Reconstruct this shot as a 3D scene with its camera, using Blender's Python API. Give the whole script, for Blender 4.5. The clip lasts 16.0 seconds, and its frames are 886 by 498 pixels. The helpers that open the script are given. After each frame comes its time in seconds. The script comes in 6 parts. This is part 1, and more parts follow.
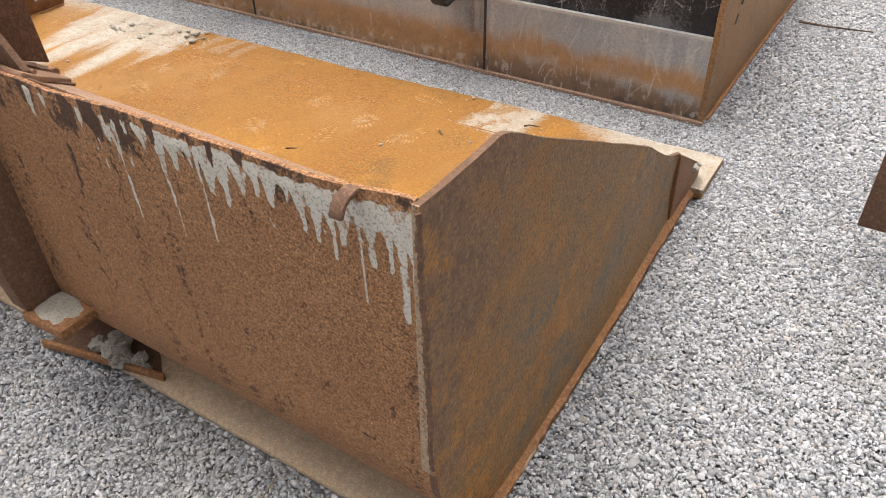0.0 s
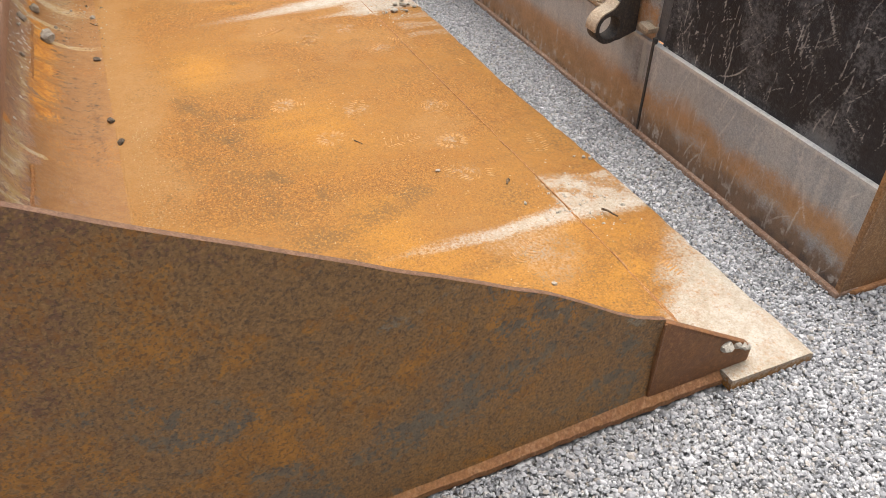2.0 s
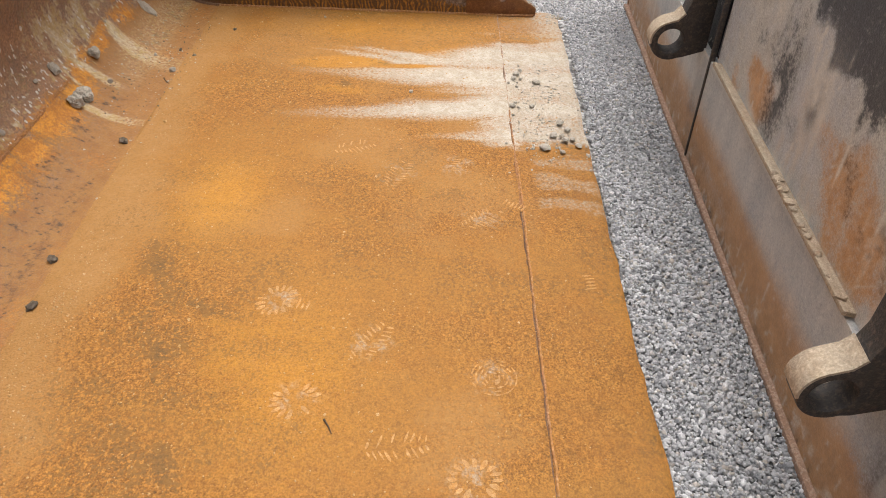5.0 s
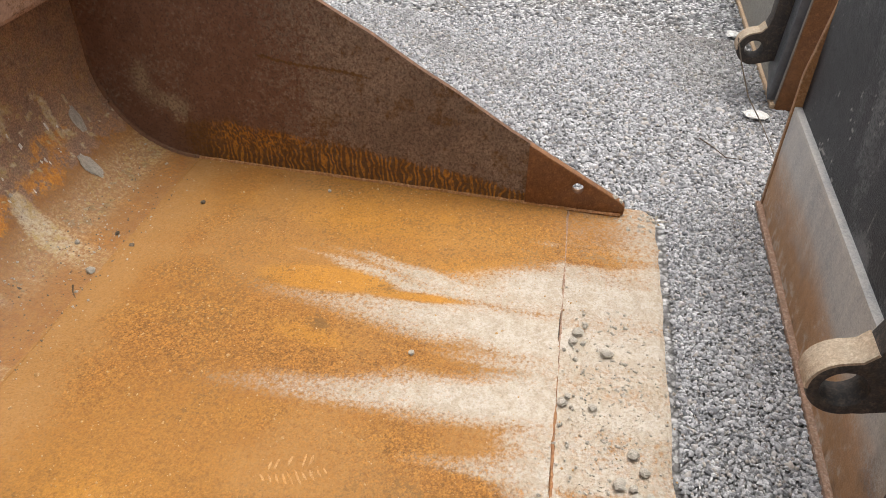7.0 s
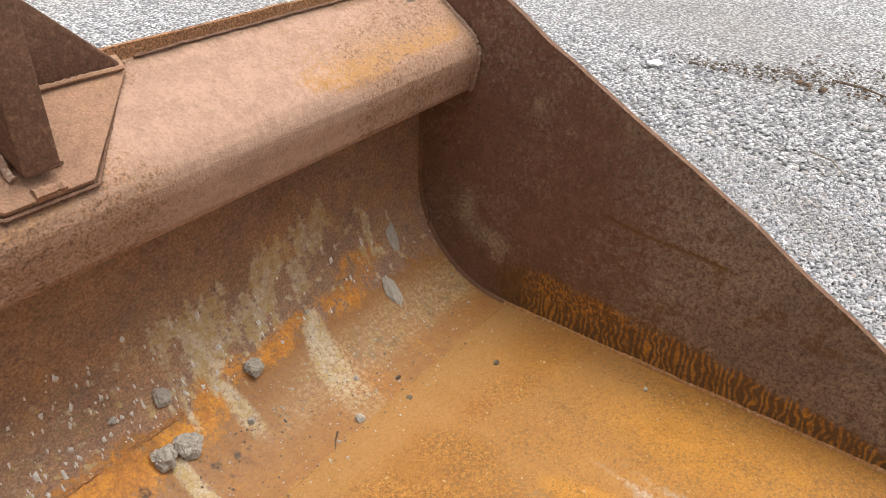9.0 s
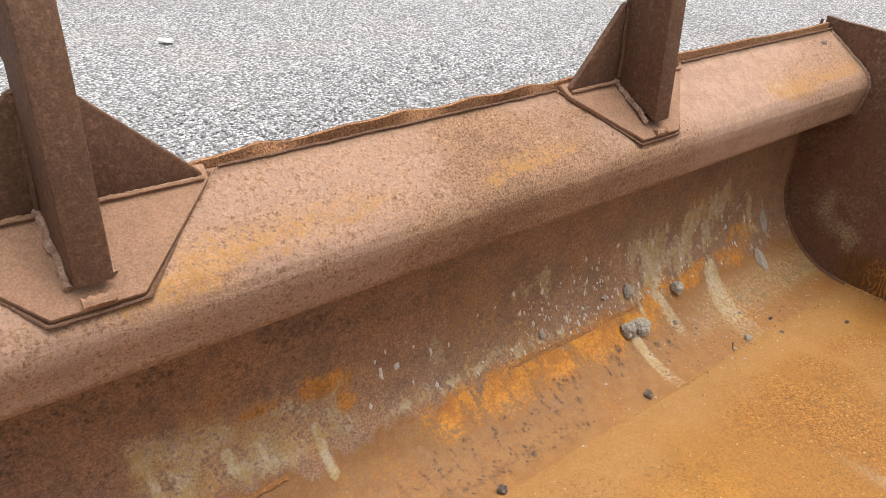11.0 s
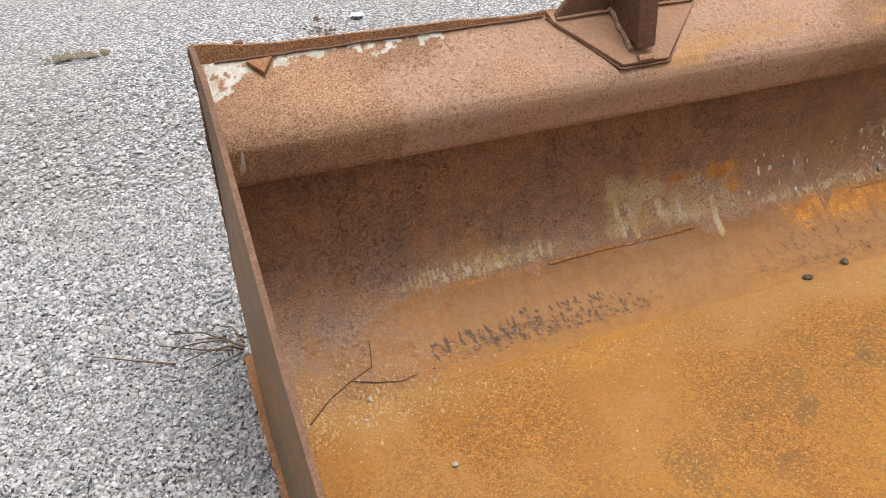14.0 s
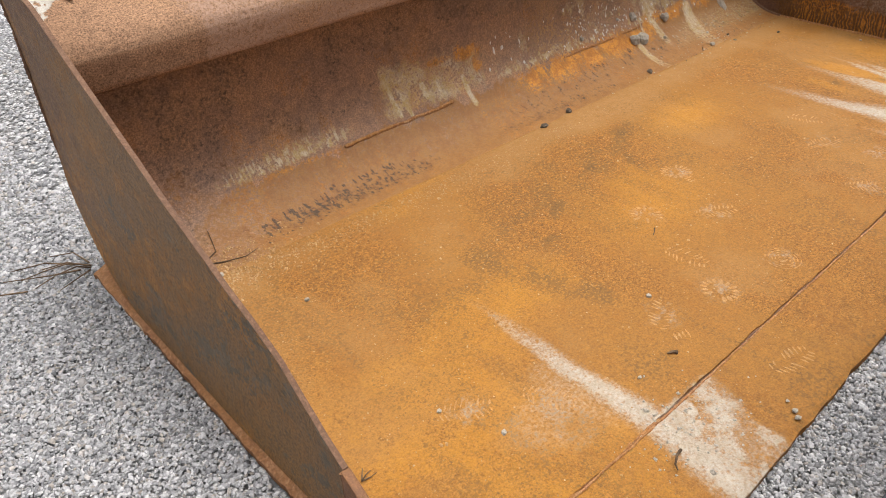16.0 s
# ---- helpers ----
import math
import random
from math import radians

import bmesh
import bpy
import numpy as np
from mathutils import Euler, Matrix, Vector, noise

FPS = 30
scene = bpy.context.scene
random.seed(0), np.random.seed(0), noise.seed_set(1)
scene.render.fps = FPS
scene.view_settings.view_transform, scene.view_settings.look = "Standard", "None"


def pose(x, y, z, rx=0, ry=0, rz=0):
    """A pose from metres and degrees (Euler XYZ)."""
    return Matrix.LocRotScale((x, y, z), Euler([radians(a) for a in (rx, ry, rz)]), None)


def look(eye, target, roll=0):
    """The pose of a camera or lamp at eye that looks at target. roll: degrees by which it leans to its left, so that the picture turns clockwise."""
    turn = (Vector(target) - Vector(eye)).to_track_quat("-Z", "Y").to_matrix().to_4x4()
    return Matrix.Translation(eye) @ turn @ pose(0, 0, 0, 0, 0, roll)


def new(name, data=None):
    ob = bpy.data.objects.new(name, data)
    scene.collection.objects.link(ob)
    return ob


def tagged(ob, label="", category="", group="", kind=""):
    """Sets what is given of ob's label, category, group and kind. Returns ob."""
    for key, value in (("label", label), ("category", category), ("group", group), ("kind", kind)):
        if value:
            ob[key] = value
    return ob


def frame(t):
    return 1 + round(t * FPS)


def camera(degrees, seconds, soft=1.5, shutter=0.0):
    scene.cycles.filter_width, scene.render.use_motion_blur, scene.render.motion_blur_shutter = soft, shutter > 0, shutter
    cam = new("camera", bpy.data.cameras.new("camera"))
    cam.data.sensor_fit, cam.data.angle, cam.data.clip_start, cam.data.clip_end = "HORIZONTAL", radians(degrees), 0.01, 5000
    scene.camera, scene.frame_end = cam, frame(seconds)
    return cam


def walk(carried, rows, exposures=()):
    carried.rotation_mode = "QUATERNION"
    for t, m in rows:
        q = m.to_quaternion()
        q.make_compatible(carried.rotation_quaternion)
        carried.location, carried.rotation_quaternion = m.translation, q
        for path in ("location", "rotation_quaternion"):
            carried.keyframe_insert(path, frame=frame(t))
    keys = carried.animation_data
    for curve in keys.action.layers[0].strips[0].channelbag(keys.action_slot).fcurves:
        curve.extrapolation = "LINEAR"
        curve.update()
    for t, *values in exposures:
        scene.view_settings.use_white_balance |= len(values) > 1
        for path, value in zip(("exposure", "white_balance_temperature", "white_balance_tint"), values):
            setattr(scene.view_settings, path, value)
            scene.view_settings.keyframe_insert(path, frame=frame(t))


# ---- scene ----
cam = camera(60.5, 16.0, soft=0.5)
PATH = [
    (0, (0.031, 0.06, 1.345), (-0.84, 1.373, 0.113), -2.0),
    (0.5, (0.244, 0.292, 1.369), (-0.846, 1.428, 0.136), -1.9),
    (1, (0.396, 0.497, 1.365), (-0.859, 1.457, 0.138), -1.3),
    (1.5, (0.436, 0.798, 1.327), (-0.937, 1.566, 0.092), -0.8),
    (2, (0.413, 1.091, 1.293), (-1.024, 1.699, 0.042), 0.1),
    (2.5, (0.384, 1.361, 1.237), (-1.084, 1.844, -0.032), 1.0),
    (3, (0.223, 1.515, 1.198), (-1.25, 1.896, -0.1), 1.5),
    (3.5, (-0.018, 1.597, 1.234), (-1.48, 1.874, -0.103), 1.2),
    (4, (-0.232, 1.715, 1.204), (-1.71, 1.896, -0.131), 1.2),
    (4.5, (-0.464, 1.828, 1.22), (-1.968, 1.906, -0.096), 1.1),
    (5, (-0.76, 1.896, 1.237), (-2.283, 1.866, -0.058), 1.0),
    (5.2, (-0.859, 1.925, 1.246), (-2.389, 1.851, -0.04), 0.9),
    (7.3, (-1.977, 2.005, 1.166), (-3.534, 1.679, -0.047), 1.6),
    (7.5, (-2.063, 1.997, 1.149), (-3.615, 1.628, -0.058), 1.6),
    (8, (-2.253, 1.935, 1.155), (-3.777, 1.352, -0.002), 1.3),
    (8.5, (-2.279, 1.816, 1.161), (-3.732, 1.001, 0.055), 1.1),
    (9, (-2.186, 1.731, 1.183), (-3.584, 0.764, 0.13), 2.1),
    (9.5, (-1.971, 1.724, 1.221), (-3.297, 0.634, 0.194), 2.7),
    (10, (-1.651, 1.704, 1.255), (-2.896, 0.51, 0.242), 3.4),
    (10.2, (-1.558, 1.707, 1.268), (-2.773, 0.477, 0.263), 3.5),
    (12.3, (-0.699, 1.934, 1.301), (-1.599, 0.407, 0.374), -0.7),
    (12.5, (-0.635, 1.969, 1.309), (-1.477, 0.41, 0.38), -1.2),
    (13, (-0.512, 2.119, 1.315), (-1.21, 0.504, 0.363), -1.9),
    (13.5, (-0.432, 2.247, 1.308), (-1.02, 0.612, 0.317), -2.0),
    (14, (-0.341, 2.295, 1.284), (-0.921, 0.693, 0.236), -2.2),
    (14.5, (-0.236, 2.404, 1.268), (-0.966, 0.899, 0.171), -2.6),
    (15, (-0.152, 2.48, 1.268), (-1.025, 1.079, 0.139), -3.1),
    (15.5, (-0.095, 2.609, 1.267), (-1.067, 1.28, 0.132), -3.5),
    (16, (-0.026, 2.692, 1.271), (-1.059, 1.41, 0.135), -3.5),
]
walk(cam, [(t, look(eye, target, roll)) for t, eye, target, roll in PATH], exposures=[(0.0, 0.18), (1.5, 0.19), (4.5, 0.06), (5.2, 0.02), (8.0, -0.03), (9.5, 0.17), (10.2, 0.13), (12.5, 0.0), (16.0, -0.04)])

# ---- light ----
world = bpy.data.worlds.new("world")
scene.world = world
world.use_nodes = True
wt = world.node_tree
sky = wt.nodes.new("ShaderNodeTexSky")
sky.sky_type = "NISHITA"
sky.sun_disc = False
SUN_AZ, SUN_EL = 305.0, 78.0     # degrees clockwise from +y, degrees up
sky.sun_elevation, sky.sun_rotation = radians(SUN_EL), radians(SUN_AZ)
sky.air_density, sky.dust_density, sky.ozone_density = 0.7, 8.0, 0.5
wt.nodes["Background"].inputs["Strength"].default_value = 0.205
haze = wt.nodes.new("ShaderNodeHueSaturation")      # thin cloud takes most of the blue
haze.inputs["Saturation"].default_value = 0.35
wt.links.new(sky.outputs["Color"], haze.inputs["Color"])
wt.links.new(haze.outputs["Color"], wt.nodes["Background"].inputs["Color"])
sun = new("sun", bpy.data.lights.new("sun", "SUN"))
sun.data.energy, sun.data.angle, sun.data.color = 1.75, radians(60), (1.0, 0.95, 0.88)
az, el = radians(SUN_AZ), radians(SUN_EL)
sun.matrix_world = look((8 * math.sin(az) * math.cos(el), 8 * math.cos(az) * math.cos(el), 8 * math.sin(el)), (0, 0, 0))

# ---- arithmetic noise for stains ----
def _hash(ix, iy, seed):
    h = (ix.astype(np.int64) * 374761393 + iy.astype(np.int64) * 668265263 + seed * 974711) & 0xFFFFFFFF
    h = ((h ^ (h >> 13)) * 1274126177) & 0xFFFFFFFF
    return ((h ^ (h >> 16)) & 0xFFFF) / 65535.0


def vnoise(x, y, seed=0):
    ix, iy = np.floor(x), np.floor(y)
    fx, fy = x - ix, y - iy
    fx, fy = fx * fx * (3 - 2 * fx), fy * fy * (3 - 2 * fy)
    a, b = _hash(ix, iy, seed), _hash(ix + 1, iy, seed)
    c, d = _hash(ix, iy + 1, seed), _hash(ix + 1, iy + 1, seed)
    return (a * (1 - fx) + b * fx) * (1 - fy) + (c * (1 - fx) + d * fx) * fy


def fbm(x, y, seed=0, n=4):
    out, amp, tot = 0.0, 1.0, 0.0
    for k in range(n):
        out = out + amp * vnoise(x * 2 ** k, y * 2 ** k, seed + 17 * k)
        tot += amp
        amp *= 0.5
    return out / tot


def sstep(a, b, x):
    t = np.clip((x - a) / (b - a), 0, 1)
    return t * t * (3 - 2 * t)


def blob(x, y, cx, cy, rx, ry, rot=0.0):
    c, s = math.cos(radians(rot)), math.sin(radians(rot))
    u, v = (x - cx) * c + (y - cy) * s, -(x - cx) * s + (y - cy) * c
    return np.exp(-((u / rx) ** 2 + (v / ry) ** 2))


def swipe(u, v, u0, v0, u1, v1, w):
    """A soft smear from one point to another."""
    du, dv = u1 - u0, v1 - v0
    t = np.clip(((u - u0) * du + (v - v0) * dv) / (du * du + dv * dv), 0, 1)
    return np.exp(-(np.hypot(u - u0 - t * du, v - v0 - t * dv) / w) ** 2)


def scratches(x, z, seed, count, box_, long=0.10, wide=0.0016, lean=0.35):
    """Masks of thin random scuffs inside box_ = x0, x1, z0, z1."""
    rng = np.random.RandomState(seed)
    out = np.zeros_like(x)
    for _ in range(count):
        cx, cz = rng.uniform(box_[0], box_[1]), rng.uniform(box_[2], box_[3])
        a = rng.normal(math.pi / 2, lean)
        half, w = long * rng.uniform(0.15, 0.6), wide * rng.uniform(0.7, 2.2)
        near = np.abs(x - cx) + np.abs(z - cz) < 2 * half + 0.02
        dx, dz = x[near] - cx, z[near] - cz
        u, v = dx * math.cos(a) + dz * math.sin(a), -dx * math.sin(a) + dz * math.cos(a)
        v = v + 4 * rng.uniform(-1, 1) * u * u
        out[near] = np.maximum(out[near], rng.uniform(0.35, 1) * sstep(1.3, 0.5, np.abs(v) / w) * sstep(half, half * 0.6, np.abs(u)))
    return out


# ---- materials ----
def node(nt, kind, **props):
    n = nt.nodes.new(kind)
    for k, v in props.items():
        if k == "operation":
            n.operation = v
        elif k == "data_type":
            n.data_type = v
        elif k == "blend_type":
            n.blend_type = v
        elif k == "attribute_name":
            n.attribute_name = v
        elif k == "feature":
            n.feature = v
    return n


def put(nt, socket, value):
    if isinstance(value, bpy.types.NodeSocket):
        nt.links.new(value, socket)
    elif isinstance(value, (tuple, list)):
        socket.default_value = (*value, 1.0) if len(value) == 3 and len(socket.default_value) == 4 else value
    else:
        socket.default_value = value


def calc(nt, op, a, b=0.0, c=0.0):
    n = node(nt, "ShaderNodeMath", operation=op)
    for k, v in enumerate((a, b, c)):
        put(nt, n.inputs[k], v)
    return n.outputs[0]


def ramp(nt, x, a, b):
    n = nt.nodes.new("ShaderNodeMapRange")
    n.interpolation_type = "SMOOTHSTEP"
    put(nt, n.inputs["Value"], x)
    put(nt, n.inputs["From Min"], a)
    put(nt, n.inputs["From Max"], b)
    return n.outputs[0]


def mixc(nt, fac, a, b, blend="MIX"):
    n = node(nt, "ShaderNodeMix", data_type="RGBA", blend_type=blend)
    put(nt, n.inputs["Factor"], fac)
    put(nt, n.inputs[6], a)
    put(nt, n.inputs[7], b)
    return n.outputs[2]


def noise_tex(nt, coord, scale, detail=3.0, rough=0.55, stretch=None):
    if stretch:
        m = nt.nodes.new("ShaderNodeMapping")
        put(nt, m.inputs["Vector"], coord)
        m.inputs["Scale"].default_value = stretch
        coord = m.outputs[0]
    n = nt.nodes.new("ShaderNodeTexNoise")
    put(nt, n.inputs["Vector"], coord)
    n.inputs["Scale"].default_value, n.inputs["Detail"].default_value, n.inputs["Roughness"].default_value = scale, detail, rough
    return n.outputs["Fac"]


def begin(name):
    m = bpy.data.materials.new(name)
    m.use_nodes = True
    nt = m.node_tree
    return m, nt, nt.nodes["Principled BSDF"], nt.nodes.new("ShaderNodeTexCoord").outputs["Object"]


def bump(nt, bsdf, height, strength, distance):
    b = nt.nodes.new("ShaderNodeBump")
    put(nt, b.inputs["Height"], height)
    b.inputs["Strength"].default_value, b.inputs["Distance"].default_value = strength, distance
    nt.links.new(b.outputs[0], bsdf.inputs["Normal"])


def steel(name, base, second, speck, masks=(), rough=0.75, grain=260.0, amount=0.5, big=3.0, metal=0.0, stretch=None, spec=0.3, relief=0.0035,
          edge=(0.05, 0.95), wob=(0.5, 1.4, 1.0, 0.8), glint=0.15, grit=0.22, spot=0.12, alts=(None, None, None, None), cover=(0.92, 0.9, 0.92, 1.0), zone=None, pits=0.0, mid=0.20, fleck=(0.36, 0.26)):
    """Weathered steel: base and second colour in clouds, specks in the grain, then up to four stains
    (pale, dark, bright, other), each a colour laid where the mesh's mask says so, its edge broken by the grain.
    zone: how much of the grain is left where the rust lies smooth; grit: strength of the grain; alts: a second tone that mottles each stain; cover: how much it hides."""
    m, nt, bsdf, co = begin(name)
    n_big = noise_tex(nt, co, big, 5.0, 0.62, stretch)
    n_mid = noise_tex(nt, co, 26.0, 5.0, 0.65)
    n_spot = noise_tex(nt, co, 85.0, 3.0, 0.62)
    n_fine = noise_tex(nt, co, grain, 2.0, 0.6)
    n_dot = noise_tex(nt, co, grain * 0.45, 2.0, 0.7)
    cloud = ramp(nt, calc(nt, "ADD", calc(nt, "MULTIPLY", n_big, 0.65), calc(nt, "MULTIPLY", n_mid, 0.35)), 0.40, 0.60)
    col = mixc(nt, cloud, base, second)
    col = mixc(nt, calc(nt, "MULTIPLY", ramp(nt, n_spot, 0.50, 0.72), amount * 0.7), col, speck)
    col = mixc(nt, calc(nt, "MULTIPLY", ramp(nt, n_dot, 0.53, 0.62), amount * 0.6), col, speck)
    if masks:
        at = node(nt, "ShaderNodeAttribute", attribute_name="stain")
        sep = nt.nodes.new("ShaderNodeSeparateColor")
        nt.links.new(at.outputs["Color"], sep.inputs[0])
        outs = [sep.outputs[0], sep.outputs[1], sep.outputs[2], at.outputs["Alpha"]]
    grainy = 1.0
    if zone is not None:
        patchy = ramp(nt, noise_tex(nt, co, 2.6, 4.0, 0.6, (1.0, 0.55, 1.0)), 0.42, 0.62)
        patchy = calc(nt, "MAXIMUM", patchy, calc(nt, "MULTIPLY", outs[2], 1.2))
        grainy = calc(nt, "MINIMUM", calc(nt, "MULTIPLY_ADD", patchy, 1.0 - zone, zone), 1.0)
    for noise_, lo, hi, k in ((n_fine, 0.30, 0.70, grit), (n_spot, 0.28, 0.72, spot), (n_mid, 0.28, 0.72, mid), (n_big, 0.3, 0.7, 0.14)):
        shade = nt.nodes.new("ShaderNodeMapRange")
        put(nt, shade.inputs["Value"], noise_)
        shade.inputs["From Min"].default_value, shade.inputs["From Max"].default_value = lo, hi
        shade.inputs["To Min"].default_value, shade.inputs["To Max"].default_value = 1 - k, 1 + k
        col = mixc(nt, 1.0 if noise_ in (n_mid, n_big) else grainy, col, shade.outputs[0], "MULTIPLY")
    col = mixc(nt, calc(nt, "MULTIPLY", calc(nt, "MULTIPLY", ramp(nt, n_dot, *fleck), glint), grainy), col, tuple(min(1, 1.9 * c + 0.02) for c in base))
    height = calc(nt, "ADD", calc(nt, "MULTIPLY", calc(nt, "MULTIPLY", n_fine, 0.6), grainy), calc(nt, "MULTIPLY", n_mid, 0.5))
    if masks:
        wobble = calc(nt, "ADD", calc(nt, "MULTIPLY", calc(nt, "SUBTRACT", n_mid, 0.5), 0.7), calc(nt, "MULTIPLY", calc(nt, "SUBTRACT", n_dot, 0.5), 1.5))
        wobble = calc(nt, "ADD", wobble, calc(nt, "MULTIPLY", calc(nt, "SUBTRACT", n_spot, 0.5), 1.1))
        # order of laying: other, bright, dark, pale
        for k in (3, 2, 1, 0):
            if k >= len(masks) or masks[k] is None:
                continue
            soft = calc(nt, "MULTIPLY", wobble, calc(nt, "MULTIPLY", outs[k], calc(nt, "SUBTRACT", 1.25, outs[k])))
            lo, hi = (0.27, 0.70) if k == 1 and zone is not None else edge
            f = ramp(nt, calc(nt, "ADD", outs[k], calc(nt, "MULTIPLY", soft, 2.4 * wob[k])), lo, hi)
            other = alts[k] or tuple(c * 0.78 for c in masks[k])
            tone = mixc(nt, ramp(nt, calc(nt, "ADD", calc(nt, "MULTIPLY", n_mid, 0.6), calc(nt, "MULTIPLY", n_spot, 0.4)), 0.40, 0.60), masks[k], other)
            tone = mixc(nt, calc(nt, "MULTIPLY", ramp(nt, n_fine, 0.42, 0.7), 0.25), tone, tuple(min(1, c * 1.3) for c in masks[k]))
            tone = mixc(nt, calc(nt, "MULTIPLY", ramp(nt, n_dot, 0.46, 0.30), 0.22), tone, tuple(c * 0.6 for c in masks[k]))
            col = mixc(nt, calc(nt, "MULTIPLY", f, cover[k]), col, tone)
            if k == 0:
                height = calc(nt, "ADD", height, calc(nt, "MULTIPLY", f, 0.35))
    if pits:        # fine dark pits over everything
        n_pit = noise_tex(nt, co, grain * 0.75, 2.0, 0.55)
        col = mixc(nt, calc(nt, "MULTIPLY", ramp(nt, n_pit, 0.53, 0.62), pits), col, tuple(c * 0.8 for c in speck))
        height = calc(nt, "SUBTRACT", height, calc(nt, "MULTIPLY", ramp(nt, n_pit, 0.53, 0.62), 0.5 * pits))
    put(nt, bsdf.inputs["Base Color"], col)
    put(nt, bsdf.inputs["Roughness"], calc(nt, "ADD", calc(nt, "MULTIPLY", n_mid, 0.25), rough - 0.12))
    bsdf.inputs["Metallic"].default_value = metal
    bsdf.inputs["Specular IOR Level"].default_value = spec
    bump(nt, bsdf, height, 0.6, relief)
    return m


CONCRETE = (0.49, 0.455, 0.395)
M_floor = steel("rust_floor", (0.330, 0.152, 0.030), (0.245, 0.106, 0.021), (0.155, 0.076, 0.024),
                (CONCRETE, (0.120, 0.070, 0.027), (0.52, 0.235, 0.026), (0.330, 0.172, 0.056)), rough=0.72, grain=250, amount=0.52, big=2.8, grit=0.50, spot=0.30, glint=0.30, fleck=(0.44, 0.34), relief=0.009, stretch=(1.0, 0.45, 1.0), zone=0.25, pits=0.20,
                wob=(0.9, 1.9, 1.2, 0.9), alts=((0.385, 0.335, 0.26), (0.205, 0.105, 0.028), None, (0.305, 0.155, 0.046)), cover=(0.88, 0.80, 0.66, 1.0))
M_shell = steel("rust_shell", (0.268, 0.160, 0.108), (0.300, 0.168, 0.094), (0.160, 0.098, 0.070),
                ((0.55, 0.480, 0.350), (0.045, 0.037, 0.030), (0.64, 0.275, 0.026), (0.292, 0.141, 0.040)), rough=0.52, spec=0.36, pits=0.22, grain=230, amount=0.5, big=4.5, grit=0.40, relief=0.005,
                wob=(1.1, 1.5, 1.6, 1.2), alts=((0.40, 0.285, 0.110), None, (0.36, 0.135, 0.022), (0.245, 0.112, 0.035)), cover=(0.86, 0.85, 0.95, 1.0))
M_back = steel("rust_back", (0.400, 0.205, 0.096), (0.300, 0.148, 0.070), (0.115, 0.058, 0.036),
               ((0.62, 0.59, 0.525), (0.050, 0.032, 0.027), (0.33, 0.165, 0.078), (0.47, 0.365, 0.255)), rough=0.85, grain=270, amount=0.62, big=4.0, relief=0.005, edge=(0.30, 0.70), grit=0.60, spot=0.14, mid=0.16, glint=0.60, pits=0.42,
               wob=(0.7, 1.0, 1.2, 1.0), alts=((0.57, 0.525, 0.44), None, None, None), cover=(0.96, 0.85, 0.8, 0.9))
M_side = steel("rust_side", (0.295, 0.156, 0.053), (0.225, 0.121, 0.045), (0.085, 0.053, 0.030),
               ((0.34, 0.27, 0.18), (0.172, 0.135, 0.090), (0.42, 0.180, 0.026), (0.185, 0.092, 0.050)), rough=0.54, grain=200, amount=0.75, big=4.0, spec=0.4, edge=(0.12, 0.72), grit=0.30, spot=0.20, relief=0.004, pits=0.50,
               wob=(1.4, 2.2, 2.2, 1.4), alts=(None, (0.115, 0.100, 0.075), (0.24, 0.105, 0.022), None))
M_inside = steel("rust_side_inside", (0.232, 0.168, 0.122), (0.270, 0.205, 0.150), (0.100, 0.062, 0.046),
                 ((0.34, 0.270, 0.175), (0.150, 0.074, 0.020), (0.52, 0.225, 0.026), (0.190, 0.100, 0.064)), rough=0.62, grain=200, amount=0.85, big=4.0, spec=0.35, edge=(0.10, 0.80), grit=0.30, pits=0.55,
                 wob=(1.4, 0.6, 0.6, 1.2), alts=(None, None, (0.30, 0.120, 0.018), None))
# the beam's second mask colour also carries the shade painted on its front face
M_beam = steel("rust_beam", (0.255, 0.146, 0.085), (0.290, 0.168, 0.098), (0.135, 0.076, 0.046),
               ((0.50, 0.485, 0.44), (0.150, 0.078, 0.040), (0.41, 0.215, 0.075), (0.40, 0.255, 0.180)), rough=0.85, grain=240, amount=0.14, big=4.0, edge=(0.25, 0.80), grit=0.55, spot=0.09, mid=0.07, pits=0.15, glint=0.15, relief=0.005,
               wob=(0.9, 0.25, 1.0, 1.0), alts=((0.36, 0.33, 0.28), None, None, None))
M_rust = steel("rust_brown", (0.165, 0.090, 0.055), (0.125, 0.068, 0.043), (0.25, 0.145, 0.088), rough=0.8, grain=260, amount=0.5, big=7.0)
M_pad = steel("rust_pad", (0.325, 0.190, 0.118), (0.285, 0.165, 0.104), (0.23, 0.120, 0.070), rough=0.85, grain=300, amount=0.5, big=9.0)
M_edge = steel("rust_edge", (0.30, 0.140, 0.055), (0.21, 0.098, 0.045), (0.42, 0.245, 0.130), rough=0.8, grain=200, amount=0.5, big=9.0)
M_flange = steel("dusty_flange", (0.52, 0.390, 0.265), (0.41, 0.290, 0.185), (0.54, 0.415, 0.295), rough=0.85, grain=230, amount=0.5, big=9.0)
M_weld = steel("weld_rust", (0.36, 0.165, 0.052), (0.26, 0.120, 0.052), (0.48, 0.300, 0.160), rough=0.85, grain=220, amount=0.6, big=18.0)
M_weld_grey = steel("weld_dusty", (0.30, 0.190, 0.130), (0.23, 0.140, 0.095), (0.44, 0.350, 0.280), rough=0.85, grain=220, amount=0.6, big=18.0)
M_tip = steel("rust_corner", (0.225, 0.098, 0.034), (0.150, 0.066, 0.028), (0.31, 0.145, 0.050), rough=0.6, grain=300, amount=0.4, big=9.0, spec=0.4)
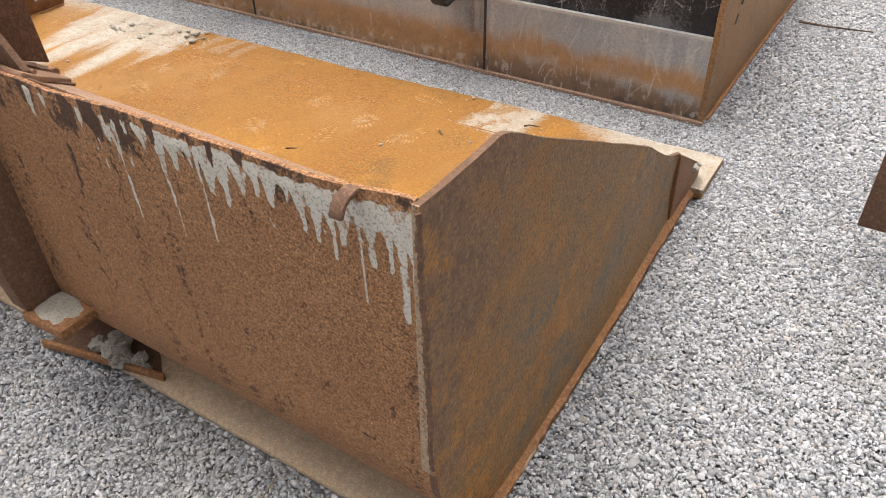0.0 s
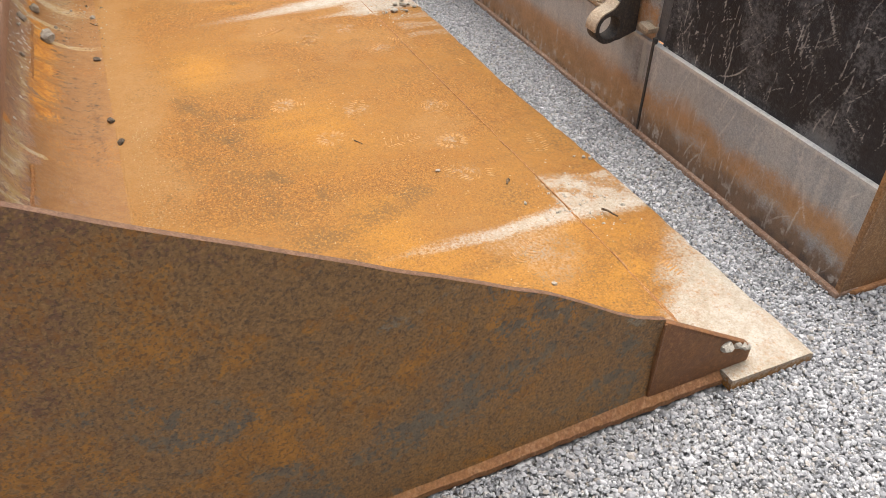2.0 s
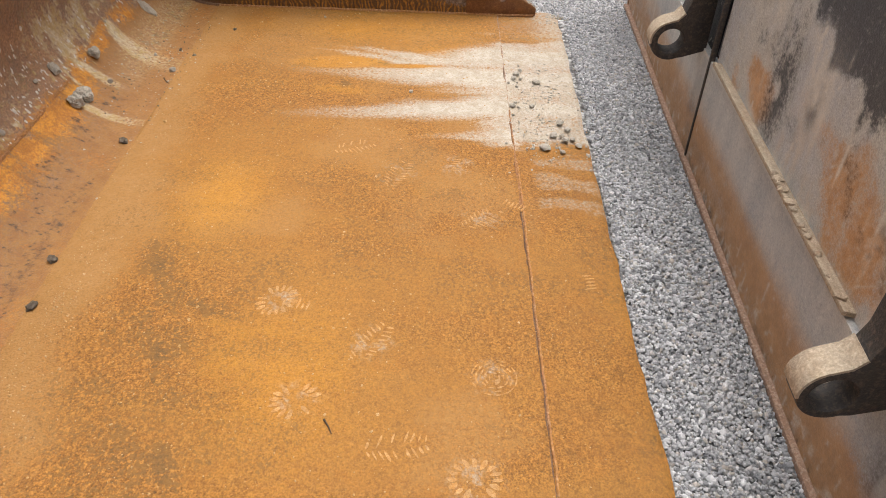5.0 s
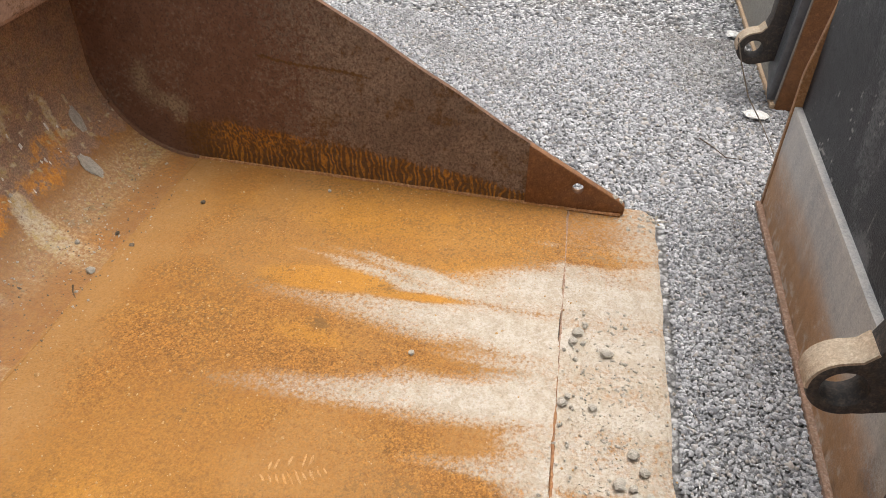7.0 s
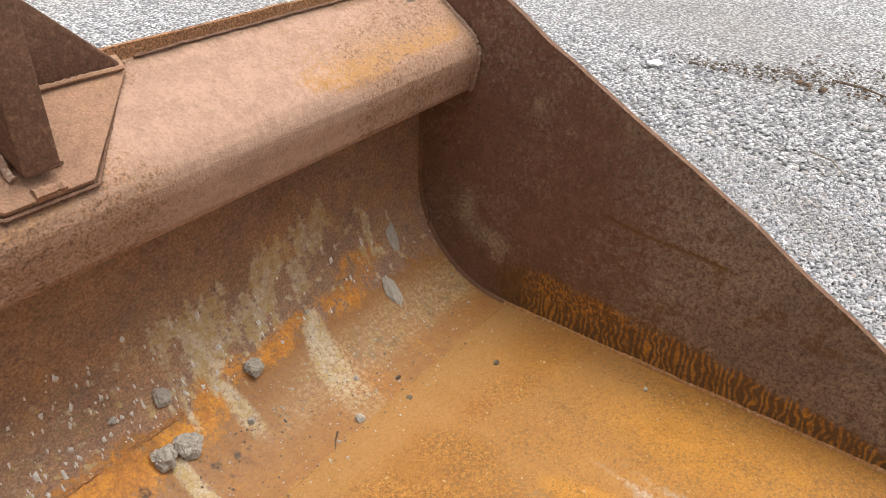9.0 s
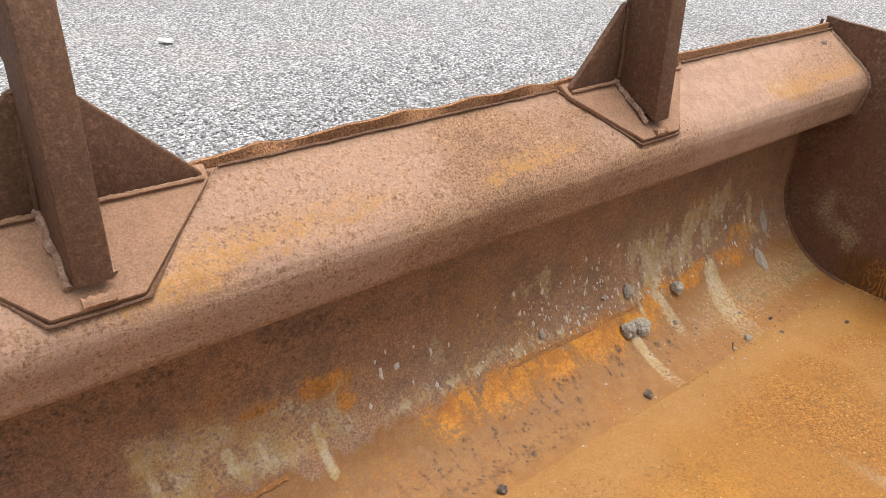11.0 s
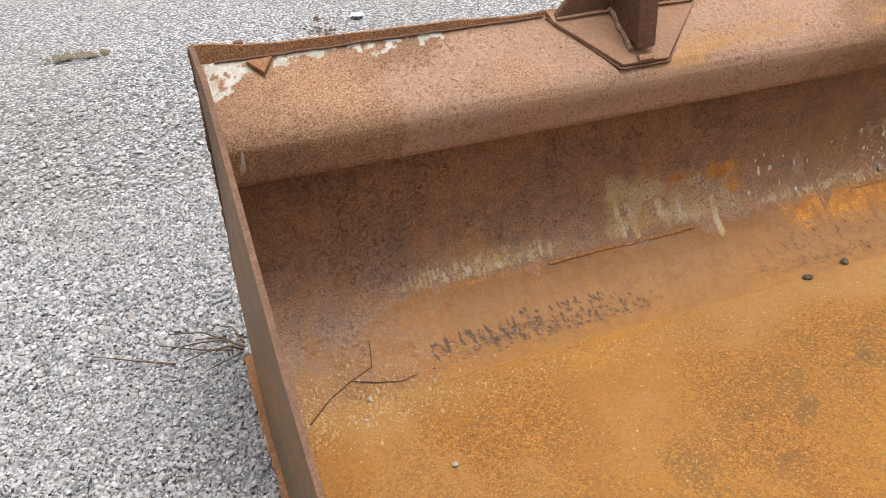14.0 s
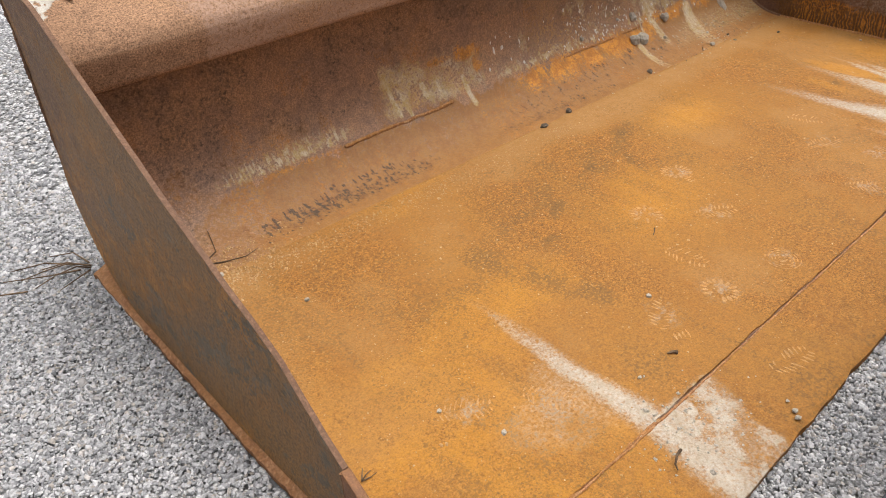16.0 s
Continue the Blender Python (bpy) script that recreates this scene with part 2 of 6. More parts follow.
M_grey = steel("grey_steel", (0.425, 0.420, 0.405), (0.265, 0.278, 0.290), (0.44, 0.43, 0.40),
               ((0.66, 0.63, 0.57), (0.060, 0.055, 0.054), (0.44, 0.225, 0.080), (0.205, 0.128, 0.080)), rough=0.46, grain=300, amount=0.25, big=5.0, spec=0.6, stretch=(1, 1, 0.25), wob=(0.5, 0.6, 0.5, 0.5))
M_mid = steel("rust_streaked_grey", (0.56, 0.535, 0.475), (0.40, 0.405, 0.405), (0.33, 0.30, 0.26),
              ((0.70, 0.645, 0.55), (0.040, 0.044, 0.054), (0.55, 0.285, 0.110), (0.36, 0.235, 0.145)), rough=0.55, grain=260, amount=0.3, big=5.0, spec=0.3, stretch=(1, 1, 0.25), wob=(0.5, 0.9, 0.6, 0.6))
M_black = steel("black_steel", (0.012, 0.014, 0.019), (0.017, 0.019, 0.024), (0.048, 0.051, 0.058),
                ((0.36, 0.35, 0.33), (0.010, 0.010, 0.012), (0.30, 0.140, 0.045), (0.135, 0.140, 0.148)), rough=0.45, grain=260, amount=0.3, big=6.0, spec=0.35, edge=(0.2, 0.9))
M_ear = steel("dirty_lug", (0.062, 0.053, 0.046), (0.040, 0.037, 0.036), (0.17, 0.125, 0.085), rough=0.65, grain=260, amount=0.4, big=14.0)
M_eartop = steel("dusty_lug_edge", (0.45, 0.365, 0.27), (0.35, 0.27, 0.19), (0.52, 0.44, 0.34), rough=0.85, grain=260, amount=0.4, big=14.0)
M_bside = steel("tan_rust_side", (0.350, 0.172, 0.058), (0.200, 0.105, 0.048), (0.43, 0.275, 0.150), rough=0.55, grain=260, amount=0.55, big=4.5, spec=0.45, stretch=(1.0, 1.0, 0.4))
M_panel = steel("pale_grey_panel", (0.36, 0.345, 0.30), (0.31, 0.29, 0.25), (0.42, 0.39, 0.34), rough=0.6, grain=200, amount=0.3, big=5.0)
M_clod = steel("concrete_clod", (0.44, 0.405, 0.345), (0.34, 0.305, 0.255), (0.17, 0.150, 0.125), rough=0.95, grain=300, amount=0.6, big=30.0, relief=0.008)
M_darkclod = steel("dark_stone", (0.105, 0.084, 0.064), (0.13, 0.102, 0.076), (0.19, 0.155, 0.115), rough=0.9, grain=420, amount=0.4, big=40.0)
M_crumb = steel("sandy_crumb", (0.40, 0.235, 0.090), (0.35, 0.215, 0.100), (0.46, 0.37, 0.26), rough=0.95, grain=300, amount=0.6, big=40.0)
M_white = steel("white_scrap", (0.74, 0.73, 0.70), (0.66, 0.65, 0.62), (0.8, 0.8, 0.78), rough=0.8, grain=200, amount=0.2, big=12.0)
M_scab = steel("cement_drop", (0.62, 0.585, 0.53), (0.52, 0.48, 0.42), (0.70, 0.67, 0.62), rough=0.95, grain=260, amount=0.4, big=20.0)
M_twig = steel("dry_twig", (0.085, 0.055, 0.034), (0.12, 0.08, 0.05), (0.19, 0.14, 0.09), rough=0.9, grain=300, amount=0.4, big=30.0)
M_straw = steel("dry_straw", (0.24, 0.195, 0.135), (0.17, 0.14, 0.10), (0.33, 0.28, 0.20), rough=0.9, grain=300, amount=0.4, big=30.0)
M_print = steel("dust_print", (0.435, 0.245, 0.100), (0.36, 0.180, 0.055), (0.49, 0.32, 0.165), rough=0.95, grain=330, amount=0.5, big=30.0)


def gravel_material():
    m, nt, bsdf, co = begin("gravel_stones")
    at = node(nt, "ShaderNodeAttribute", attribute_name="tone")
    sep = nt.nodes.new("ShaderNodeSeparateColor")
    nt.links.new(at.outputs["Color"], sep.inputs[0])
    fine = noise_tex(nt, co, 380.0, 2.0, 0.6)
    patch = noise_tex(nt, co, 0.9, 4.0, 0.6)
    col = mixc(nt, sep.outputs[0], (0.118, 0.122, 0.132), (0.57, 0.57, 0.58))
    col = mixc(nt, calc(nt, "MULTIPLY", sep.outputs[1], 0.55), col, (0.40, 0.34, 0.27))
    col = mixc(nt, calc(nt, "MULTIPLY", ramp(nt, patch, 0.52, 0.72), 0.36), col, (0.25, 0.235, 0.21))
    shade = nt.nodes.new("ShaderNodeMapRange")
    put(nt, shade.inputs["Value"], fine)
    shade.inputs["To Min"].default_value, shade.inputs["To Max"].default_value = 0.75, 1.25
    col = mixc(nt, 1.0, col, shade.outputs[0], "MULTIPLY")
    put(nt, bsdf.inputs["Base Color"], col)
    bsdf.inputs["Roughness"].default_value = 0.85
    bump(nt, bsdf, fine, 0.4, 0.001)
    return m


def ground_material():
    m, nt, bsdf, co = begin("gravel_ground")
    cells = []
    for scale in (62.0, 105.0):
        vo = nt.nodes.new("ShaderNodeTexVoronoi")
        put(nt, vo.inputs["Vector"], co)
        vo.inputs["Scale"].default_value = scale
        cell = nt.nodes.new("ShaderNodeSeparateColor")
        nt.links.new(vo.outputs["Color"], cell.inputs[0])
        cells.append((vo.outputs["Distance"], cell.outputs[0], cell.outputs[1]))
    (d1, c1, h1), (d2, c2, h2) = cells
    clump = noise_tex(nt, co, 24.0, 3.0, 0.7)
    patch = noise_tex(nt, co, 0.9, 4.0, 0.6)
    wide = noise_tex(nt, co, 0.35, 3.0, 0.5)
    tone = calc(nt, "ADD", calc(nt, "MULTIPLY", c1, 0.6), calc(nt, "MULTIPLY", c2, 0.4))
    col = mixc(nt, ramp(nt, tone, 0.15, 0.85), (0.17, 0.172, 0.178), (0.71, 0.71, 0.715))
    # borders between the drawn stones darkened, painting in the shade of their gaps
    col = mixc(nt, ramp(nt, d1, 0.42, 0.8), col, (0.13, 0.13, 0.13))
    col = mixc(nt, calc(nt, "MULTIPLY", ramp(nt, clump, 0.55, 0.75), 0.5), col, (0.10, 0.10, 0.10))
    col = mixc(nt, calc(nt, "MULTIPLY", ramp(nt, patch, 0.5, 0.72), 0.25), col, (0.36, 0.33, 0.28))
    col = mixc(nt, calc(nt, "MULTIPLY", ramp(nt, wide, 0.48, 0.68), 0.34), col, (0.20, 0.185, 0.165))
    put(nt, bsdf.inputs["Base Color"], col)
    bsdf.inputs["Roughness"].default_value = 0.9
    bump(nt, bsdf, calc(nt, "SUBTRACT", calc(nt, "ADD", calc(nt, "MULTIPLY", h1, 0.8), calc(nt, "MULTIPLY", clump, 0.8)), d1), 1.0, 0.016)
    return m


M_gravel, M_ground = gravel_material(), ground_material()


# ---- building helpers ----
def thing(name, at, label, category, group="", kind=""):
    ob = new(name)
    ob.location = at
    ob.empty_display_size = 0.1
    return tagged(ob, label, category, group, kind)


def base_of(ob):
    """Where a thing or part has its origin, in the world."""
    p = Vector(ob.location)
    while ob.parent:
        ob = ob.parent
        p += Vector(ob.location)
    return p


def finish(name, me, material, parent=None, label="", smooth=True):
    """Links a mesh, whose corners are given in the world, as one object under parent."""
    me.materials.append(material)
    if parent is not None:
        me.transform(Matrix.Translation(-base_of(parent)))
    if smooth:
        me.polygons.foreach_set("use_smooth", [True] * len(me.polygons))
        me.set_sharp_from_angle(angle=radians(35))
    ob = new(name, me)
    if parent is not None:
        ob.parent = parent
    return tagged(ob, label)


def part(name, bm, material, parent, label="", smooth=True):
    bmesh.ops.recalc_face_normals(bm, faces=bm.faces)
    me = bpy.data.meshes.new(name)
    bm.to_mesh(me)
    bm.free()
    return finish(name, me, material, parent, label, smooth)


def bevel(bm, width, segments=2):
    edges = [e for e in bm.edges if len(e.link_faces) == 2 and e.calc_face_angle(0) > 0.5]
    if edges and width > 0:
        bmesh.ops.bevel(bm, geom=edges, offset=width, segments=segments, affect="EDGES", profile=0.5, clamp_overlap=True)


def box(x0, x1, y0, y1, z0, z1, rnd=0.002):
    bm = bmesh.new()
    bmesh.ops.create_cube(bm, size=1)
    for v in bm.verts:
        v.co = ((x0 + x1) / 2 + v.co.x * (x1 - x0), (y0 + y1) / 2 + v.co.y * (y1 - y0), (z0 + z1) / 2 + v.co.z * (z1 - z0))
    bevel(bm, rnd)
    return bm


def prism(points, across, rnd=0.002, hole=None):
    """A plate: an outline of 3D points, thickened by the vector across. hole: (centre, radius, u, v) of a round hole in it."""
    bm = bmesh.new()
    across = Vector(across)
    loops = []
    a = [bm.verts.new(p) for p in points]
    loops.append(a)
    edges = [bm.edges.new((a[k], a[(k + 1) % len(a)])) for k in range(len(a))]
    if hole:
        c, r, u, v = Vector(hole[0]), hole[1], Vector(hole[2]), Vector(hole[3])
        h = [bm.verts.new(c + r * (math.cos(t) * u + math.sin(t) * v)) for t in np.linspace(0, 2 * math.pi, 29)[:-1]]
        edges += [bm.edges.new((h[k], h[(k + 1) % len(h)])) for k in range(len(h))]
    made = bmesh.ops.triangle_fill(bm, edges=edges, use_beauty=True)
    faces = [f for f in made["geom"] if isinstance(f, bmesh.types.BMFace)]
    ext = bmesh.ops.extrude_face_region(bm, geom=faces)
    for v in ext["geom"]:
        if isinstance(v, bmesh.types.BMVert):
            v.co += across
    bmesh.ops.recalc_face_normals(bm, faces=bm.faces)
    bmesh.ops.dissolve_limit(bm, angle_limit=0.01, verts=bm.verts, edges=bm.edges) if not hole else None
    bevel(bm, rnd)
    return bm


def tube(points, radius, sides=6, rough=0.0, seed=0):
    """A rod along points; radius may be a list. rough: how far its skin wanders."""
    rng = random.Random(seed)
    pts = [Vector(p) for p in points]
    rad = radius if isinstance(radius, (list, tuple)) else [radius] * len(pts)
    bm = bmesh.new()
    rings = []
    for k, p in enumerate(pts):
        d = (pts[min(k + 1, len(pts) - 1)] - pts[max(k - 1, 0)]).normalized()
        u = d.orthogonal().normalized() if abs(d.z) > 0.9 else d.cross(Vector((0, 0, 1))).normalized()
        w = d.cross(u)
        rings.append([bm.verts.new(p + (u * math.cos(t) + w * math.sin(t)) * rad[k] * (1 + rough * rng.uniform(-1, 1)))
                      for t in [2 * math.pi * j / sides for j in range(sides)]])
    for r0, r1 in zip(rings, rings[1:]):
        for j in range(sides):
            bm.faces.new((r0[j], r0[(j + 1) % sides], r1[(j + 1) % sides], r1[j]))
    bm.faces.new(rings[0][::-1])
    bm.faces.new(rings[-1])
    return bm


def bead(a, b, radius, step=0.006, seed=0, wander=0.25):
    """A weld bead from a to b: a rippled, slightly wandering ridge."""
    rng = random.Random(seed)
    a, b = Vector(a), Vector(b)
    n = max(3, int((b - a).length / step))
    pts, rad = [], []
    off = Vector((0, 0, 0))
    for k in range(n + 1):
        off = off * 0.8 + Vector([rng.uniform(-1, 1) for _ in range(3)]) * radius * wander
        pts.append(a.lerp(b, k / n) + off)
        rad.append(radius * (0.85 + 0.3 * (k % 2) + rng.uniform(-0.15, 0.15)))
    return tube(pts, rad, 6, 0.08, seed)


def slab(name, us, vs, front, back, stain, material, parent, label="", stain_back=None, plain_back=False):
    """A plate between two curved faces given over the grid us x vs, with stains as a mask on its corners.
    front and back give x, y, z; stain gives four masks in 0..1 from x, y, z."""
    nu, nv = len(us), len(vs)
    U, V = np.meshgrid(us, vs, indexing="ij")
    F, B = [np.stack([np.broadcast_to(c, U.shape) for c in f(U, V)], -1).reshape(-1, 3) for f in (front, back)]
    co = np.concatenate([F, B])
    idx = np.arange(nu * nv).reshape(nu, nv)
    q = np.stack([idx[:-1, :-1], idx[1:, :-1], idx[1:, 1:], idx[:-1, 1:]], -1).reshape(-1, 4)
    n = nu * nv
    rim = np.concatenate([idx[:, 0], idx[-1, 1:], idx[-2::-1, -1], idx[0, -2:0:-1]])
    nxt = np.roll(rim, -1)
    sides = np.stack([rim, nxt, nxt + n, rim + n], -1)
    faces = np.concatenate([q, q[:, ::-1] + n, sides[:, ::-1]])
    if plain_back:      # the far side needs only its rim
        co = np.concatenate([F, B[rim]])
        back_rim = n + np.arange(len(rim))
        sides = np.stack([rim, nxt, np.roll(back_rim, -1), back_rim], -1)
        me = quads(name, co, np.concatenate([q, sides[:, ::-1]]))
        bm = bmesh.new()
        bm.from_mesh(me)
        bm.verts.ensure_lookup_table()
        bm.faces.new([bm.verts[n + k] for k in range(len(rim))])
        bm.to_mesh(me)
        bm.free()
    else:
        me = quads(name, co, faces)
    m = np.zeros((len(co), 4), np.float32)
    if stain:
        m[:n] = np.stack([np.broadcast_to(c, (n,)) for c in stain(F[:, 0], F[:, 1], F[:, 2])], -1)
    if stain_back:
        m[n:] = np.stack([np.broadcast_to(c, (n,)) for c in stain_back(B[:, 0], B[:, 1], B[:, 2])], -1)
    att = me.color_attributes.new("stain", "FLOAT_COLOR", "POINT")
    att.data.foreach_set("color", np.clip(m, 0, 1).ravel())
    bm = bmesh.new()
    bm.from_mesh(me)
    bmesh.ops.recalc_face_normals(bm, faces=bm.faces)
    bm.to_mesh(me)
    bm.free()
    return finish(name, me, material, parent, label)


def quads(name, co, faces):
    me = bpy.data.meshes.new(name)
    k = faces.shape[1]
    me.vertices.add(len(co))
    me.vertices.foreach_set("co", np.asarray(co, np.float32).ravel())
    me.loops.add(faces.size)
    me.loops.foreach_set("vertex_index", faces.astype(np.int32).ravel())
    me.polygons.add(len(faces))
    me.polygons.foreach_set("loop_start", np.arange(0, faces.size, k, dtype=np.int32))
    me.update(calc_edges=True)
    me.validate()
    return me


def lump(centre, r, seed, squash=0.7, detail=2, sharp=0.22):
    """An uneven clod of stone or concrete."""
    rng = random.Random(seed)
    bm = bmesh.new()
    bmesh.ops.create_icosphere(bm, subdivisions=detail, radius=1)
    o = Vector((rng.uniform(0, 50), rng.uniform(0, 50), rng.uniform(0, 50)))
    sx, sy = rng.uniform(0.8, 1.25), rng.uniform(0.75, 1.1)
    turn = Matrix.Rotation(rng.uniform(0, 6.28), 3, "Z")
    for v in bm.verts:
        k = 1 + 0.45 * noise.noise(v.co * 1.3 + o) + sharp * (0.5 - abs(noise.noise(v.co * 2.6 + o)) * 1.6) + 0.14 * noise.noise(v.co * 6.5 + o)
        p = turn @ Vector((v.co.x * sx, v.co.y * sy, v.co.z * squash)) * k * r
        v.co = Vector(centre) + p
    return bm


def crust(centre, rx, ry, thick, seed):
    """A rough crust of dried concrete with a ragged outline."""
    n, m = 26, 7
    rng = random.Random(seed)
    bm = bmesh.new()
    c = Vector(centre)
    o = rng.uniform(0, 40)
    mid = bm.verts.new(c + Vector((0, 0, thick)))
    rings = []
    for j in range(1, m + 1):
        ring = []
        for k in range(n):
            a = 2 * math.pi * k / n
            q = 1 + 0.28 * noise.noise(Vector((2 * math.cos(a) + o, 2 * math.sin(a), 0))) + 0.12 * noise.noise(Vector((5 * math.cos(a) + o, 5 * math.sin(a), 3)))
            t = j / m
            p = Vector((rx * q * t * math.cos(a), ry * q * t * math.sin(a), 0))
            z = thick * (1 - t ** 4) + 0.5 * thick * noise.noise(p * 90 + Vector((o, 0, 0))) * (1 - t) ** 0.5
            ring.append(bm.verts.new(c + p + Vector((0, 0, z))))
        rings.append(ring)
    for k in range(n):
        bm.faces.new((mid, rings[0][k], rings[0][(k + 1) % n]))
        for r0, r1 in zip(rings, rings[1:]):
            bm.faces.new((r0[k], r1[k], r1[(k + 1) % n], r0[(k + 1) % n]))
    bm.faces.new(rings[-1][::-1])
    return bm


def scatter(spots, sizes, seed, flat=0.6):
    """Many small angular stones as one mesh: corners, faces, and a tone for each corner."""
    rng = np.random.RandomState(seed)
    n = len(spots)
    knobs = np.array([[x, y, z] for z in (-1, 1) for y in (-1, 1) for x in (-1, 1)], float) * np.array([0.95, 0.95, 0.9])
    pts = knobs[None] + rng.uniform(-0.42, 0.42, (n, 8, 3))
    pts[:, 4:, :2] *= 0.78
    dims = np.stack([rng.uniform(0.75, 1.25, n), rng.uniform(0.55, 0.95, n), rng.uniform(0.38, 0.65, n) * flat / 0.6], -1) * sizes[:, None] * 0.50
    pts = pts * dims[:, None]
    a, t = rng.uniform(0, 6.283, n), rng.uniform(-0.42, 0.42, (2, n))
    y = pts[:, :, 1] * np.cos(t[0])[:, None] - pts[:, :, 2] * np.sin(t[0])[:, None]
    z = pts[:, :, 1] * np.sin(t[0])[:, None] + pts[:, :, 2] * np.cos(t[0])[:, None]
    x = pts[:, :, 0] * np.cos(t[1])[:, None] + z * np.sin(t[1])[:, None]
    z = -pts[:, :, 0] * np.sin(t[1])[:, None] + z * np.cos(t[1])[:, None]
    X = x * np.cos(a)[:, None] - y * np.sin(a)[:, None]
    Y = x * np.sin(a)[:, None] + y * np.cos(a)[:, None]
    co = np.stack([X, Y, z], -1) + spots[:, None]
    f = np.array([[4, 5, 7, 6], [0, 1, 5, 4], [1, 3, 7, 5], [3, 2, 6, 7], [2, 0, 4, 6]])      # open below, where it lies
    faces = (f[None] + 8 * np.arange(n)[:, None, None]).reshape(-1, 4)
    tone = np.stack([rng.beta(2.2, 2.2, n), (rng.uniform(0, 1, n) > 0.86) * rng.uniform(0.3, 1, n), np.zeros(n), np.ones(n)], -1)
    return co.reshape(-1, 3), faces, np.repeat(tone, 8, 0)


# ---- the first bucket: measures ----
XR, XL = -0.418, -3.602            # inner faces of the side plates
XE = -0.404                        # end of the back and the beam against the bent plate
YB, RC = 0.672, 0.283               # inner face of the back, radius of its foot
ZF = 0.034                         # floor's top
YS, YLIP = 2.102, 2.312            # weld before the cutting edge, the lip
TW = 0.017                         # thickness of the back


def shell_point(s, out=0.0):
    """y, z of the back's inner face at the length s along it, from the floor up; out: how far outside it."""
    arc = RC * math.pi / 2
    a = np.clip(s, 0, arc) / RC
    y = YB + RC - (RC + out) * np.sin(a)
    z = ZF + RC - (RC + out) * np.cos(a) + np.maximum(s - arc, 0)
    return y, z


def shell_floor(x, y):
    """Height of the inside at y."""
    if y >= YB + RC:
        return ZF
    d = YB + RC - y
    return ZF + RC - math.sqrt(max(RC * RC - d * d, 0))


def floor_stain(x, y, z):
    n = fbm(x * 6, y * 6, 3)
    m = fbm(x * 22, y * 7, 5)
    e = (m - 0.5) * 0.10
    pale = np.zeros_like(x)
    # three long streaks of concrete wash that widen into one sheet on the lip
    for x0, y0, x1, y1, w0, w1, k in ((-3.275, 1.28, -3.16, 1.74, 0.006, 0.026, 0.8), (-3.300, 1.36, -3.18, 1.82, 0.006, 0.026, 0.8), (-3.19, 1.62, -3.22, 2.05, 0.012, 0.090, 0.95), (-3.095, 1.20, -3.055, 2.05, 0.020, 0.075, 1.0),
                                      (-2.785, 1.22, -2.87, 2.05, 0.020, 0.065, 1.0), (-2.685, 1.72, -2.70, 2.10, 0.006, 0.035, 0.8),
                                      (-2.96, 1.70, -2.97, 2.10, 0.004, 0.045, 0.8), (-1.050, 1.42, -1.042, 2.10, 0.008, 0.040, 0.80)):
        t = np.clip((y - y0) / (y1 - y0), -0.3, 1.0)
        xc, w = x0 + (x1 - x0) * t, np.maximum(w0 + (w1 - w0) * t, 0.003)
        pale = np.maximum(pale, k * sstep(1.9, 0.2, np.abs(x - xc + e * 0.5) / w) * sstep(-0.05, 0.25, t) * (0.18 + 0.82 * sstep(0.05, 0.9, t)))
    vein = np.maximum(blob(x, y, -3.148, 1.485, 0.048, 0.175, 3), 0.8 * blob(x, y, -3.130, 1.70, 0.020, 0.14, 3))
    pale = pale * (1 - 0.92 * sstep(0.25, 0.6, vein + e))
    lip = sstep(1.90, 2.06, y + e) * sstep(-3.42, -3.33, x + e * 2) * sstep(-2.62, -2.68, x + e * 2)
    pale = np.maximum(pale, lip * (0.75 + 0.5 * (n - 0.4)))
    for xs, w in ((-2.57, 0.040), (-2.47, 0.026), (-2.37, 0.034)):
        pale = np.maximum(pale, 0.34 * sstep(1.4, 0.5, np.abs(x - xs + e) / w) * sstep(2.09, 2.13, y))
    pale = np.maximum(pale, 0.75 * sstep(2.08, 2.10, y) * sstep(-1.23, -1.19, x + e * 0.9 + 0.03 * sstep(2.3, 2.1, y)) * sstep(-1.00, -1.05, x + e * 0.9 + 0.02 * sstep(2.1, 2.3, y)) * (0.8 + 0.5 * (n - 0.4)) * (0.45 + 0.55 * sstep(0.40, 0.52, fbm(x * 30, y * 30, 94))))
    corner = sstep(-0.83, -0.60, x + (y - 2.2) * 1.2 + e * 1.5) * sstep(2.00, 2.10, y + (x + 0.5) * 0.3)
    pale = np.maximum(pale, corner * (0.74 + 0.25 * sstep(0.35, 0.6, fbm(x * 12, y * 12, 98))))
    pale = np.maximum(pale, 0.5 * sstep(2.24, 2.30, y + e * 0.5) * sstep(-1.02, -0.7, x))
    pale = np.maximum(pale, (0.42 * sstep(2.10, 2.27, y) + 0.22 * sstep(1.9, 2.1, y)) * sstep(-3.28, -3.42, x))
    pale = np.maximum(pale, 0.33 * sstep(0.52, 0.72, n) * blob(x, y, -0.92, 1.92, 0.16, 0.2))
    scale = sstep(0.42, 0.60, fbm(x * 60, y * 60, 92))
    for cx, cy in ((-1.535, 1.945), (-1.775, 1.985), (-1.86, 1.725), (-1.98, 1.52), (-1.70, 1.59), (-2.49, 1.735), (-2.54, 1.895), (-2.30, 1.965), (-1.35, 1.90), (-0.94, 1.90), (-0.78, 1.80)):
        pale = np.maximum(pale, 0.34 * blob(x, y, cx, cy, 0.050, 0.055) * (0.25 + scale))
    # a curved, granular dark wash across the floor
    g1, g2, g3 = fbm(x * 5, y * 6, 91), fbm(x * 13, y * 16, 93), fbm(x * 2.4, y * 3.2, 95)
